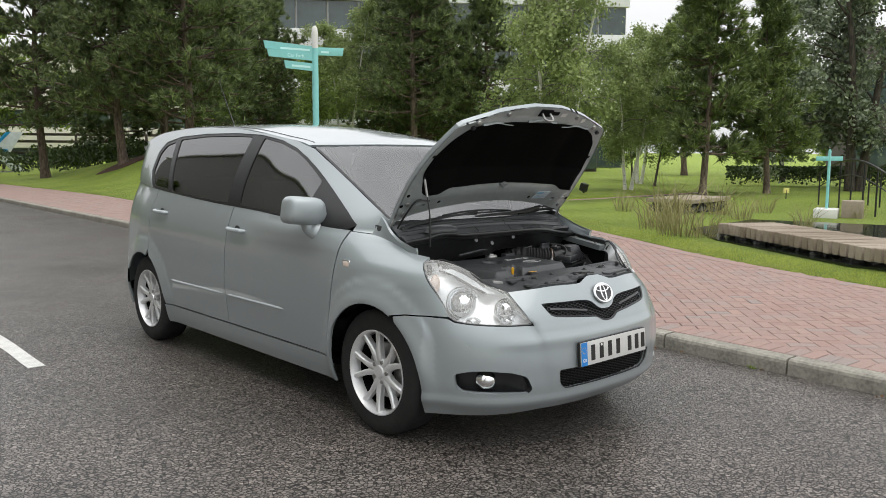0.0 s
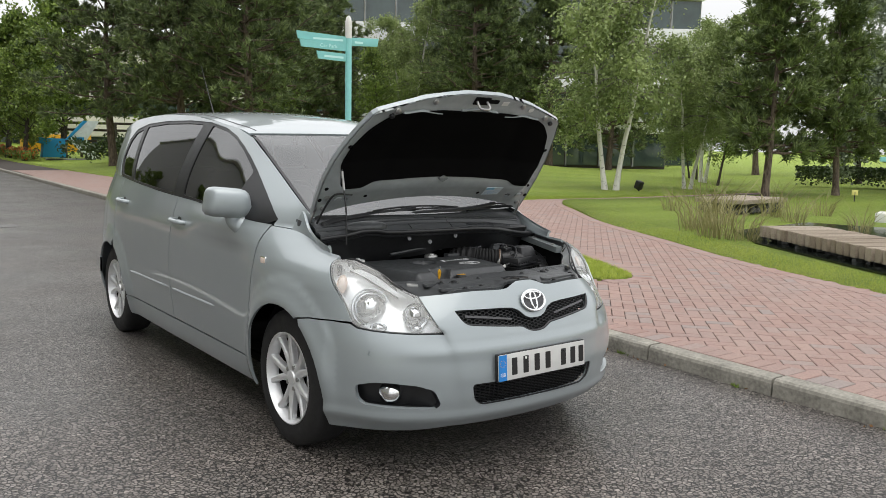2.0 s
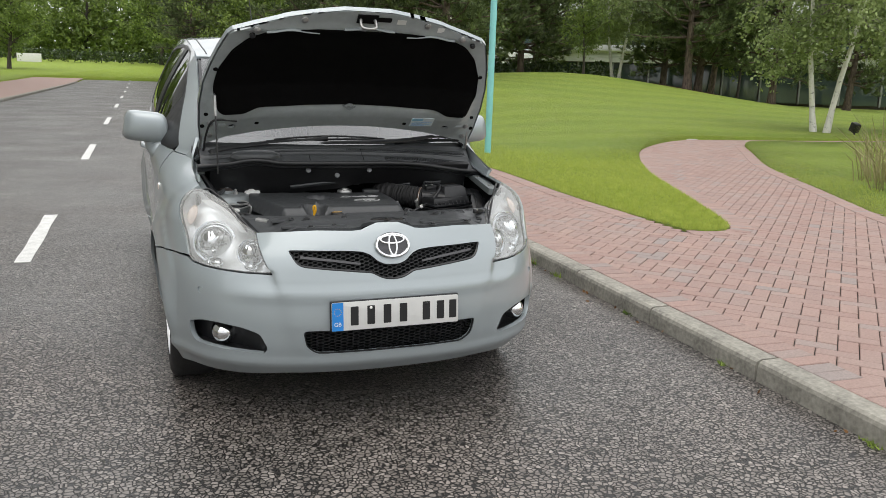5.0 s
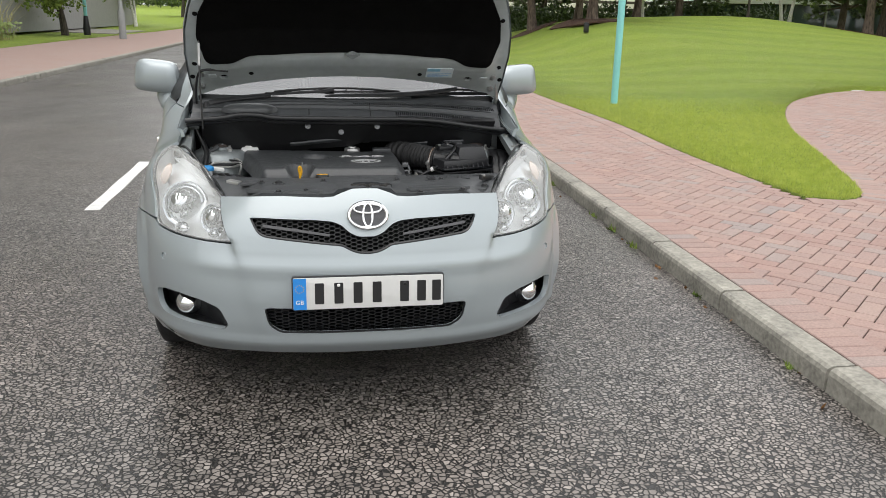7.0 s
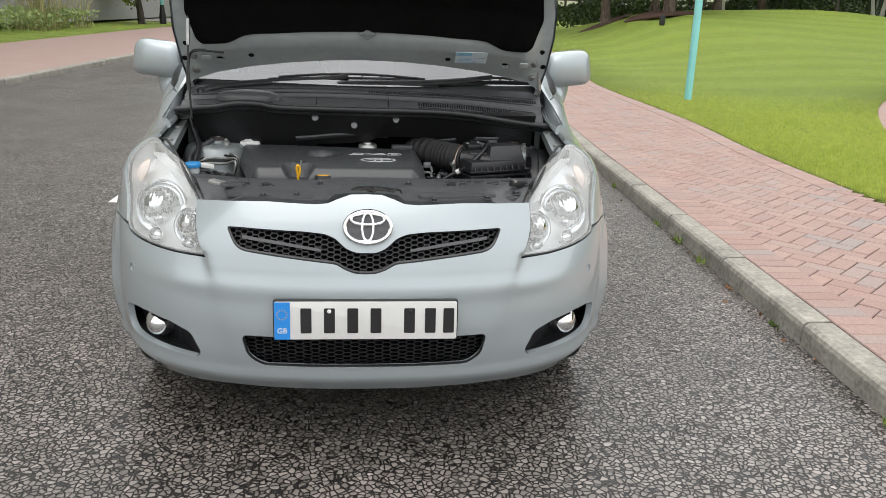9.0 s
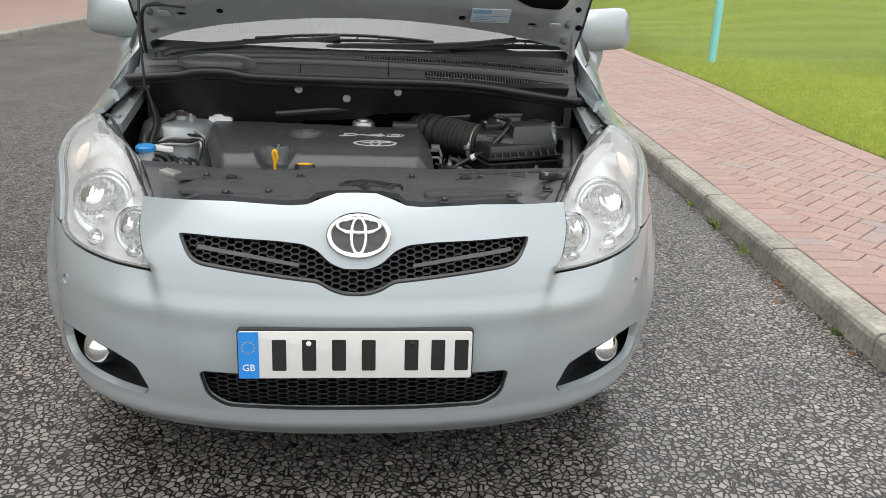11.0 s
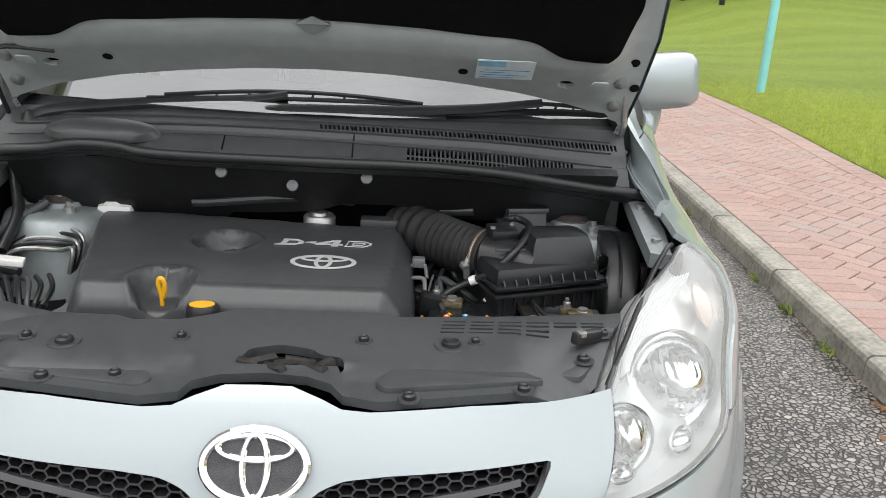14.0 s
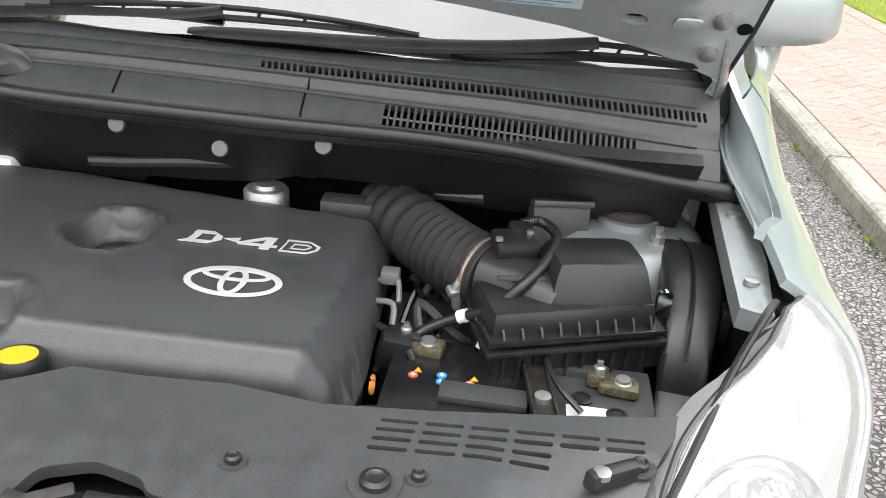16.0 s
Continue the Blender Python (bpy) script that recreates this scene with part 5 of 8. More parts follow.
part("rod_grip", tube([tuple(_pt.lerp(Vector((-.600, .70, 1.10)), .1)), tuple(_pt.lerp(Vector((-.600, .70, 1.10)), .55))], .006, 8), STEEL, car)
part("washer_hose", tube(smooth_path([(-.64, .90, 1.02), (-.63, .84, 1.10), (-.60, .80, 1.16), tuple(on_lid(-.50, .20).translation)], 5), .005, 7), BLACK, car)

# ---- engine bay ----
GLOSSBLK = plain("gloss_black_plastic", (0.010, 0.011, 0.0125), 0.26, vary=0.15, scale=60, bump=0.12, dist=0.002)
LINING = plain("black_moulded_lining", (0.010, 0.010, 0.011), 0.45, vary=0.3, scale=30, bump=0.5, dist=0.004)
GREY_CLIP = plain("grey_clip", (0.17, 0.175, 0.18), 0.45, 0.3, bump=0)
# floor, walls and firewall carry the bay's deep shade in their colour
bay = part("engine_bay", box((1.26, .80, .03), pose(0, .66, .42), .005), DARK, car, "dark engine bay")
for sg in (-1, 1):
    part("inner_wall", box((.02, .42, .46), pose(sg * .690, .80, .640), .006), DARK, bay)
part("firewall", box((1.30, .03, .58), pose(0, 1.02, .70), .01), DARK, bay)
# sound-proof lining that hangs below the seal, with pale clips
def lining(x, v):
    x, v = np.asarray(x, float), np.asarray(v, float)
    wave = .012 * np.sin(x * 6 + 1) + .006 * np.sin(x * 15)
    return np.stack([x, .790 + .13 * v + .02 * (x / .6) ** 2, .958 - .20 * v + wave * v], 1)


sheet("bulkhead_lining", lining, [(-.62, 0), (.62, 0), (.62, .62), (.3, .60), (.22, .5), (.05, .52), (0, .6), (-.18, .62), (-.2, .70), (-.62, .72)], LINING, bay, "black felt bulkhead lining", step=.04, depth=.02, ref=(0, 4, .4))
for x, v in ((-.186, .10), (-.047, .24), (.104, .12)):
    p = lining(np.array([x]), np.array([v]))[0]
    part("lining_clip", lathe([(.0125, 0), (.011, .004), (0, .006)], 16, pose(p[0], p[1] - .009, p[2], 72, 0, 0)), GREY_CLIP, bay)
_lip = [(x, .86 + .012 * math.sin(x * 9), .862 + .010 * math.sin(x * 11 + 2) + (.018 if .08 < x < .25 else 0)) for x in np.linspace(-.26, .33, 26)]
part("lining_lip", tube(_lip, .007, 8, squash=1.6), GREYPL, bay)

# cowl: rubber seal, plastic panel with slots, wipers
_sl = smooth_path([(-.675, .80, .958), (-.60, .792, .966), (-.53, .79, .972), (-.46, .784, .985), (-.38, .775, .985), (-.30, .77, .975), (0, .768, .972), (.22, .775, .970), (.36, .790, .960), (.46, .806, .945), (.56, .820, .930), (.64, .829, .920), (.695, .834, .916)], 6)
part("cowl_seal", tube(_sl, .0115, 10), BLACK, bay, "black rubber cowl seal")
part("seal_base", tube([(p.x, p.y + .016, p.z - .014) for p in _sl], .012, 8), BLACK, bay)


def cowl(x, v):
    x, v = np.asarray(x, float), np.asarray(v, float)
    zz = hermite([-.7, -.5, -.38, .22, .36, .46, .56, .7], [.955, .97, .98, .968, .958, .943, .928, .914], x)
    yy = hermite([-.7, 0, .22, .36, .46, .56, .7], [.80, .775, .782, .797, .813, .827, .840], x)
    step_ = .010 / (1 + np.exp(-(v - .37) / .012)) - .010 / (1 + np.exp(-(v - .52) / .012))
    return np.stack([x, yy + (.885 + .075 * (x / .66) ** 2 - yy) * v, zz - .004 + (1.055 - .022 * (x / .66) ** 2 - zz) * np.clip(v, 0, 2) ** 0.85 - step_], 1)


_slots = []
for x in np.arange(.184, .530, .0088):
    _slots.append([(x, .065), (x + .0052, .065), (x + .0052, .325), (x, .325)])
_slots2 = []
for x in np.arange(.004, .632, .0088):
    _slots2.append([(x + .002, .60), (x + .0072, .60), (x + .0054, .70), (x, .70)])
cow = sheet("cowl_panel", cowl, [(-.66, .0), (.655, .0), (.655, .97), (-.655, .97)], GREYPL, bay, "grey plastic cowl panel with air slots", holes=_slots + _slots2, step=.03, depth=.012, ref=(0, 3, -1))
# near-black sheet paints the shade below the air slots
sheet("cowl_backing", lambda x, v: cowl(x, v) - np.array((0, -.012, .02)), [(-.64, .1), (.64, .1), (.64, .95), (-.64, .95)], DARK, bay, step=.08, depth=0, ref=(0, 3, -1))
for a, b, v in ((.184, .53, .2),):
    for vv in (.195,):
        q = cowl(np.linspace(a, b, 20), np.full(20, vv))
        part("slot_rib", tube([(x, y, z - .003) for x, y, z in q], .0022, 5), GREYPL, bay)
for v in (.345, .56, .75):
    q = cowl(np.linspace(-.62, .62, 40), np.full(40, v))
    part("cowl_ridge", tube([(a, b, c + .001) for a, b, c in q], .0035, 6), GREYPL, bay)
part("cowl_dome", lathe([(.11, -.004), (.10, .010), (.07, .018), (0, .02)], 28, pose(-.42, .815, 1.005, 25, 0, 0) @ Matrix.Diagonal((1.05, .32, 1, 1))), GREYPL, bay)
for x in (.075, -.18):
    q = cowl(np.full(8, x), np.linspace(.04, .34 if x < 0 else .68, 8))
    part("cowl_joint", tube([(a, b, c + .001) for a, b, c in q], .0016, 5), DARK, bay)


def glass_point(x, y, up=.0):
    p = top(np.array([x]), np.array([y]))[0]
    return Vector((p[0], p[1], p[2] + up))


for pts, b0, b1 in (([(-.169, .885, 1.017), (-.125, .884, 1.034), (-.083, .884, 1.052), (.15, .89, 1.060), (.32, .90, 1.070), (.465, .91, 1.087)], (.262, .900, 1.050), (.610, .925, 1.066)), ([(-.60, .905, 1.010), (-.545, .905, 1.030), (-.36, .905, 1.052), (-.16, .91, 1.066), (-.07, .91, 1.080)], (-.36, .912, 1.058), (.25, .918, 1.062))):
    w = thing("wiper", (pts[0][0], pts[0][1], 1.0))
    w.parent = car
    w.matrix_parent_inverse = parent_world(car).inverted()
    w["label"] = "black windscreen wiper arm and blade"
    part("pivot", lathe([(.016, -.02), (.017, .004), (.012, .014), (0, .016)], 20, pose(*pts[0], -25, 0, 0)), BLACK, w)
    q = smooth_path(pts, 6)
    part("arm", tube(q, [.0165 - .006 * i / len(q) for i in range(len(q))], 8, squash=.55), BLACK, w)
    a, b = Vector(b0), Vector(b1)
    rise = lambda t: Vector((0, .004 * math.sin(math.pi * t), .012 * math.sin(math.pi * t)))
    part("blade", tube([a.lerp(b, t) + rise(t) * .6 for t in np.linspace(0, 1, 14)], .0055, 6, squash=1.8), BLACK, w)
    part("blade_frame", tube([a.lerp(b, t) + rise(t) * 1.5 + Vector((0, -.002, .007)) for t in np.linspace(.06, .94, 12)], .0048, 6), BLACK, w)
    for t in np.linspace(.12, .88, 8):
        part("blade_link", tube([a.lerp(b, t) + rise(t) * .6, a.lerp(b, t) + rise(t) * 1.5 + Vector((.006, -.002, .007))], .0028, 5), BLACK, w)

# radiator shroud along the bay's front
def shroud(x, y):
    x, y = np.asarray(x, float), np.asarray(y, float)
    edge = .14 * np.clip((np.abs(x) - .36) / .12, 0, 1) * np.clip((.40 - y) / .13, 0, 1)
    fold = .012 / (1 + np.exp((y - .235 - .03 * np.exp(-(x / .1) ** 2)) / .006)) * (np.abs(x - .0) > .0)
    return np.stack([x, y, .795 - edge * .4 - fold * (np.abs(x) > .10) + .006 * np.sin((y - .15) * 9)], 1)


_sf = [(-.565, .47), (-.525, .385), (-.497, .320), (-.482, .285), (-.455, .250), (-.40, .208), (-.16, .165), (-.11, .178), (-.06, .205), (.0, .212), (.06, .205), (.11, .178), (.16, .165), (.40, .208), (.455, .250), (.482, .285), (.497, .320), (.525, .385), (.575, .475)]
_sb = [(.53, .462), (.43, .446), (.30, .428), (.19, .418), (.09, .434), (.0, .430), (-.08, .432), (-.115, .405), (-.16, .378), (-.23, .372), (-.26, .388), (-.36, .392), (-.43, .42), (-.50, .455)]
_lat = rounded([(-.045, .236), (.108, .236), (.104, .262), (.070, .268), (.060, .284), (.01, .298), (-.034, .282)], .010)
_vents = []
for r in range(4):
    for i in range((4, 4, 6, 6)[r]):
        x0, y0 = .246 + i * .0455 + r * .002, .357 + r * .0145 + i * .0022
        _vents.append(rounded([(x0, y0), (x0 + .039, y0 + .0018), (x0 + .039, y0 + .0078), (x0, y0 + .006)], .0028, 2))
SHR = sheet("radiator_shroud", shroud, _sf + _sb, GREYPL, bay, "grey plastic radiator cover with screws", holes=[_lat, *_vents], step=.025, depth=.014, ref=(0, .3, 0))
# near-black slab paints the shade under the notch and vents
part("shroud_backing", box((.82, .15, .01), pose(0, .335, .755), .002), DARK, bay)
for x, y, r in ((-.30, .285, .019), (.262, .312, .021), (-.205, .215, .012), (.20, .175, .013), (.36, .205, .013), (-.30, .205, .013), (.13, .318, .011), (.30, .325, .010), (-.14, .312, .010), (.51, .385, .013), (-.36, .30, .010), (.47, .33, .014)):
    z = float(shroud(np.array([x]), np.array([y]))[0][2])
    sc = part("clip_seat", lathe([(r * 1.25, .0), (r * 1.2, .003), (r * .85, .002), (0, -.001)], 20, pose(x, y, z)), GREYPL, bay)
    part("push_clip", lathe([(r * .7, .001), (r * .68, .007), (r * .45, .009), (r * .3, .007), (0, .007)], 18, pose(x, y, z)), BLACK, sc)
# latch seen through the notch
part("bonnet_latch", box((.10, .035, .02), pose(.03, .25, .785, 12, 4, 8), .005), DARK, bay)
for i in range(7):
    part("latch_plate", box((.035 + .01 * (i % 3), .014, .022), pose(-.03 + i * .018, .245 + .012 * math.sin(i * 2.1), .79, 20 * math.sin(i), 15 * math.cos(i * 1.7), 40 * math.sin(i * 2.3)), .003), plain("dusty_latch_metal", (0.03, 0.028, 0.026), 0.6, 0.4, vary=0.4, scale=90) if i == 0 else bpy.data.materials["dusty_latch_metal"], bay)
# raised duct mouths on the shroud
for q in ([(-.415, .226), (-.165, .186), (-.150, .206), (-.176, .246), (-.405, .262)], [(.165, .186), (.395, .222), (.345, .262), (.180, .250), (.150, .206)], [(-.440, .300), (-.345, .318), (-.330, .372), (-.385, .384), (-.425, .350)]):
    zc = np.mean([float(shroud(np.array([x]), np.array([y]))[0][2]) for x, y in q])
    part("duct_mouth", prism(rounded(q, .012), .010, pose(0, 0, zc - .003), bevel=.004), GREYPL, bay)
part("shroud_panel", prism(rounded([(.352, .290), (.356, .330), (.398, .392), (.490, .404), (.508, .372), (.470, .300), (.455, .278)], .010), .012, pose(0, 0, .783, 0, 3, 0), bevel=.004), GREYPL, bay)
part("lamp_stay", box((.060, .016, .020), pose(.480, .362, .800, 0, 6, 34), .005), BLACK, bay)
part("stay_bolt", lathe([(.009, 0), (.009, .006), (0, .008)], 8, pose(.468, .352, .806)), STEEL, bay)

# engine cover
def cover(x, y):
    x, y = np.asarray(x, float), np.asarray(y, float)
    dl, dr = x + .372 + .25 * np.clip(y - .45, 0, .4), .212 - x - .12 * np.clip(.62 - y, 0, .2)
    df, db = y - .442, .895 - y - .12 * np.clip(x + .3, 0, .6)
    z = .824 + .012 * (y - .6)
    for d, h, w in ((dl, .06, .03), (db, .05, .03)):
        z = z - h * np.clip(1 - d / w, 0, 1) ** 1.8
    z = z - .045 * np.clip(1 - df / .040, 0, 1) - .06 * np.clip(1 - dr / .042, 0, 1) - .05 * np.clip(1 - np.minimum(df, dr) / .010, 0, 1)
    for cx, cy, r, h in ((-.222, .497, .045, .05), (-.161, .702, .052, .042)):
        q = np.hypot((x - cx), (y - cy) * 1.05)
        z = z - h / (1 + np.exp((q - r) / .0035)) + .004 * np.exp(-((q - r * 1.25) / .008) ** 2)
    return np.stack([x, y, z], 1)


sheet("engine_cover", cover, rounded([(-.372, .445), (.180, .445), (.205, .52), (.210, .62), (.206, .82), (.10, .845), (-.28, .892), (-.46, .892), (-.470, .84)], .03), GREYPL, bay, "matt dark-grey plastic engine cover", step=.0115, depth=.05, ref=(0, .6, 0))
BAYM = Matrix.Translation((0, 0, .0))


def on_cover(x, y, up=.0012):
    z = float(cover(np.array([x]), np.array([y]))[0][2])
    return pose(x, y, z + up, .7, 0, 0)


SILVER = plain("silver_badge_print", (0.62, 0.63, 0.63), 0.4, 0.3, vary=0.04, bump=0)
cm = on_cover(.039, .597)
badge = part("cover_badge", ring_band(.056, .032, .0085, .0012, cm), SILVER, bay, "silver oval badge of three rings")
part("badge_ring_tall", ring_band(.013, .028, .0075, .0012, cm), SILVER, badge)
part("badge_ring_wide", ring_band(.040, .012, .0075, .0012, cm, ca=(0, .016)), SILVER, badge)
cm = on_cover(.018, .701) @ Matrix.Diagonal((1.085, 1.22, 1, 1))
def strokes(name, outlines):
    bm = bmesh.new()
    for o in outlines:
        prism(o, .0012, cm, bm)
    return part(name, bm, SILVER, bay)


strokes("badge_block", [[(-.076, -.014), (-.040, -.014), (-.036, -.008), (-.066, -.008)], [(-.066, -.008), (-.057, -.008), (-.053, .008), (-.062, .008)], [(-.064, .008), (-.034, .008), (-.040, .014), (-.062, .014)], [(-.036, -.008), (-.040, -.014), (-.026, -.003), (-.026, .004), (-.040, .014), (-.034, .008), (-.036, .002)]])
strokes("badge_wedge", [[(-.024, .001), (-.004, -.005), (-.004, .006)]])
strokes("badge_block_tall", [[(-.004, -.008), (.044, -.008), (.044, -.003), (-.004, -.003)], [(-.004, -.003), (.008, -.003), (.030, .010), (.026, .014)], [(.024, -.014), (.036, -.014), (.036, -.008), (.024, -.008)], [(.026, -.003), (.037, -.003), (.040, .014), (.028, .014)]])
strokes("badge_outline_block", [[(.048, -.014), (.082, -.014), (.082, -.0115), (.050, -.0115)], [(.052, .0115), (.084, .0115), (.082, .014), (.054, .014)], [(.048, -.014), (.051, -.0115), (.055, .0115), (.054, .014)], [(.082, -.014), (.094, -.005), (.096, .004), (.082, .014), (.082, .0115), (.092, .003), (.091, -.004), (.082, -.0115)], [(.060, -.006), (.078, -.006), (.078, -.0045), (.060, -.0045)], [(.063, .0045), (.080, .0045), (.080, .006), (.063, .006)], [(.060, -.006), (.0615, -.006), (.0645, .006), (.063, .006)], [(.078, -.006), (.084, -.001), (.085, .003), (.080, .006), (.079, .0045), (.083, .002), (.0825, -.001), (.077, -.0045)]])
# dipstick, filler cap
dip = part("dipstick", tube(smooth_path([(-.224, .496, .770), (-.2245, .496, .792), (-.228, .494, .812), (-.225, .494, .822), (-.219, .494, .818), (-.218, .495, .800), (-.222, .496, .786)], 5), .0042, 8), YELLOW, bay, "yellow dipstick handle")
part("dipstick_tip", tube([(-.217, .500, .818), (-.213, .503, .838)], .0032, 7), GREY_CLIP, dip)
cap = part("filler_cap", lathe([(.026, -.02), (.026, .010), (.024, .016), (0, .017)], 28, pose(-.140, .435, .786, -8, 0, 0)), BLACK, bay, "black radiator filler cap with yellow label")
part("cap_label", lathe([(.0205, 0), (.0205, .0015), (0, .002)], 28, pose(-.140, .4327, .803, -8, 0, 0)), YELLOW, cap)
part("filler_neck", lathe([(.022, -.06), (.022, 0)], 20, pose(-.140, .435, .784)), PLWHITE, cap)
part("oil_plug", lathe([(.036, 0), (.036, .008), (.02, .012), (0, .012)], 24, pose(-.161, .702, .778)), BLACK, bay)
part("metal_can", lathe([(.034, 0), (.034, .045), (.030, .05), (.018, .05), (.016, .056), (0, .056)], 28, pose(.002, .866, .786)), STEEL, bay)
part("connector_block", box((.09, .04, .03), pose(.135, .855, .822), .006), GREYPL, bay)

# intake hose, air box, battery, duct
def loft(sections, corner=.35, n=5, bm=None):
    """A closed body through upright rounded-rectangle sections: (centre, half width, half height, tilt in degrees, turn in degrees)."""
    own, rings = bmesh.new(), []
    for c, w, h_, tilt, turn in sections:
        q = rounded([(-w, -h_), (w, -h_), (w, h_), (-w, h_)], corner * 2 * min(w, h_), n)
        m = pose(*c, 0, 0, turn) @ pose(0, 0, 0, 90 + tilt, 0, 0)
        rings.append([own.verts.new(m @ Vector((x, y, 0))) for x, y in q])
    for p, q in zip(rings, rings[1:]):
        k = len(p)
        for i in range(k):
            own.faces.new((p[i], p[(i + 1) % k], q[(i + 1) % k], q[i]))
    own.faces.new(rings[0])
    own.faces.new(rings[-1][::-1])
    bmesh.ops.recalc_face_normals(own, faces=own.faces[:])
    return merge(own, None, bm)


hs = smooth_path([(.168, .905, .806), (.190, .878, .814), (.222, .834, .817), (.262, .787, .815), (.305, .745, .812), (.348, .712, .810)], 12)
_hr = []
for i in range(len(hs)):
    u = i / (len(hs) - 1)
    _hr.append((.036 + .012 * min(1, u * 4)) + (.0035 * math.sin(u * 62) if u < .55 else .0042 * math.sin(u * 125)))
part("air_hose", tube(hs, _hr, 26), RUBBER, bay, "ribbed black rubber air hose")
d = (hs[-1] - hs[-8]).normalized()
_cp = hs[-4]
clamp = part("hose_clamp", tube([_cp - d * .0045, _cp - d * .004, _cp + d * .004, _cp + d * .0045], [.0490, .0500, .0500, .0490], 32), RUST, bay, "rusty hose clamp")
part("clamp_band", tube([_cp - d * .001, _cp + d * .001], .0503, 32), STEEL, clamp)
part("clamp_screw", tube([_cp + Vector((-.030, -.030, -.040)), _cp + Vector((-.034, -.036, -.010)), _cp + Vector((-.026, -.030, .012))], [.007, .008, .006], 8), STEEL, clamp)
part("clamp_lug", box((.022, .016, .012), Matrix.Translation(_cp + Vector((-.034, -.036, -.012))) @ pose(0, 0, 0, 20, 0, 30), .003), STEEL, clamp)
ABX = pose(.440, .694, 0, 0, 0, 19)
ab = part("air_box", box((.222, .150, .034), ABX @ pose(-.002, 0, .806), .010, taper=(.97, .94)), BLACK, bay, "black plastic air filter box")
part("air_box_dome", box((.152, .128, .074), pose(.480, .700, .836, 0, 0, 13), .020, taper=(.78, .62)), BLACK, ab)
part("air_box_rim", box((.236, .172, .009), ABX @ pose(0, 0, .788), .003), GLOSSBLK, ab)
part("air_box_flange", box((.240, .176, .007), ABX @ pose(0, 0, .774), .002), BLACK, ab)
part("air_box_base", box((.214, .150, .17), ABX @ pose(0, 0, .690), .010), BLACK, ab)
for i in range(10):
    part("base_rib", box((.005, .008, .15), ABX @ pose(-.095 + .021 * i, -.077, .695), .0015), BLACK, ab)
for i in range(9):
    x = -.100 + .0245 * i
    part("rim_rib", prism([(-.083, .792), (-.062, .792), (-.066, .815 if x > -.04 else .806), (-.078, .800)], .003, ABX @ pose(x, 0, 0, 90, 0, 90)), BLACK, ab)
part("meter_body", tube([(.346, .713, .811), (.372, .700, .811), (.402, .686, .808), (.440, .668, .800)], [.042, .041, .044, .046], 26), BLACK, ab)
mfs = part("flow_sensor", box((.056, .050, .020), pose(.376, .714, .860, 6, 0, 14), .007), BLACK, ab, "black air flow sensor with plug")
part("sensor_stem", box((.024, .020, .05), pose(.376, .708, .842, 0, 0, 14), .004), BLACK, mfs)
part("sensor_plug", box((.030, .022, .018), pose(.382, .742, .868, 10, 0, 20), .005), GLOSSBLK, mfs)
for dx, dy in ((-.020, -.016), (.020, .014)):
    part("sensor_screw", lathe([(.005, 0), (.005, .004), (0, .005)], 10, pose(.376 + dx, .714 + dy, .870)), STEEL, mfs)
part("sensor_rib", box((.070, .006, .006), pose(.392, .655, .8415, 0, 0, 10), .002), GREYPL, ab)
part("box_clip", loft([((.578, .690, .806), .010, .019, 0, 12), ((.577, .698, .806), .011, .020, 0, 12), ((.576, .702, .806), .009, .017, 0, 12)]), CHROME, ab, "bright spring clip")
_cb = smooth_path([(.384, .752, .872), (.408, .762, .874), (.430, .735, .870), (.424, .690, .862), (.392, .648, .838), (.352, .640, .800), (.315, .655, .775), (.272, .652, .752), (.250, .630, .738)], 14)
part("sensor_cable", tube(_cb, [.0066 + .0009 * (i % 2) for i in range(len(_cb))], 9), BLACK, bay, "corrugated black cable")
_tp = min(range(len(_cb)), key=lambda i: abs(_cb[i].x - .320) + (_cb[i].z > .80))
part("cable_tape", tube([_cb[_tp - 2], _cb[_tp], _cb[_tp + 2]], .0092, 12), PLWHITE, bay)
dct = part("duct", loft([((.630, .868, .770), .036, .045, 20, -4), ((.631, .850, .792), .041, .040, 10, -4), ((.630, .80, .797), .043, .036, -10, -5), ((.626, .74, .782), .041, .036, -18, -6), ((.616, .68, .758), .034, .040, -26, -8), ((.606, .630, .725), .030, .040, -34, -8), ((.602, .600, .680), .030, .040, -60, -8), ((.600, .590, .62), .030, .040, -85, -8)], .22), BLACK, bay, "black plastic air duct")
part("duct_seam", tube(smooth_path([(.622, .862, .826), (.628, .80, .836), (.624, .74, .8205), (.614, .68, .7985), (.606, .636, .7605)], 5), .0022, 6), BLACK, dct)
for p in ((.672, .80, .80), (.668, .72, .775)):
    part("duct_tab", box((.014, .030, .05), pose(*p, 0, 0, -6), .004), BLACK, dct)
BATT = pose(.400, .569, 0, 0, 0, -2)
bt = part("battery", box((.335, .172, .19), BATT @ pose(0, 0, .628), .007), plain("black_battery_case", (0.013, 0.016, 0.0145), 0.32, vary=0.2), bay, "black car battery with metal hold-down strap")
part("battery_lid", box((.172, .166, .014), BATT @ pose(-.079, 0, .729), .005), GLOSSBLK, bt)
part("battery_deck", box((.150, .160, .010), BATT @ pose(.088, 0, .726), .004), GREYPL, bt)
part("lid_ledge", box((.105, .034, .010), BATT @ pose(-.044, -.031, .741), .003), GREYPL, bt)
part("deck_ledge", box((.080, .022, .012), BATT @ pose(.070, .058, .735), .003), GREYPL, bt)
BRASS = plain("corroded_brass", (0.22, 0.19, 0.12), 0.5, 0.75, vary=0.5, scale=150, bump=0.4)
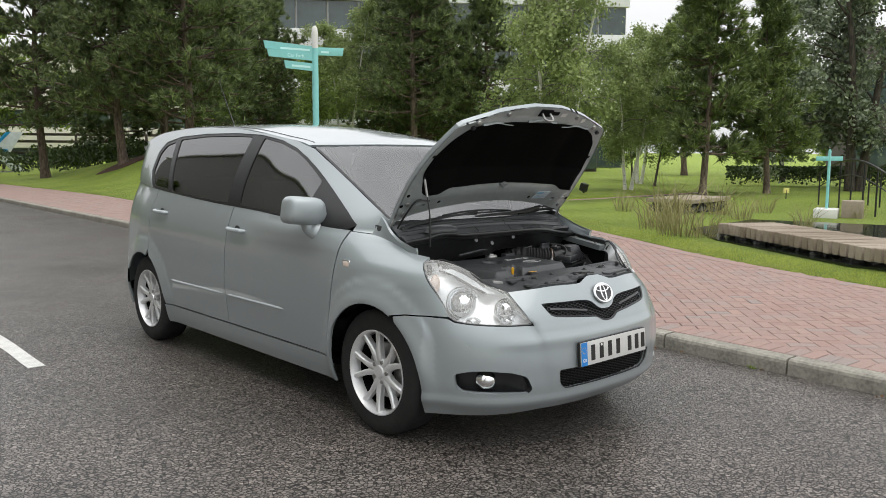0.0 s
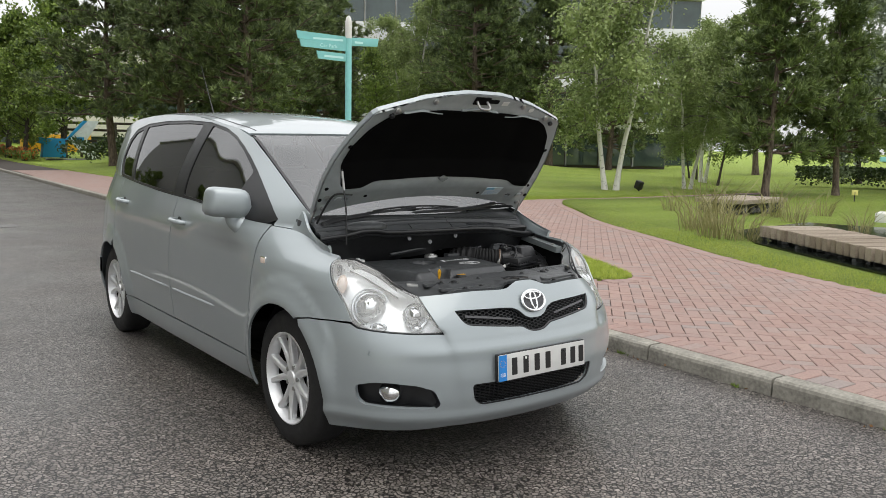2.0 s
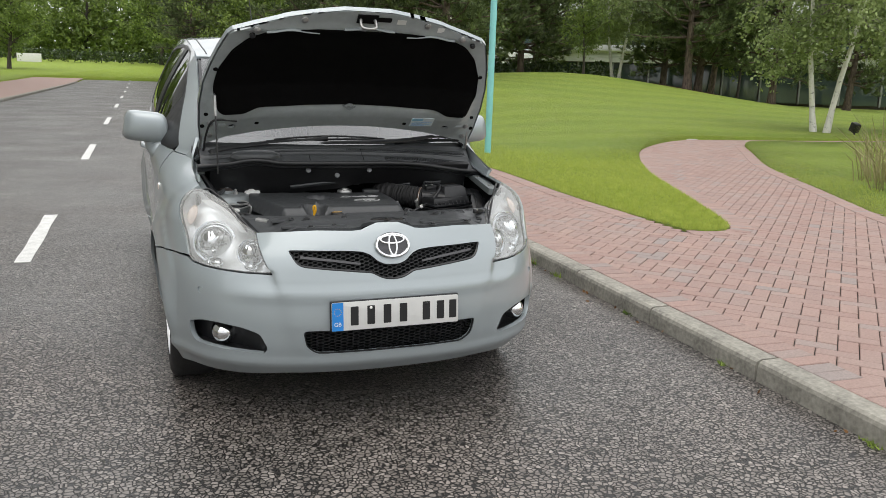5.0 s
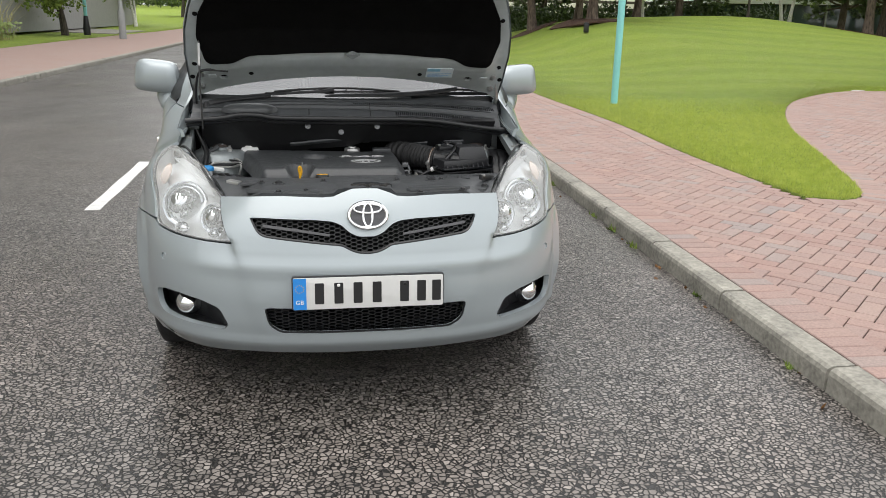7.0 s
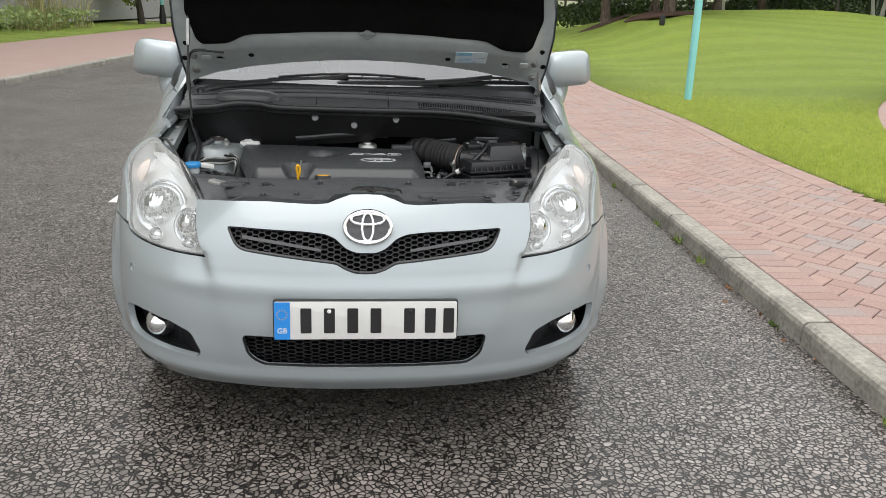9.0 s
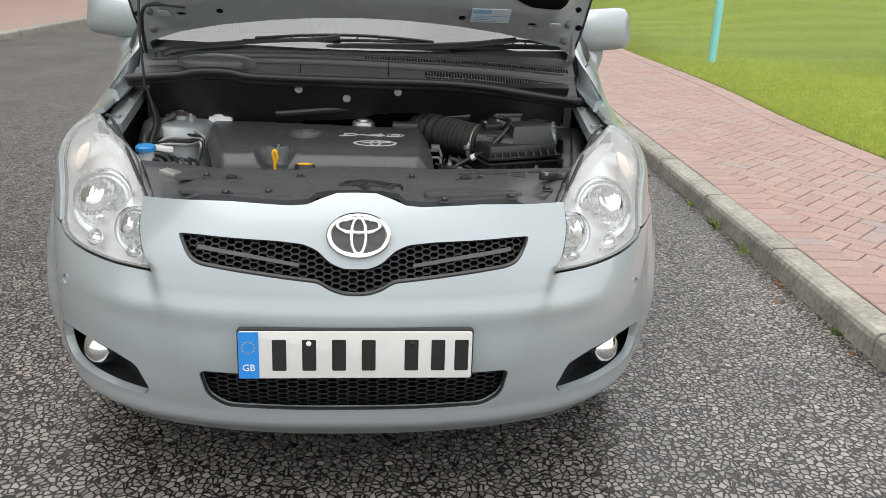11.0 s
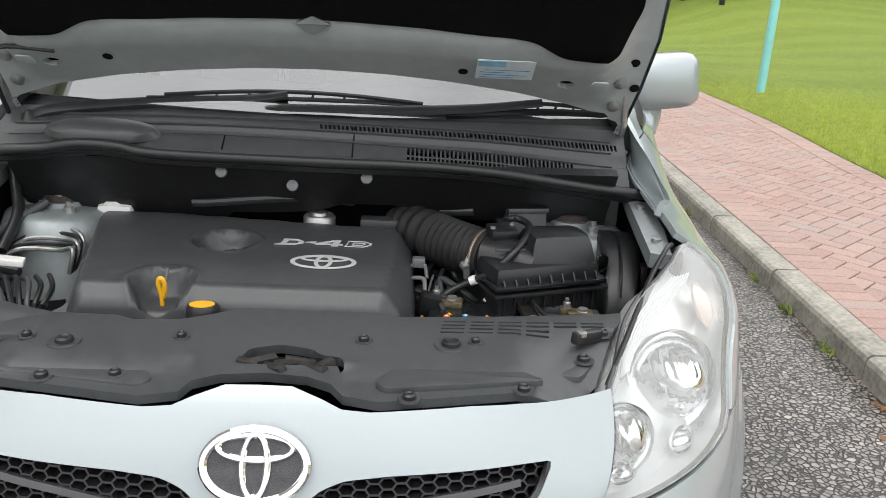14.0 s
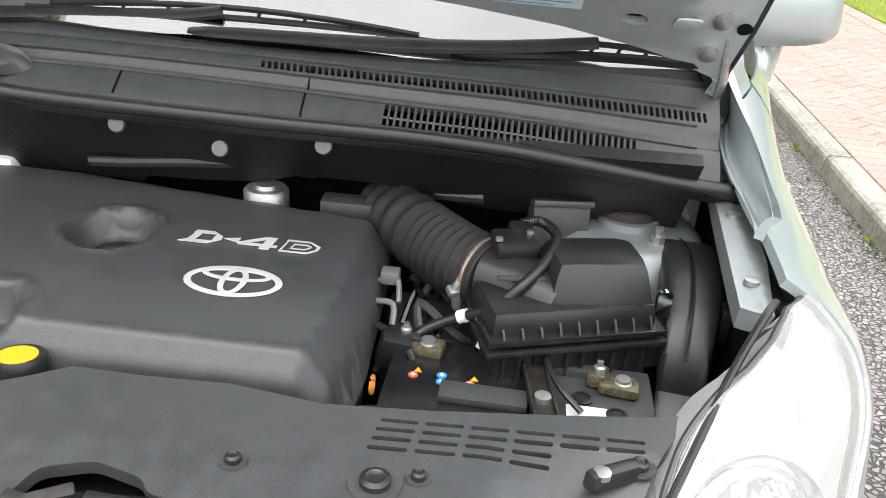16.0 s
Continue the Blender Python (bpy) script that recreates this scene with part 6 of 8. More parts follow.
for x, y in ((.280, .630), (.524, .592)):
    part("terminal", lathe([(.014, 0), (.0135, .010), (.009, .012), (.009, .016), (0, .0165)], 18, pose(x, y, .737)), STEEL, bt)
    part("terminal_clamp", box((.050, .032, .014), pose(x - .004, y, .741, 0, 0, -8), .005), BRASS, bt)
    part("clamp_arm", box((.022, .016, .018), pose(x - .032, y + .006, .744, 0, 0, -8), .004), BRASS, bt)
    part("clamp_bolt", lathe([(.0075, 0), (.0075, .010), (.004, .012), (.004, .018), (0, .018)], 8, pose(x - .030, y + .006, .752)), STEEL, bt)
STRAP = plain("worn_black_strap", (0.035, 0.031, 0.027), 0.45, 0.5, vary=0.6, scale=70)
stp = part("hold_down_strap", box((.030, .180, .005), pose(.4165, .585, .748, 0, 0, 7), .001), STRAP, bt, "worn black metal strap")
for o in (-.0135, .0135):
    part("strap_lip", box((.0035, .180, .011), pose(.4165 + o, .585, .752, 0, 0, 7), .001), STRAP, stp)
part("strap_rod", tube([(.408, .664, .72), (.409, .664, .790)], .0042, 10), RUST, stp)
part("strap_nut", lathe([(.0125, 0), (.0125, .007), (.008, .013), (0, .013)], 6, pose(.408, .664, .751)), RUST, stp)
part("strap_bolt", lathe([(.011, 0), (.010, .006), (0, .008)], 12, pose(.424, .535, .750)), STEEL, stp)
part("vent_tube", tube(smooth_path([(.432, .672, .752), (.440, .640, .765), (.430, .60, .760), (.445, .560, .752), (.470, .530, .742)], 8), .0042, 8), BLACK, bt)
part("torn_label", prism([(-.020, -.004), (.004, -.020), (.028, -.014), (.006, .000), (.004, .022), (-.012, .016)], .002, pose(.360, .646, .745, 24, -8, 0)), PLWHITE, bt)
part("white_label", prism([(-.030, -.016), (.029, -.014), (.028, .015), (-.031, .014)], .0012, BATT @ pose(.086, -.026, .7315)), PLWHITE, bt)
REDD = plain("red_label_dot", (0.6, 0.08, 0.04), 0.5, bump=0)
for x, y, mt in ((.268, .572, REDD), (.303, .577, BLUE), (.303, .564, BLUE), (.338, .566, REDD)):
    dt = part("label_dot", lathe([(.0062, 0), (.0062, .001), (0, .001)], 16, pose(x, y, .7365)), mt, bt)
    part("dot_mark", lathe([(.0030, 0), (.0030, .0006), (0, .0006)], 10, pose(x, y, .7376)), PLWHITE, dt)
for x, y in ((.273, .583), (.343, .577)):
    part("label_mark", prism([(-.005, -.004), (.005, -.004), (0, .005)], .001, pose(x, y, .7365)), YELLOW, bt)
for x, y in ((.475, .572), (.515, .548)):
    part("cell_plug", lathe([(.013, 0), (.013, .003), (.009, .004), (.009, .002), (0, .002)], 16, BATT @ pose(x - .40, y - .569, .7312)), BLACK, bt)
part("plug_lead", tube(smooth_path([(.215, .62, .70), (.228, .635, .735), (.246, .632, .752), (.268, .634, .750)], 6), .0055, 8), BLACK, bay)
part("pole_boot", box((.040, .030, .050), pose(.236, .625, .735, 10, 12, 8), .007), BLACK, bay)
part("side_pipe", tube(smooth_path([(.205, .520, .700), (.215, .500, .722), (.235, .505, .722), (.245, .53, .69)], 6), .012, 10), BLACK, bay)
# small hoses and connectors between engine and air box
for i, (a, b, c, r, mt) in enumerate((((.200, .72, .78), (.225, .72, .785), (.232, .69, .765), .004, GREY_CLIP), ((.200, .69, .765), (.225, .685, .765), (.228, .665, .745), .0045, GREY_CLIP), ((.21, .64, .76), (.25, .62, .75), (.27, .60, .72), .005, BLACK), ((.20, .86, .83), (.235, .87, .86), (.24, .89, .84), .004, GREY_CLIP))):
    part("small_hose", tube(smooth_path([a, b, c], 6), r, 8), mt, bay)
part("grey_plug", box((.026, .022, .02), pose(.215, .725, .786), .004), GREY_CLIP, bay)
part("orange_seal", tube([(.222, .545 + .010 * math.sin(a), .735 + .010 * math.cos(a)) for a in np.linspace(0, 5.7, 12)], .003, 6), plain("orange_rubber_seal", (0.6, 0.22, 0.03), 0.5), bay)

# suspension towers, washer neck, brake reservoir, pipes
for sg in (-1, 1):
    y = .90
    tw = part("strut_tower", lathe([(.17, -.22), (.13, -.05), (.115, -.012), (.095, .0), (.05, .002), (.048, .012), (0, .012)], 36, pose(sg * .548, y, .828)), BAYMET, bay, "bare silver suspension tower")
    for a in (60, 180, 300):
        part("tower_nut", lathe([(.011, 0), (.011, .012), (.006, .014), (.006, .024), (0, .024)], 8, pose(sg * .548 + .075 * math.cos(radians(a)), y + .075 * math.sin(radians(a)), .828)), STEEL, tw)
    part("tower_rubber", lathe([(.050, .0), (.047, .018), (.036, .022), (.030, .012), (0, .010)], 28, pose(sg * .548, y + .012, .834)), plain("rusty_black_mount", (0.035, 0.026, 0.022), 0.7, vary=0.5, scale=60) if sg < 0 else bpy.data.materials["rusty_black_mount"], tw)
    rail = sheet("wing_rail", lambda x, yv: np.stack([x, yv, .872 + .14 * (yv - .65) + .004 * np.exp(-((np.abs(x) - .672) / .009) ** 2)], 1), [(sg * .640, .60), (sg * .676, .585), (sg * .694, .70), (sg * .700, .86), (sg * .703, .96), (sg * .660, .96), (sg * .652, .80)], BAYMET, bay, "painted inner wing rail", step=.012, depth=.030, ref=(0, .6, 0))
    for yy in (.648, .80, .93):
        part("rail_bolt", lathe([(.010, 0), (.010, .006), (0, .008)], 10, pose(sg * (.663 + .05 * (yy - .65)), yy, .873 + .14 * (yy - .65))), STEEL, bay)
    part("wing_gutter", tube(smooth_path([(sg * .502, .292, .752), (sg * .545, .37, .795), (sg * .60, .465, .858), (sg * .645, .535, .893), (sg * .668, .575, .890)], 6), .0045, 8), BLACK, bay)
    part("hinge_plate", box((.05, .07, .02), pose(sg * .660, .930, .925, 10, 0, 0), .004), BAYMET, bay)
part("inner_slope", box((.16, .35, .06), pose(-.53, .62, .62, 0, -18, 0), .02), BAYMET, bay)
part("washer_neck", lathe([(.018, -.14), (.021, -.01), (.021, 0)], 24, pose(-.580, .592, .795)), plain("milky_plastic", (0.55, 0.57, 0.58), 0.4), bay)
part("washer_cap", lathe([(.0265, -.006), (.027, .004), (.023, .009), (0, .010)], 28, pose(-.580, .592, .80)), BLUE, bay, "blue washer cap")
rs = part("brake_reservoir", box((.072, .06, .034), pose(-.43, .892, .822), .010), PLWHITE, bay, "white brake fluid reservoir")
part("reservoir_neck", lathe([(.028, 0), (.028, .02)], 20, pose(-.435, .895, .835)), PLWHITE, rs)
part("reservoir_cap", lathe([(.029, 0), (.029, .018), (.026, .021), (0, .022)], 26, pose(-.435, .895, .846)), BLACK, rs)
part("cap_print", ring_band(.020, .020, .007, .001, pose(-.435, .895, .8675)), YELLOW, rs)
part("white_connector", lathe([(.020, -.02), (.024, 0), (.022, .02), (.012, .034), (0, .036)], 10, pose(-.546, .890, .835, 10, 12, 20)), GREY_CLIP, bay)
for i in range(5):
    o = i * .014
    part("brake_pipe", tube(smooth_path([(-.62, .78 - o, .76), (-.57, .80 - o, .80 - o * .4), (-.50, .80 - o, .805 - o * .5), (-.46, .77 - o, .79), (-.47, .74 - o * .5, .74)], 6), .0045, 7), BLACK if i % 2 else STEEL, bay)
part("heater_hose", tube(smooth_path([(-.66, .93, .93), (-.63, .87, .88), (-.60, .80, .83), (-.60, .72, .78)], 6), .011, 10), BLACK, bay)
part("grey_loom", tube(smooth_path([(-.56, .85, .845), (-.60, .80, .82), (-.62, .74, .80), (-.60, .68, .77), (-.54, .66, .76)], 6), .009, 9), GREYPL, bay)
part("fuse_bracket", box((.06, .03, .012), pose(-.55, .64, .79, 0, 10, 15), .003), PLWHITE, bay)
for i in range(6):
    part("loom_branch", tube(smooth_path([(-.58 + .02 * i, .60 + .01 * i, .76), (-.54 + .02 * i, .57, .775 + .008 * math.sin(i)), (-.50 + .012 * i, .52, .75), (-.47, .50 + .02 * i, .72)], 5), .005, 7), BLACK if i % 3 else GREYPL, bay)
part("headlamp_bracket", box((.10, .05, .03), pose(-.485, .405, .765, 0, 6, -28), .008), GREYPL, bay)
part("bracket_plate", box((.05, .03, .012), pose(-.462, .372, .790, 0, 5, -30), .003), STEEL, bay)

# looms and plugs in the gap beside the air box
for i in range(9):
    x, y, z = .235 + .016 * (i % 4), .62 + .026 * i, .70 + .012 * (i % 3)
    part("loom_branch", tube(smooth_path([(x, y, z), (x + .03 * math.sin(i * 1.7), y + .035, z + .035), (x + .045, y + .02 * math.cos(i), z + .02), (x + .085, y + .04, z - .03)], 5), .004 + .0012 * (i % 3), 7), (BLACK, GLOSSBLK, GREYPL)[i % 3], bay)
part("gearbox_top", box((.17, .24, .10), pose(.29, .75, .64, 0, 6, 8), .03), plain("dusty_cast_alloy", (0.12, 0.12, 0.12), 0.6, 0.4, vary=0.35, scale=50, bump=0.3), bay)
part("relay_box", box((.086, .045, .085), pose(.443, .862, .822, -14, 0, 10), .006), GREYPL, bay)
part("relay_lid", box((.090, .049, .010), pose(.443, .867, .862, -14, 0, 10), .003), GREYPL, bay)
# the car stands slightly askew to the kerb
car.matrix_basis = pose(0, .137, 0, 0, 0, 2.5) @ pose(0, 2.2 - .128, 0)

# ---- trees ----
PINE_BARK = bark_material("grey_brown_pine_bark", (0.05, 0.035, 0.028), (0.19, 0.145, 0.115))
BIRCH_BARK = bark_material("white_birch_bark", (0.05, 0.045, 0.04), (0.74, 0.72, 0.68), 9, (1, 1, 2.2), 0.3, (0.30, 0.42))
DARK_BARK = bark_material("dark_bark", (0.02, 0.017, 0.014), (0.09, 0.075, 0.06))
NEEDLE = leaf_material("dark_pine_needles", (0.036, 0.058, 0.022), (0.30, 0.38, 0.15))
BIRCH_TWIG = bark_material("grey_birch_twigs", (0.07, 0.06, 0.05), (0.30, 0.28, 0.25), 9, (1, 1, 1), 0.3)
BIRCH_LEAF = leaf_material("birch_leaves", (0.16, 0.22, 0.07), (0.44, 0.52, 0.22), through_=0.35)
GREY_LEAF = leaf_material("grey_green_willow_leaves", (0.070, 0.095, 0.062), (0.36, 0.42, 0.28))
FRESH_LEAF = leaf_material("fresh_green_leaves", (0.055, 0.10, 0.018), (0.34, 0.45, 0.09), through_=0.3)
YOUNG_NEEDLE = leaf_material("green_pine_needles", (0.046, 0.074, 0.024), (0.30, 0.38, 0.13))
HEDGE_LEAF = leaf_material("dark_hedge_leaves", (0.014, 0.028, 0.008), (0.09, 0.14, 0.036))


def rot_rows(d, rng):
    """A random frame round each direction in d."""
    r = rng.normal(size=d.shape)
    a = np.cross(d, r)
    a /= np.maximum(np.linalg.norm(a, axis=1), 1e-9)[:, None]
    return a, np.cross(d, a)


def blades(centres, dirs, length, width, rng, spread=0.7):
    """Thin pointed needles or leaves about each centre, as loose triangles."""
    n = len(centres)
    d = dirs + rng.normal(scale=spread, size=(n, 3))
    d /= np.linalg.norm(d, axis=1)[:, None]
    a, _ = rot_rows(d, rng)
    L, W = length * rng.uniform(.6, 1.2, (n, 1)), width * rng.uniform(.7, 1.2, (n, 1))
    v = np.stack([centres - a * W, centres + a * W, centres + d * L], 1).reshape(-1, 3)
    return v


def leaves(centres, size, rng, droop=0.35):
    """Small rhombic leaves."""
    n = len(centres)
    d = rng.normal(size=(n, 3))
    d[:, 2] -= droop
    d /= np.linalg.norm(d, axis=1)[:, None]
    a, _ = rot_rows(d, rng)
    s = size * rng.uniform(.6, 1.25, (n, 1))
    return np.stack([centres - d * s * .5, centres + a * s * .34, centres + d * s * .6, centres - a * s * .34], 1).reshape(-1, 3)


def loose_mesh(name, v, k, material):
    me = bpy.data.meshes.new(name)
    me.from_pydata(v.tolist(), [], np.arange(len(v)).reshape(-1, k).tolist())
    me.materials.append(material)
    return me


def limb_points(p, d, length, rng, n=5, sag=-0.15, wob=0.08):
    pts, q, v = [Vector(p)], Vector(p), Vector(d).normalized()
    for i in range(n):
        v = (v + Vector(rng.normal(scale=wob, size=3)) + Vector((0, 0, sag / n))).normalized()
        q = q + v * (length / n)
        pts.append(q.copy())
    return pts


def pine_tree(seed, h=11.0, spread=3.2, clear=2.0, tufts=17, needle=None, girth=.19):
    """A pine: bent trunk, whorls of limbs, needle tufts along the twigs."""
    rng = np.random.default_rng(seed)
    t = thing("pine_tree")
    tr = [Vector((.15 * math.sin(z * .5 + seed), .12 * math.sin(z * .37 + 2 * seed), z)) for z in np.linspace(-.25, h, 14)]
    bm = tube(tr, [girth * (1 - .9 * i / 13) + (.4 * girth if i == 0 else 0) for i in range(14)], 10)
    cs, ds = [], []
    z = clear
    while z < h - .2:
        f = (z - clear) / (h - clear)
        reach = spread * (1 - f) ** .7 * (.55 + .45 * min(1, f * 5 + .45))
        base = tr[min(13, max(0, int(round((z + .25) / (h + .25) * 13))))]
        for k in range(rng.integers(4, 7)):
            a = rng.uniform(0, 2 * math.pi)
            L = reach * rng.uniform(.65, 1.12)
            pts = limb_points((base.x, base.y, z + rng.uniform(-.2, .2)), (math.cos(a), math.sin(a), rng.uniform(-.12, .28)), L, rng, 6, .22, .10)
            tube(pts, [.045 * (1 - f * .5) * (1 - i / 8) + .008 for i in range(7)], 5, bm)
            for j in range(tufts):
                u = rng.uniform(.30, 1.0) ** .8
                i = min(5, int(u * 6))
                p = pts[i].lerp(pts[i + 1], u * 6 - i)
                off = Vector(rng.normal(scale=(.30, .30, .16))) * (.35 + .6 * u)
                o = (pts[i + 1] - pts[i]).normalized() * .5 + off.normalized() * .5 + Vector((0, 0, .35))
                cs.append(p + off)
                ds.append(o.normalized())
        z += rng.uniform(.30, .48)
    part("trunk", bm, PINE_BARK, t)
    c, d = np.array(cs).repeat(26, 0), np.array(ds).repeat(26, 0)
    c = c + rng.normal(scale=.028, size=c.shape)
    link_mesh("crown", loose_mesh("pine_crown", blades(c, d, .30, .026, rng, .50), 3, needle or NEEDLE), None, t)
    return t


def leafy_tree(name, seed, h, spread, clear, trunks, bark, leaf, count, size, r0=.10, droop=.5, upright=.9, limbs=26, twig=None):
    """A broad-leaved tree: one or more stems, ascending limbs, fine twigs with single leaves."""
    rng = np.random.default_rng(seed)
    t = thing(name)
    bm, bb = bmesh.new(), bmesh.new()
    cs = []
    for k in range(trunks):
        a = 2 * math.pi * k / max(1, trunks) + seed
        lean = .17 if trunks > 1 else .03
        st = limb_points((.12 * math.cos(a) * (trunks > 1), .12 * math.sin(a) * (trunks > 1), -.25), (lean * math.cos(a), lean * math.sin(a), 1), h * rng.uniform(.85, 1), rng, 9, .1, .045)
        tube(st, [r0 * (1 - .88 * i / 9) + (.03 if i == 0 else 0) for i in range(10)], 9, bm)
        n = int(limbs / trunks) + 6
        for j in range(n):
            u = clear / h + (1 - clear / h) * (j + rng.uniform(0, 1)) / n
            i = min(8, int(u * 9))
            p = st[i].lerp(st[i + 1], u * 9 - i)
            b = rng.uniform(0, 2 * math.pi)
            f = (u - clear / h) / (1 - clear / h)
            L = spread * (math.sin(math.pi * min(1, f * .8 + .22)) ** .8) * rng.uniform(.6, 1.1)
            lp = limb_points(p, (math.cos(b), math.sin(b), upright * rng.uniform(.5, 1.2)), L, rng, 6, -droop, .12)
            tube(lp, [r0 * .22 * (1 - i / 7.5) + .004 for i in range(7)], 5, bb)
            for m in range(7):
                w = rng.uniform(.25, 1)
                i2 = min(5, int(w * 6))
                q = lp[i2].lerp(lp[i2 + 1], w * 6 - i2)
                tp = limb_points(q, Vector(rng.normal(size=3)) + Vector((0, 0, -.1)), L * rng.uniform(.22, .42), rng, 4, -droop * 1.4, .15)
                tube(tp, [.008, .006, .0045, .0035, .0025], 4, bb)
                cs += [(q2, .11) for q2 in tp[1:]] + [(tp[-1], .16), (tp[-2], .14)]
    part("trunk", bm, bark, t)
    part("branchwork", bb, twig or bark, t)["kind"] = "stuff"
    k = max(1, count // len(cs))
    c = np.array([tuple(p) for p, _ in cs]).repeat(k, 0)
    s = np.array([w for _, w in cs]).repeat(k)[:, None]
    c = c + rng.normal(size=c.shape) * s * (1.0 + .12 * h / 5)
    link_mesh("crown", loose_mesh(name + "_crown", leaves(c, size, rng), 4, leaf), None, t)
    return t


def stand(tree, label, category, group, spots):
    """Places the tree and its copies: (x, y, turn, size)."""
    tagged(tree, label, category, group)
    for i, (x, y, turn, k) in enumerate(spots):
        m = pose(x, y, float(ground_z(x, y)), 0, 0, turn) @ Matrix.Diagonal((k, k, k, 1))
        if i == 0:
            tree.matrix_basis = m
        else:
            o = copy_thing(tree, pose(x, y, float(ground_z(x, y)), 0, 0, turn))
            o.matrix_basis = m


stand(pine_tree(3, 11, 3.5, 2.3), "tall dark-green pine on the lawn", "pine tree", "pines behind the lawn", [(8.18, 31.68, 0, 1.0), (24.01, 32.47, 70, 1.1), (31.6, 40.67, 200, 1.15), (14.79, 37.2, 130, 1.05), (6.6, 37.5, 60, 1.05), (40.67, 26.59, 20, 1.0), (1.36, 67, 90, 1.1)])
stand(pine_tree(8, 10, 3.5, 1.4, 18), "bushy dark-green pine with low limbs", "pine tree", "pines behind the lawn", [(9.71, 28.7, 40, 1.05), (17.98, 39.96, 10, 1.1), (26.77, 38.45, 160, 1.1), (11.83, 43.61, 250, 1.1), (21.32, 44.87, 300, 1.2), (36.14, 34.19, 60, 1.1), (11.05, 34.44, 110, 1.0), (34.64, 48.28, 200, 1.2), (26, 34, 140, 1.1), (27.5, 30.5, 15, 1.0)])
stand(pine_tree(5, 7.6, 2.0, 1.5, 13, YOUNG_NEEDLE, .13), "young pine on the open lawn", "pine tree", "young pines on the lawn", [(19.77, 12.07, 15, .95), (22.34, 11.37, 140, .85)])
stand(leafy_tree("birch_tree", 4, 7.2, 2.2, 2.3, 2, BIRCH_BARK, BIRCH_LEAF, 27000, .095, .078, .95, .8, 44, BIRCH_TWIG), "white-stemmed twin birch with airy green leaves", "birch tree", "birches on the lawn", [(16.45, 15.26, 75, 1.15), (19.89, 15.05, 110, .82), (25.7, 18.9, 200, 1.0), (16.12, 39.92, 30, 1.3), (22.45, 36.78, 80, 1.2), (-13.6, 57.5, 40, 1.1), (-16.8, 60.5, 140, 1.1)])
stand(leafy_tree("young_tree", 6, 5.2, 1.3, 1.2, 1, DARK_BARK, FRESH_LEAF, 6000, .10, .06, .3), "slim young tree with green leaves", "young tree", "young trees", [(24.01, 16.93, 0, .9), (28.14, 21.09, 80, .85), (29.08, 22.19, 150, .8), (13.42, 35.56, 30, 1.2), (30.1, 36.32, 60, 1.5), (19.25, 34.57, 100, 1.1)])
stand(leafy_tree("willow_tree", 9, 9.0, 3.4, 1.6, 3, DARK_BARK, GREY_LEAF, 30000, .14, .16, .7), "large grey-green willow beside the pond", "willow tree", "large trees", [(27.3, 10.6, 0, 1.15), (35.63, 7.44, 70, 1.0)])
stand(leafy_tree("broadleaf_tree", 12, 8.5, 2.9, 1.3, 1, DARK_BARK, FRESH_LEAF, 15000, .16, .15, .35), "broad-leaved green tree by the footway", "broadleaf tree", "street trees", [(4.75, 52, 0, 1.05), (7.88, 57.5, 60, 1.6), (2.96, 90.72, 20, 1.7), (-12.46, 38.18, 200, 1.1), (-16.03, 49.22, 100, 1.1), (-14.37, 80.47, 30, 1.3), (-22.43, 64.06, 0, 1.3), (-11.9, 126.78, 60, 2.1), (-2.69, 130.33, 150, 2.3), (5.69, 126.3, 240, 2.2), (-19.99, 120.08, 300, 2.0), (13.71, 116.85, 10, 2.1), (-29.37, 111.16, 10, 1.9), (11.56, 99.58, 200, 1.8), (28.61, 49.29, 0, 1.3), (34.5, 17.0, 80, .9), (4.1, 69, 0, 1.3), (4.6, 58, 45, 1.3), (-1.5, 113, 20, 1.9), (1.5, 104, 140, 1.8), (9.5, 90, 260, 1.7)])


def shrub_mass(name, outline, height, leaf, n, size, seed, label, category, rough=.25, base=0.0, kind="stuff", fill=.35):
    """A planted mass of leaves over an outline, uneven on top."""
    rng = np.random.default_rng(seed)
    q = np.array(outline, float)
    lo, hi = q.min(0), q.max(0)
    pts = rng.uniform(lo, hi, (n * 3, 2))
    pts = pts[inside(pts, outline)][:n]
    top_ = height * (1 - rough + rough * np.array([noise.noise(Vector((x * .9, y * .9, seed))) + .5 for x, y in pts]))
    z = ground_z(pts[:, 0], pts[:, 1]) + base + top_ * rng.uniform(0, 1, len(pts)) ** fill
    v = leaves(np.column_stack([pts, z]), size, rng, -.2)
    return tagged(link_mesh(name, loose_mesh(name, v, 4, leaf), None), label, category, kind=kind)


shrub_mass("hedge", [(27.5, 15.86), (29, 16.63), (33.67, 8.65), (32.28, 7.88)], .85, HEDGE_LEAF, 9000, .13, 1, "clipped dark-green hedge on the lawn", "hedge", .06)
shrub_mass("ivy_bank", [(8.69, 39.23), (19.55, 42.14), (25.06, 40.6), (26.05, 43.85), (13.91, 46.89), (5.21, 44.53)], 1.5, HEDGE_LEAF, 9000, .20, 2, "dark evergreen shrubs under the pines", "shrubs", .5)
shrub_mass("shrub_bed", [(9.7, 47.85), (12.4, 47.93), (13.8, 56.58), (10.8, 55.0)], 1.5, HEDGE_LEAF, 4500, .16, 3, "dark-green laurel shrubs beside the sign", "shrubs", .4)
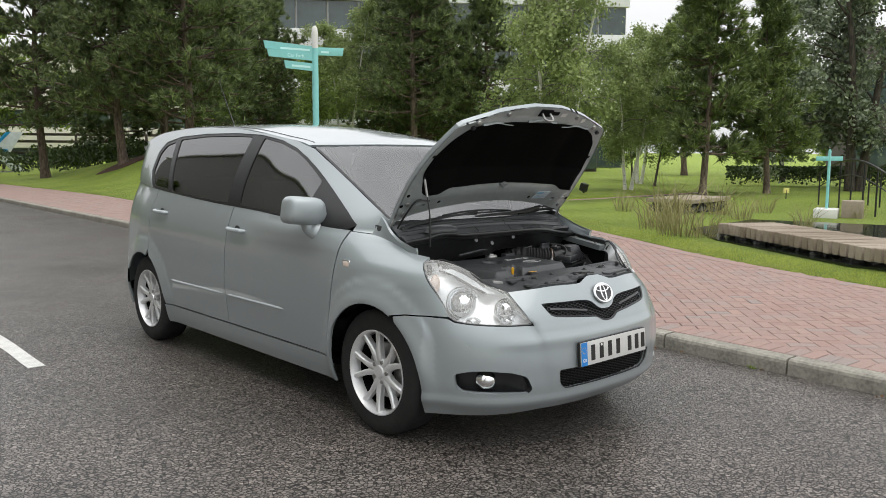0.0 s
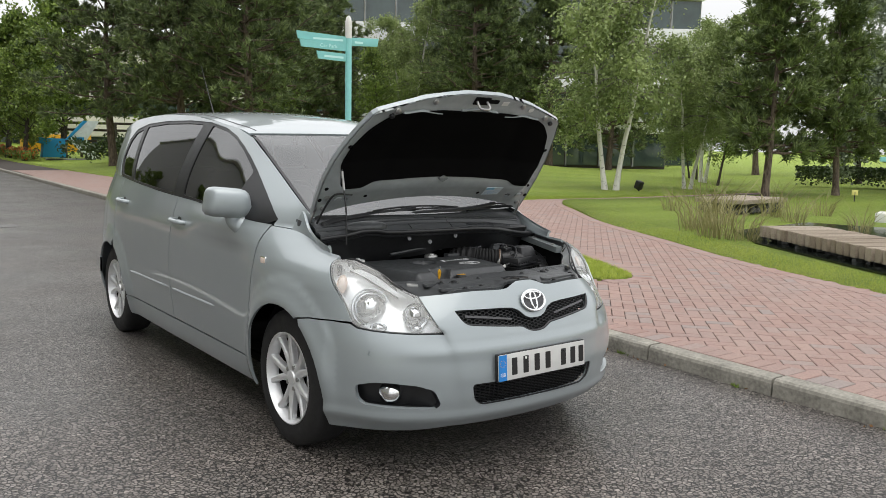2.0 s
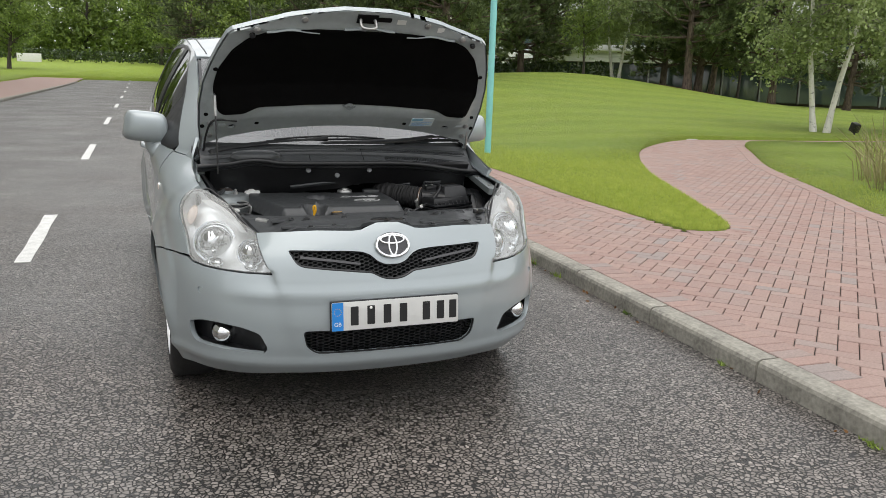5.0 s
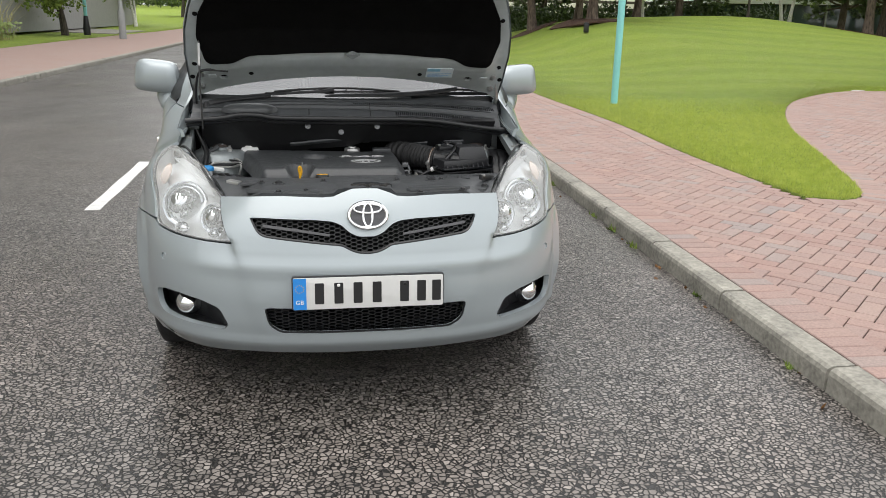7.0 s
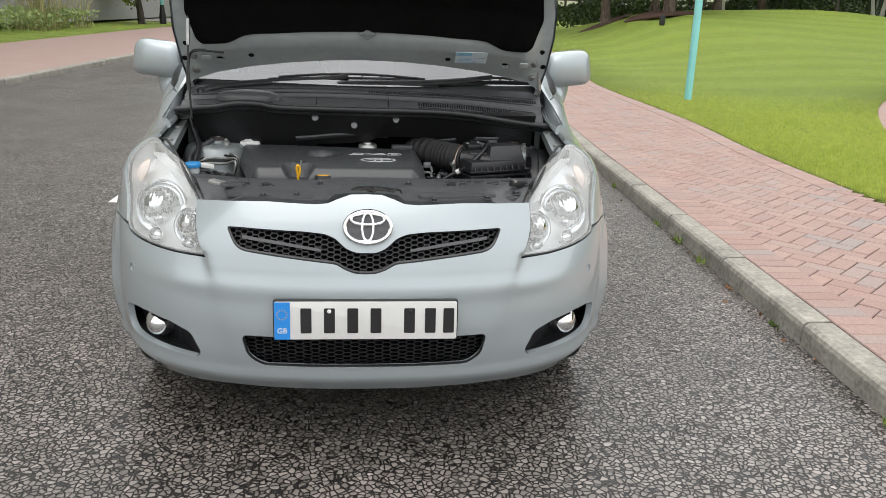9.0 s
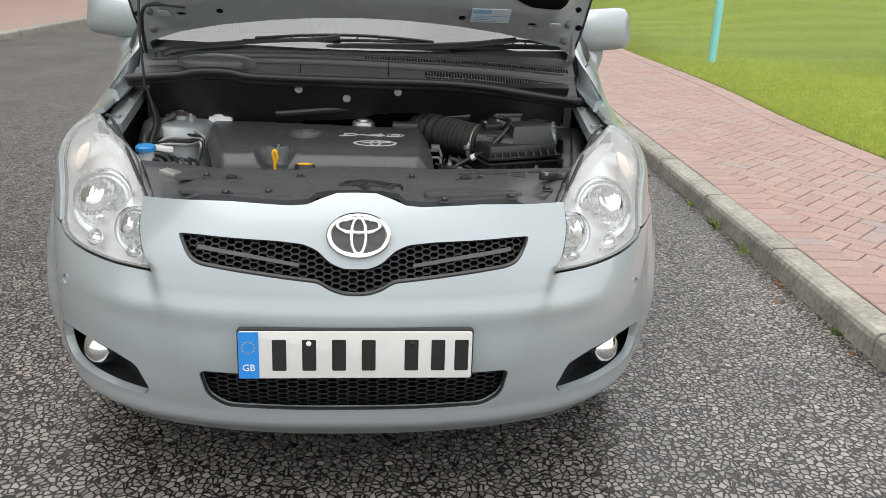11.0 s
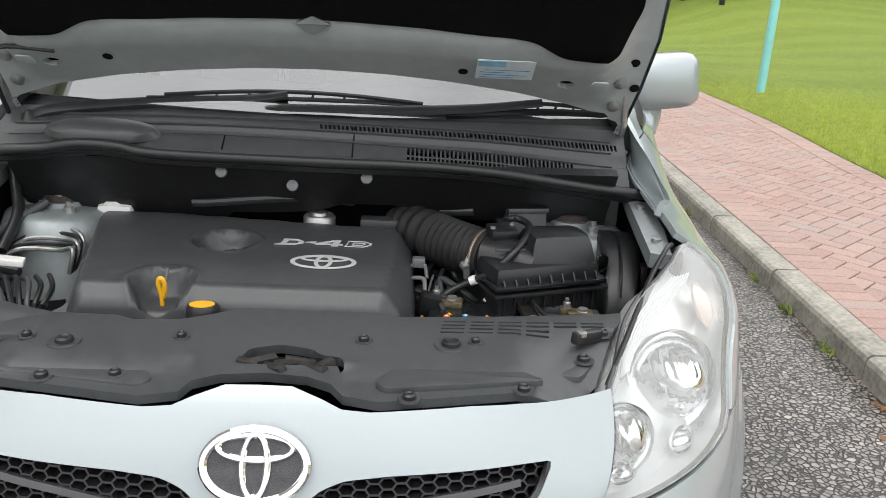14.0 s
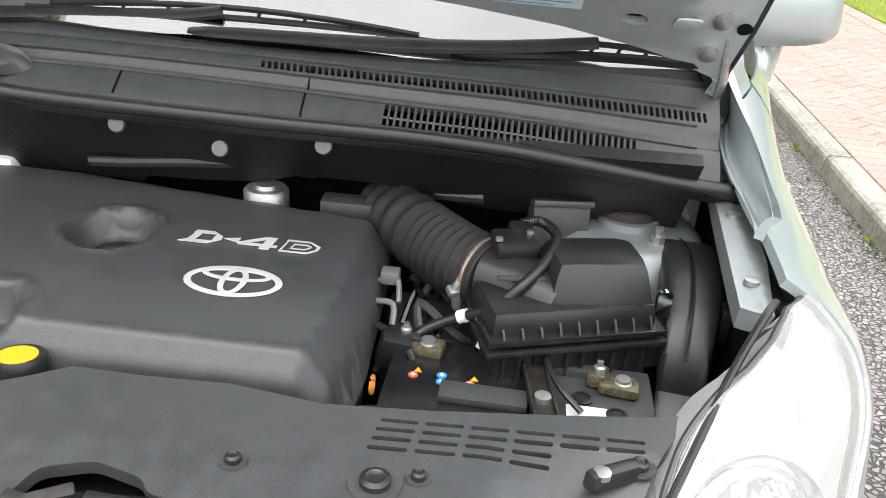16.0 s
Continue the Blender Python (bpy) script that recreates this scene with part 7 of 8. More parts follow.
shrub_mass("far_hedge", [(-67.87, 104.5), (62.14, 110.29), (62.07, 112.45), (-67.96, 107.19)], 1.5, HEDGE_LEAF, 15000, .30, 4, "long clipped hedge at the road's end", "hedge", .1, fill=.7)
shrub_mass("verge_shrubs", [(-14.39, 19.99), (-11.99, 23.37), (-11.87, 31.07), (-18.03, 28.72)], .9, BIRCH_LEAF, 4500, .14, 5, "grey-green shrubs on the verge", "shrubs", .5)
FLOWER = leaf_material("orange_flower_heads", (0.30, 0.07, 0.02), (0.62, 0.22, 0.04))
shrub_mass("flower_bed", [(4.45, 50.0), (5.3, 50.0), (5.1, 66.0), (4.2, 66.0)], .75, FRESH_LEAF, 4500, .15, 6, "low bed of green plants by the footway", "flower bed", .5)
shrub_mass("flower_heads", [(4.45, 50.0), (5.3, 50.0), (5.1, 66.0), (4.2, 66.0)], .85, FLOWER, 2200, .12, 7, "orange and red flowers in the bed", "flowers", .4)
_wood = [(-90.18, 128.5), (83.38, 128.95), (82.26, 163.52), (-91.18, 158.59)]
shrub_mass("far_wood", _wood, 17.0, FRESH_LEAF, 36000, .95, 8, "far belt of green trees", "woodland", .7, fill=.7)
shrub_mass("wood_beyond", [(48.41, 17.87), (66.86, -4.06), (91.55, 9.13), (75.03, 37.61)], 8.0, FRESH_LEAF, 12000, .7, 9, "far green trees beyond the lawn", "woodland", .7)

shrub_mass("far_undergrowth", [(-90, 123), (84, 124), (84, 128), (-90, 127.5)], 6.5, FRESH_LEAF, 22000, .75, 10, "green undergrowth below the far trees", "undergrowth", .5, fill=1.0)

# ---- things round the lawn ----
def timber_material():
    k = Mat("weathered_grey_timber", (0.3, 0.27, 0.23), 0.9)
    n = k.noise(30, 6, 0.65, (1, 8, 8))
    c = k.ramp(n, [(0.35, (0.17, 0.145, 0.12)), (0.62, (0.46, 0.41, 0.35))])
    k.set("Base Color", k.mix(1.0, c, k.ramp(k.random(), [(0.0, (0.70, 0.64, 0.56)), (1.0, (1.1, 1.06, 1.0))]), "MULTIPLY"))
    k.bump(n, 0.4, 0.02)
    return k.m


TIMBER = timber_material()
STONE = plain("dark_gabion_stone", (0.085, 0.085, 0.085), 0.85, vary=0.4, scale=25, bump=0.6, dist=0.02)
REED = leaf_material("dry_green_reeds", (0.20, 0.19, 0.07), (0.46, 0.42, 0.21))
MULCH = plain("red_brown_bark_mulch", (0.075, 0.038, 0.024), 0.95, vary=0.45, scale=70, bump=0.9, dist=0.03)
WALLW = plain("cream_render_wall", (0.62, 0.60, 0.54), 0.8, vary=0.05, scale=3)
WALLD = plain("dark_brown_brick_wall", (0.085, 0.07, 0.068), 0.85, vary=0.2, scale=9)
BANDW = plain("white_fascia_panels", (0.74, 0.75, 0.75), 0.5, vary=0.05, scale=2)
WINDOW = plain("dark_office_glass", (0.055, 0.080, 0.078), 0.06, 0.0, vary=0.3, scale=.7, bump=0, Specular_IOR_Level=0.9)
FRAMEG = plain("grey_window_frame", (0.30, 0.31, 0.31), 0.5, vary=0.05)

# fingerpost
SX, SY = 4.384, 10.06
sg0 = thing("fingerpost", (SX, SY, .1), "turquoise fingerpost sign with white cap on the lawn", "signpost")
part("post", lathe([(.055, -.3), (.055, 3.10), (.05, 3.12)], 24, pose(SX, SY, .1)), TURQ, sg0)
part("post_cap", lathe([(.055, 3.12), (.056, 3.38), (.045, 3.46), (.02, 3.50), (0, 3.505)], 24, pose(SX, SY, .1)), PLWHITE, sg0, "white rounded cap")
PALE = plain("pale_sign_lettering", (0.55, 0.85, 0.84), 0.5, vary=0.03, bump=0)


def finger(z, turn, length, h, skew):
    m = pose(SX, SY, z, 90, 0, turn)
    a = part("finger", prism([(.03, -h / 2), (length, -h / 2 + skew), (length + .03, h / 2 + skew), (.03, h / 2)], .03, m @ pose(0, 0, -.015), bevel=.004), TURQ, sg0)
    return m, a


m1, f1 = finger(3.18, 168, .88, .13, .05)
m2, f2 = finger(3.06, 172, .84, .12, .03)
m3, f3 = finger(2.89, 176, .56, .13, .02)
m4, f4 = finger(3.17, 8, .62, .14, .04)


def text_on(words, m, size, parent):
    c = bpy.data.curves.new("lettering", "FONT")
    c.body, c.size, c.extrude = words, size, .001
    c.align_x, c.align_y = "CENTER", "CENTER"
    tmp = bpy.data.objects.new("tmp", c)
    scene.collection.objects.link(tmp)
    me = bpy.data.meshes.new_from_object(tmp.evaluated_get(bpy.context.evaluated_depsgraph_get()))
    bpy.data.objects.remove(tmp)
    me.transform(m)
    me.materials.clear()
    me.materials.append(PALE)
    return link_mesh("lettering", me, None, parent)


text_on("Car Park", m2 @ pose(.36, 0.01, -.0165, 0, 180, 0), .085, f2)
for mm, ff, a, b in ((m1, f1, .10, .62), (m3, f3, .10, .45)):
    part("lettering_bar", prism([(a, -.018), (b, -.012), (b, .022), (a, .016)], .002, mm @ pose(0, 0, -.0175)), PALE, ff)
part("lettering_bar", prism([(.12, -.02), (.30, -.015), (.30, .02), (.12, .015)], .002, m4 @ pose(0, 0, .0155)), PALE, f4)

# timber jetty on gabions
dk = thing("timber_jetty", (7.2, 2.9, .1), "weathered grey timber jetty of thick planks over a pond", "jetty")
A, Bp = Vector((8.12, 4.40, 0)), Vector((6.58, 1.70, 0))
ax = (Bp - A).normalized()
ou = Vector((-ax.y, ax.x, 0))
if ou.x < 0:
    ou = -ou
ang = math.degrees(math.atan2(ou.y, ou.x))
pm = box((.95, .104, .16), None, .012)
pmesh = bpy.data.meshes.new("plank")
pm.to_mesh(pmesh)
pm.free()
pmesh.materials.append(TIMBER)
for i in range(26):
    c = A + ax * (.075 + i * .148) + ou * (.475 + random.uniform(-.015, .015))
    o = new("plank", pmesh)
    o.parent = dk
    o.matrix_parent_inverse = parent_world(dk).inverted()
    o.matrix_basis = pose(c.x, c.y, .275 + random.uniform(-.004, .004), 0, 0, ang + random.uniform(-.6, .6))


def stones(name, centre, turn, size, n, seed, parent):
    rng = np.random.default_rng(seed)
    bm = bmesh.new()
    for _ in range(n):
        own = bmesh.new()
        bmesh.ops.create_icosphere(own, subdivisions=1, radius=1)
        k = rng.uniform(.05, .09, 3)
        for v in own.verts:
            v.co = Vector((v.co.x * k[0], v.co.y * k[1], v.co.z * k[2])) * rng.uniform(.85, 1.15)
        own.transform(pose(rng.uniform(-.5, .5) * size[0], rng.uniform(-.5, .5) * size[1], rng.uniform(-.5, .5) * size[2]))
        merge(own, pose(*centre, 0, 0, turn), bm)
    o = part(name, bm, STONE, parent)
    o["kind"] = "stuff"
    return o


mid = A.lerp(Bp, .5) + ou * .5
stones("gabion", (mid.x - .15 * ax.x, mid.y - .15 * ax.y, .10), ang, (.80, 3.2, .22), 260, 3, dk)
WATER = Mat("dark_pond_water", (0.012, 0.016, 0.012), 0.06)
WATER.bump(WATER.noise(9, 3), .12, .02)
sheet_w = sheet("pond_water", flat(.135), [(9.1, 5.5), (7.8, 4.25), (6.45, 1.7), (6.3, -.6), (9.7, -1.5), (12.8, 2.8), (11.8, 5.9)], WATER.m, step=.8, depth=.02, ref=(0, 0, -9))
tagged(sheet_w, "dark still pond water beside the jetty", "pond", kind="structure")

dk2 = thing("planter_platform", (12.9, 8.0, .1), "low timber platform on a dark gabion base", "platform")
part("timber_top", box((2.0, 1.1, .09), pose(12.9, 8.05, .40, 0, 0, 8), .015), TIMBER, dk2)
stones("gabion", (12.9, 8.05, .24), 8, (1.85, 1.0, .26), 220, 4, dk2)

# reeds
def reed_clump(seed):
    rng = np.random.default_rng(seed)
    n = 70
    a, r = rng.uniform(0, 6.3, n), .34 * rng.uniform(0, 1, n) ** .6
    c = np.column_stack([r * np.cos(a), r * np.sin(a), np.full(n, -.03)])
    L = rng.uniform(.35, 1.15, (n, 1))
    d = np.column_stack([np.cos(a) * .25, np.sin(a) * .25, np.ones(n)]) + rng.normal(scale=.16, size=(n, 3))
    sdir, _ = rot_rows(d / np.linalg.norm(d, axis=1)[:, None], rng)
    m = c + d * L * .6
    e = c + d * L + np.column_stack([np.cos(a), np.sin(a), -np.ones(n) * .5]) * L * .22
    w = .0075
    v = np.stack([c - sdir * w, c + sdir * w, m + sdir * w, m - sdir * w], 1).reshape(-1, 3)
    v2 = np.stack([m - sdir * w, m + sdir * w, e + sdir * .001, e - sdir * .001], 1).reshape(-1, 3)
    return loose_mesh("reed_clump", np.concatenate([v, v2]), 4, REED)


for i, (x, y, k) in enumerate(((8.1, 5.1, .95), (8.05, 4.65, .7), (8.75, 5.95, .95), (9.15, 6.3, .75), (10.0, 6.5, .8), (11.7, 6.1, .7), (11.7, 8.9, .6), (12.4, 7.0, .7), (13.9, 6.8, .55), (10.9, 4.4, .5), (14.0, 4.8, .4), (-12.9, 27.6, 2.2), (-13.4, 29.4, 2.3), (-12.7, 30.8, 1.7))):
    o = link_mesh("reed_clump", reed_clump(20 + i), None)
    o.matrix_basis = pose(x, y, float(ground_z(x, y)) - .02, 0, 0, 40 * i) @ Matrix.Diagonal((k, k, k, 1))
    tagged(o, "tall dry green reeds at the pond's edge" if x > 0 else "arching pale ornamental grass on the verge", "reeds", "reeds by the pond" if x > 0 else "verge grasses", "stuff")

# second fingerpost, footbridge rails, small plates
s2 = thing("small_fingerpost", (13.75, 5.33, .1), "small turquoise fingerpost on a white plinth", "signpost")
part("plinth", box((.62, .45, .22), pose(13.75, 5.33, .19, 0, 0, 20), .02), PLWHITE, s2)
part("timber_box", box((.45, .4, .38), pose(14.1, 4.95, .28, 0, 0, 20), .02), TIMBER, s2)
part("post", lathe([(.03, .2), (.03, 1.38), (.02, 1.42), (0, 1.42)], 14, pose(13.75, 5.33, .1)), TURQ, s2)
part("finger", box((.62, .03, .09), pose(13.75, 5.33, 1.33, 0, 0, -28), .005), TURQ, s2)
for k, off in enumerate((0, 1.3)):
    rl = thing("bridge_rail", (15 + off * .5, 5.2 - off, .2), "black metal footbridge rail", "railing", "footbridge rails")
    pts = [(14.3 + off * .6 + 3.5 * t, 4.3 - off * .7 + 3.1 * t, .95 + .35 * math.sin(math.pi * t)) for t in np.linspace(0, 1, 13)]
    part("top_rail", tube(pts, .025, 8), BLACK, rl)
    part("middle_rail", tube([(x, y, z - .35) for x, y, z in pts], .014, 6), BLACK, rl)
    for x, y, z in pts[::2]:
        part("post", tube([(x, y, .1), (x, y, z)], .02, 6), BLACK, rl)
tg = thing("yellow_marker", (20.1, 9.45, .1), "small yellow marker plate on a stake", "marker")
part("stake", tube([(20.1, 9.45, .0), (20.1, 9.45, .38)], .015, 6), BLACK, tg)
part("plate", box((.17, .02, .15), pose(20.1, 9.45, .36, 0, 0, -40), .004), plain("pale_yellow_plate", (0.72, 0.66, 0.22), 0.5), tg)
sp = thing("lawn_spotlight", (16.95, 14.55, .1), "black spotlight on a stake beside the birch", "spotlight")
part("stake", tube([(16.95, 14.55, .05), (16.95, 14.55, .25)], .03, 8), BLACK, sp)
part("lamp_head", box((.2, .2, .26), pose(16.95, 14.55, .36, 20, 0, 0), .03), BLACK, sp)
for x, y, r in ((9.6, 28.48, 1.3), (8.19, 31.47, 1), (24.01, 32.36, 1.6)):
    th = np.linspace(0, 2 * math.pi, 22)[:-1]
    o = sheet("mulch_bed", lambda u, v: np.stack([u, v, ground_z(u, v) + .035], 1), [(x + r * (1 + .15 * math.sin(3 * a)) * math.cos(a), y + r * math.sin(a)) for a in th], MULCH, step=.4, depth=.05, ref=(0, 0, -9))
    tagged(o, "red-brown bark mulch round a pine", "mulch", "mulch beds", "structure")
us = thing("uplighter", (8.2, 24.4, .5), "black uplighter on the lawn under the pine", "spotlight")
part("lamp_head", box((.16, .16, .34), pose(8.6, 25.4, float(ground_z(8.6, 25.4)) + .17), .03), BLACK, us)
# white edging where the path meets the mown bank
ed = smooth_path([(9.3, 12.45, .11), (10.3, 13.08, .11), (11.6, 13.28, .11), (13.2, 13.22, .11), (15.2, 13.18, .11)], 5)
tagged(part("path_edging", tube(ed, .035, 6), WHITE), "white edging strip along the path", "edging", kind="structure")

# road sign: a big chevron and a blue block figure
sn = thing("chevron_sign", (8.0, 54, .2), "large white and blue chevron sign with blue block", "road sign")
CBLUE = plain("bright_blue_panel", (0.02, 0.27, 0.55), 0.5, vary=0.04)
gz = float(ground_z(7.7, 54.0))
m = pose(8.35, 54.0, gz, 90, 0, 12) @ Matrix.Diagonal((1.12, 1.12, 1.12, 1))
part("chevron", prism([(-.75, 1.15), (.35, 2.25), (1.05, 2.25), (.30, 1.15), (1.10, .05), (.40, .05)], .12, m, bevel=.01), plain("pale_sign_panel", (0.62, 0.68, 0.68), 0.5), sn)
part("blue_edge", prism([(-.95, 1.12), (.15, 2.25), (.35, 2.25), (-.75, 1.15)], .14, m), CBLUE, sn)
part("small_bar", prism([(-.35, 1.0), (.12, 1.0), (.12, 1.3), (-.35, 1.3)], .01, m @ pose(0, 0, .125)), CBLUE, sn)
part("block_figure", prism([(-2.3, .15), (-1.0, .15), (-1.0, .4), (-1.25, .55), (-1.0, .9), (-1.05, 1.2), (-2.4, 1.25), (-2.5, .95), (-2.2, .9)], .35, m, bevel=.02), CBLUE, sn)
part("sign_foot", box((3.0, .4, .12), pose(7.7, 54.0, gz + .02, 0, 0, 12), .02), FRAMEG, sn)

# timber rail fence behind the shrubs
fc = thing("timber_fence", (10, 50, .2), "dark timber rail fence behind the shrubs", "fence")
FEN = plain("dark_stained_timber", (0.06, 0.048, 0.038), 0.85, vary=0.3, scale=10)
for i in range(13):
    x, y = 7.5 + i * 2.2, 62 - i * .9
    part("fence_post", box((.16, .16, 2.6), pose(x, y, float(ground_z(x, y)) + 1.2), .02), FEN, fc)
for z in (1.1, 1.9, 2.4):
    part("fence_rail", box((26.6, .08, .18), pose(7.5 + 13.2, 62 - 5.4, z + .3, 0, 0, math.degrees(math.atan2(-.9, 2.2))) , .01), FEN, fc)

# parked yellow van beyond the sign
vn = thing("yellow_van", (3.4, 66, .1), "plain yellow van parked beyond the footway", "van")
vx, vy = 9.8, 72.0
part("body", box((5.2, 2.0, 1.5), pose(vx, vy, 1.15), .12), plain("yellow_van_paint", (0.70, 0.36, 0.02), 0.4), vn)
part("cab", box((1.6, 1.9, .7), pose(vx - 1.6, vy, 2.0), .15, taper=(.7, .9)), WINDOW, vn)
for dx in (-1.7, 1.7):
    part("wheel", lathe([(.33, -.1), (.34, 0), (.33, .1), (.2, .11), (0, .1)], 20, pose(vx + dx, vy - 1.0, .40, 90, 0, 0)), RUBBER, vn)

# site boards at the far junction
bd = thing("notice_board", (-8.5, 96, .2), "white notice board on posts at the junction", "notice board")
part("panel", box((2.6, .1, 1.5), pose(-16.0, 104, 1.7), .02), PLWHITE, bd)
for dx in (-1.1, 1.1):
    part("post", box((.12, .12, 1.4), pose(-16.0 + dx, 104.1, .9), .01), FRAMEG, bd)
lp = thing("lamp_post", (-8.2, 33, .1), "slim turquoise lamp post by the far footway", "lamp post")
part("post", lathe([(.09, .5), (.07, 4.0), (.05, 5.5)], 14, pose(-11.91, 39.66, .1)), TURQ, lp)
part("base_sleeve", lathe([(.16, 0), (.17, .35), (.12, .75), (.10, .95), (.09, .95)], 14, pose(-11.91, 39.66, .1)), BLACK, lp, "black base sleeve")
part("lamp_head", box((.5, .16, .08), pose(-11.7, 39.66, 5.6), .02), FRAMEG, lp)
gp = thing("grey_post", (-9.53, 36.62, .1), "plain grey steel lamp column by the footway", "lamp post")
part("column", lathe([(.16, 0), (.15, 1.2), (.09, 1.35), (.07, 6.0), (0, 6.02)], 14, pose(-9.53, 36.62, .1)), FRAMEG, gp)
part("base_door", box((.10, .02, .5), pose(-9.53, 36.47, .7), .006), FRAMEG, gp)
tagged(sheet("road_side", lambda u, v: np.stack([u, v, ground_z(u, v) + .03], 1), [(-60, 43), (-30, 42), (-11.2, 42), (-11.2, 49), (-30, 50), (-60, 51)], KERB, step=3.0, depth=.05, ref=(0, 0, -9)), "pale side road joining across the verge", "road", kind="structure")


# ---- buildings ----
def facade(name, a, b, floors, fh, base, label, wall, band, bays, depth=12.0, win=.62, slab=.35):
    """An office block over the line a-b: storeys of glazing between bands, mullions, a flat roof."""
    A_, B_ = Vector((*a, 0)), Vector((*b, 0))
    d = (B_ - A_)
    L = d.length
    ang_ = math.degrees(math.atan2(d.y, d.x))
    t = thing(name, (*a, base), label, "building")
    M = lambda x, y, z: pose(a[0], a[1], base, 0, 0, ang_) @ pose(x, y, z)
    part("wall", box((L, depth, floors * fh), M(L / 2, depth / 2 + .3, floors * fh / 2 - .2)), wall, t)
    part("roof", box((L + 1.0, depth + 1.2, .4), M(L / 2, depth / 2 + .1, floors * fh + .1), .05), band, t)
    for f in range(floors):
        part("band", box((L + .3, .5, fh * (1 - win)), M(L / 2, .08, f * fh + fh - fh * (1 - win) / 2), .03), band, t)
        n = bays
        for i in range(n):
            w = L / n
            wd = part("window", box((w - .16, .06, fh * win - .12), M(w * (i + .5), .20, f * fh + fh * win / 2)), WINDOW, t)
            part("frame", box((.10, .16, fh * win), M(w * i + .05, .14, f * fh + fh * win / 2)), FRAMEG, wd)
    return t


facade("office_block", (25.41, 63.28), (56.2, 43.2), 4, 3.9, .2, "long white-banded office block with dark glazing", WALLW, BANDW, 14)
facade("pavilion", (24.22, 49.77), (43.7, 35.87), 1, 3.2, .3, "low glazed pavilion with a white canopy", WALLD, BANDW, 10, 5.0, .74)
facade("cream_office", (3.47, 95.04), (34.75, 78.55), 3, 3.8, .2, "cream office building behind the pines", WALLW, WALLW, 9, 14, .45)
facade("brick_office", (47.3, 19.51), (56.09, 5.27), 2, 4.2, .2, "dark brick office wing with windows", WALLD, WALLD, 5, 10, .5)
facade("office_across_the_road", (-27, 62), (-25, -4), 4, 4.4, .5, "glazed office block across the road with white canopies", plain("grey_cladding", (0.28, 0.28, 0.27), 0.7), BANDW, 14, 12, .74)

# ---- fallen leaves and weeds along the kerb's foot ----
rng_ = np.random.default_rng(77)
LITTER = leaf_material("fallen_brown_leaves", (0.10, 0.05, 0.02), (0.34, 0.17, 0.06))
_ly = rng_.uniform(-3, 9, 46)
_lx = 1.795 - np.abs(rng_.normal(scale=.07, size=46))
tagged(link_mesh("leaf_litter", loose_mesh("leaf_litter", leaves(np.column_stack([_lx, _ly, np.full(46, .008)]), .030, rng_, 0), 4, LITTER), None), "scattered fallen brown leaves in the gutter", "leaf litter", kind="stuff")
for i, (y, k) in enumerate(((2.15, .8), (2.55, 1.0), (2.95, .7), (1.2, .6), (.28, .5), (4.1, .8), (-.65, .6), (5.0, .7))):
    c = np.column_stack([1.795 - np.abs(rng_.normal(scale=.012, size=26)), y + rng_.normal(scale=.028, size=26), np.full(26, .002)])
    v = blades(c, np.tile((-.25, 0.0, 1.0), (26, 1)), .050 * k, .005, rng_, .55)
    tagged(link_mesh("kerb_weed", loose_mesh("kerb_weed", v, 3, FRESH_LEAF), None), "small green weed growing at the kerb's foot", "weed", "kerb weeds", "stuff")

# ---- blades of grass along the near lawn edges ----
def turf(name, outline, n, seed, height=.045):
    rng = np.random.default_rng(seed)
    q = np.array(outline, float)
    pts = rng.uniform(q.min(0), q.max(0), (n * 4, 2))
    pts = pts[inside(pts, outline)]
    pts = pts[rng.uniform(0, 1, len(pts)) < np.clip(1.45 - np.hypot(pts[:, 0] - 2.5, pts[:, 1] + 1) / 9.0, 0, 1)][:n]
    c = np.column_stack([pts, ground_z(pts[:, 0], pts[:, 1]) - .004])
    d = np.tile((0.0, 0.0, 1.0), (len(c), 1))
    v = blades(c, d, height, .0028, rng, .38)
    return tagged(link_mesh(name, loose_mesh(name, v, 3, TURF), None), "short green grass blades of the mown lawn", "grass", kind="stuff")


TURF = leaf_material("grass_blades", (0.36, 0.44, 0.06), (0.62, 0.68, 0.16), through_=0.4, clump=9)
turf("lawn_grass", [p for p in LAWN_EDGE if p[1] < 13] + PATH_LEFT[:22] + [(6.6, 12.5)], 65000, 31)
_edge = PATH_RIGHT[18:50]
turf("verge_grass", _edge + [(x + 1.0, y + .3) for x, y in _edge[::-1]], 32000, 32)

# ---- block paving: herringbone field, soldier courses along kerb and lawn ----
def block_mesh(w, d, h=.022, ch=.004):
    v = [(-w, -d, 0), (w, -d, 0), (w, d, 0), (-w, d, 0), (-w, -d, h - ch), (w, -d, h - ch), (w, d, h - ch), (-w, d, h - ch), (-w + ch, -d + ch, h), (w - ch, -d + ch, h), (w - ch, d - ch, h), (-w + ch, d - ch, h)]
    f = [(8, 9, 10, 11)] + [(4 + i, 4 + (i + 1) % 4, 8 + (i + 1) % 4, 8 + i) for i in range(4)] + [(i, (i + 1) % 4, 4 + (i + 1) % 4, 4 + i) for i in range(4)]
    return v, f


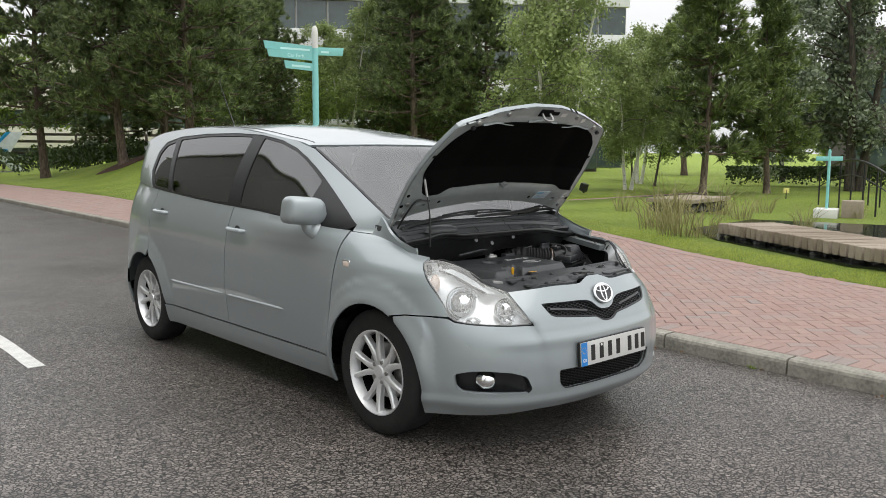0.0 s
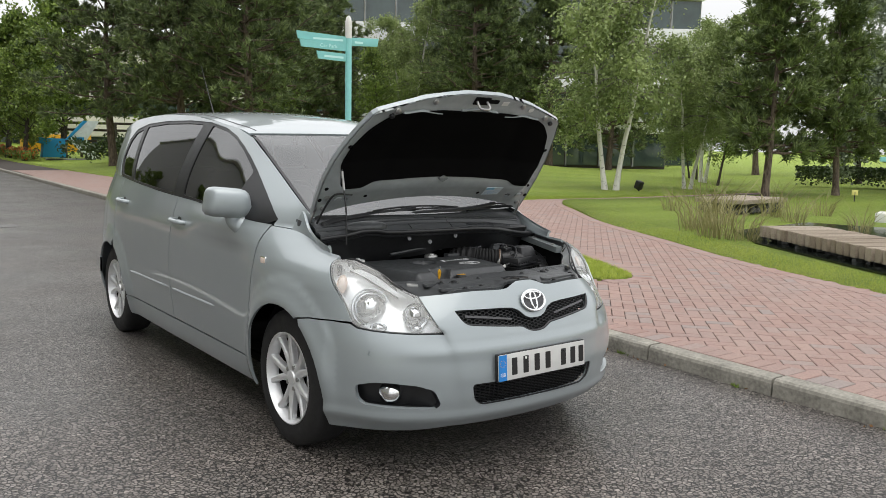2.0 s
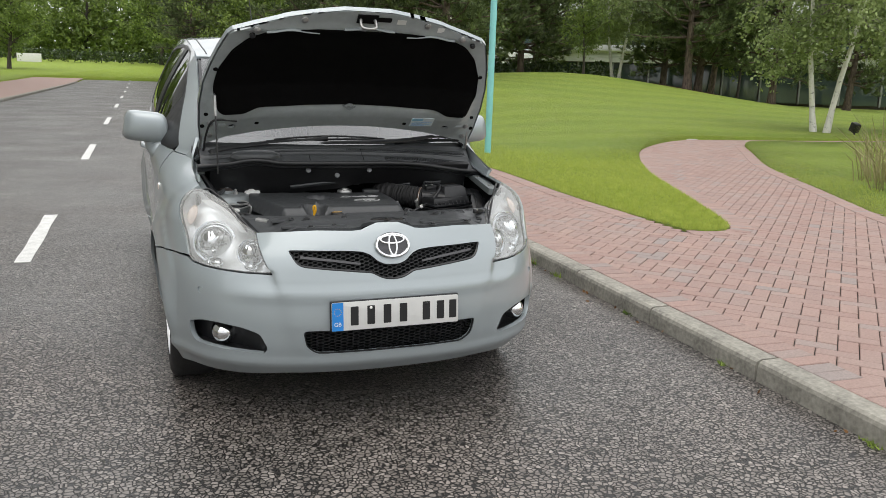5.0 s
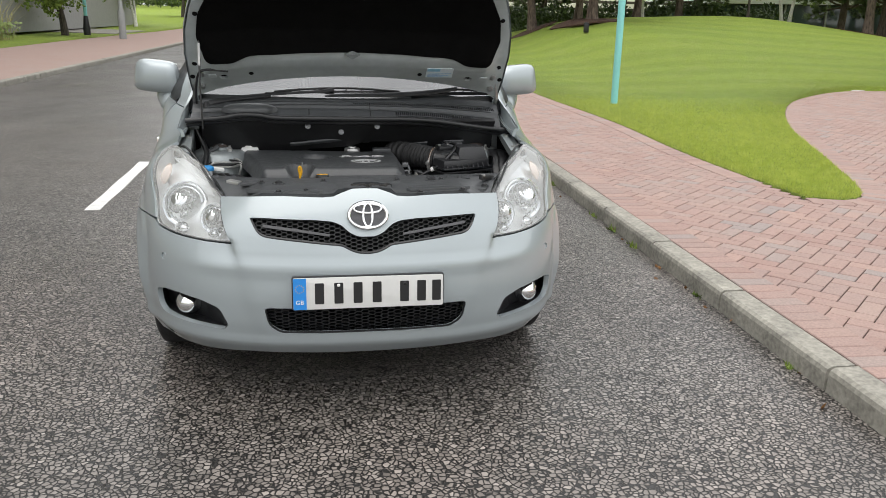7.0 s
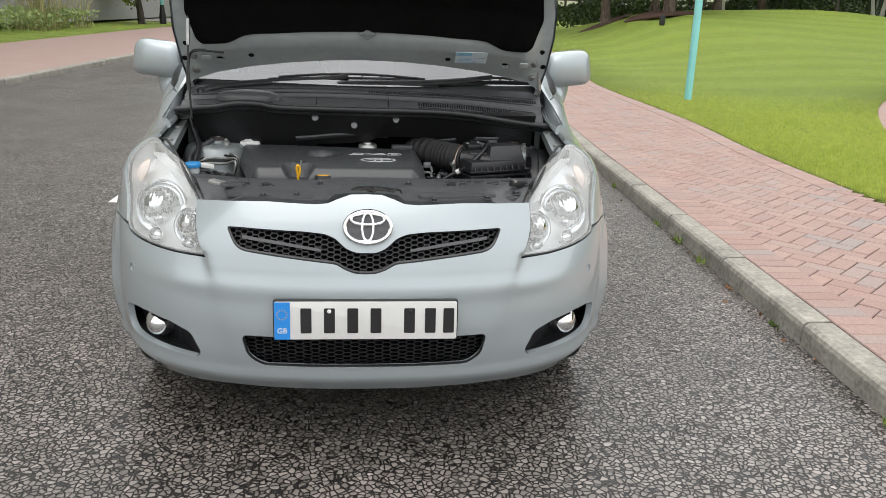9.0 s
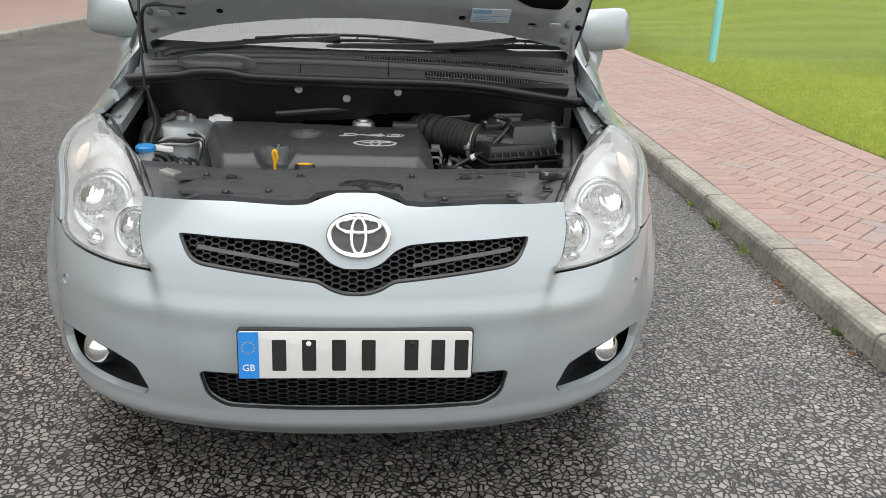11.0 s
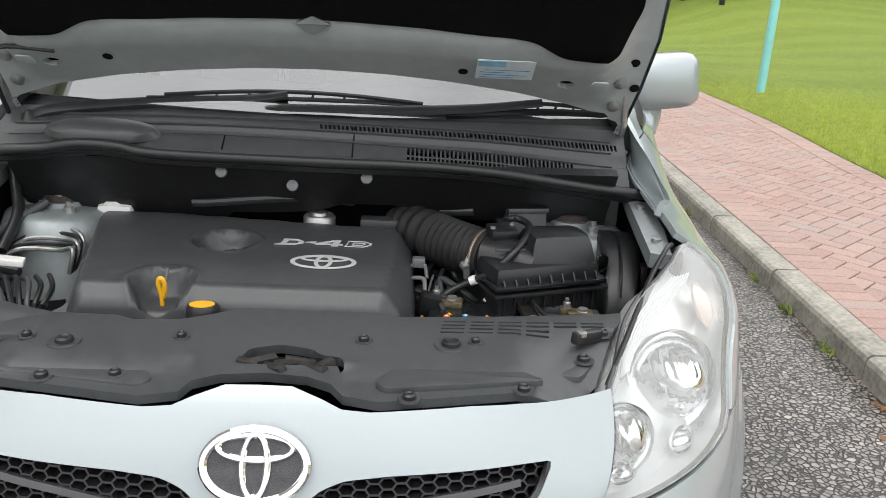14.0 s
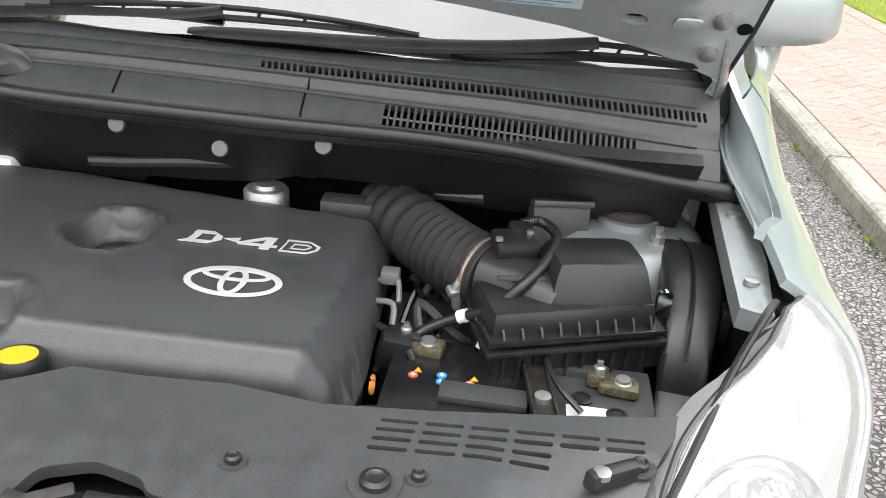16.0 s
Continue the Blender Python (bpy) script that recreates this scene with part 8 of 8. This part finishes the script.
BV, BF = block_mesh(.0975, .0475)
bme = bpy.data.meshes.new("brick")
bme.from_pydata(BV, [], BF)
bme.materials.append(BRICK)
random.seed(7)
spots = []
KX = lambda y: float(np.interp(y, [k[1] for k in KERB_NEAR], [k[0] for k in KERB_NEAR]))
inner_field = [(x + .255, y) for x, y in KERB_NEAR] + LAWN_EDGE + PATH_LEFT + PATH_RIGHT
u45 = math.radians(45)
for i in range(-260, 420):
    for j in range(-140, 140):
        # herringbone: each step carries one flat and one upright block
        for k in (0, 1):
            px = .1 * i + (.10 if k == 0 else .05) + .2 * j
            py = .1 * i - .2 * j + (.05 if k == 0 else .20)
            x, y = 2.1 + px * math.cos(u45) - py * math.sin(u45), 2 + px * math.sin(u45) + py * math.cos(u45)
            if 2.0 < x < 21 and -6 < y < 36:
                spots.append((x, y, 45 + 90 * k))
S = np.array(spots)
keep = inside(S[:, :2] - np.array((.0, 0)), inner_field) & ~((S[:, 1] > 16) & (S[:, 0] > 5.2)) & ~(S[:, 0] > 16)
S = S[keep]
near = (S[:, 0] < 3.45) & (S[:, 1] > -1.35) & (S[:, 1] < 2.15)
solo = S[near][:210]
rest = np.concatenate([S[near][210:], S[~near]])
soldiers = [(KX(-8 + .1 * i) + .232, -8 + .1 * i, 0) for i in range(380)]
for line, off in ((LAWN_EDGE[10:], -.10), (PATH_LEFT, None), (PATH_RIGHT, None)):
    q = dense(line, .1, closed=False)
    for (x0, y0), (x1, y1) in zip(q, q[1:]):
        n = Vector((y1 - y0, -(x1 - x0))).normalized()
        c = Vector(((x0 + x1) / 2, (y0 + y1) / 2))
        for sg in (1, -1):
            w = c + n * .11 * sg
            if inside(np.array([tuple(w)]), PAVED)[0]:
                soldiers.append((w.x, w.y, math.degrees(math.atan2(n.y, n.x))))
                break
k45 = [s for s in soldiers if s[0] < 2.04 and -1.35 < s[1] < 2.2][:60]
other = [s for s in soldiers if s not in k45]
for x, y, r in [tuple(s) for s in solo] + k45:
    o = new("brick", bme)
    o.parent = pavement
    o.matrix_basis = pose(x, y, .0805 + random.uniform(-.0015, .0015) + (.005 if r == 0 else 0), random.uniform(-.5, .5), random.uniform(-.5, .5), r + random.uniform(-.5, .5))
bv = np.array(BV)
vs, fs = [], []
for x, y, r in [tuple(s) for s in rest] + other:
    a = math.radians(r + random.uniform(-.5, .5))
    c, s = math.cos(a), math.sin(a)
    q = bv @ np.array([[c, s, 0], [-s, c, 0], [0, 0, 1]]) + np.array((x, y, .0805 + random.uniform(-.0015, .0015) + (.005 if r % 90 != 45 else 0)))
    k = len(vs)
    vs += q.tolist()
    fs += [[k + i for i in f] for f in BF]
me = bpy.data.meshes.new("paving_blocks")
me.from_pydata(vs, [], fs)
o = link_mesh("paving_blocks", me, BRICK_STUFF, pavement)
o["kind"] = "stuff"
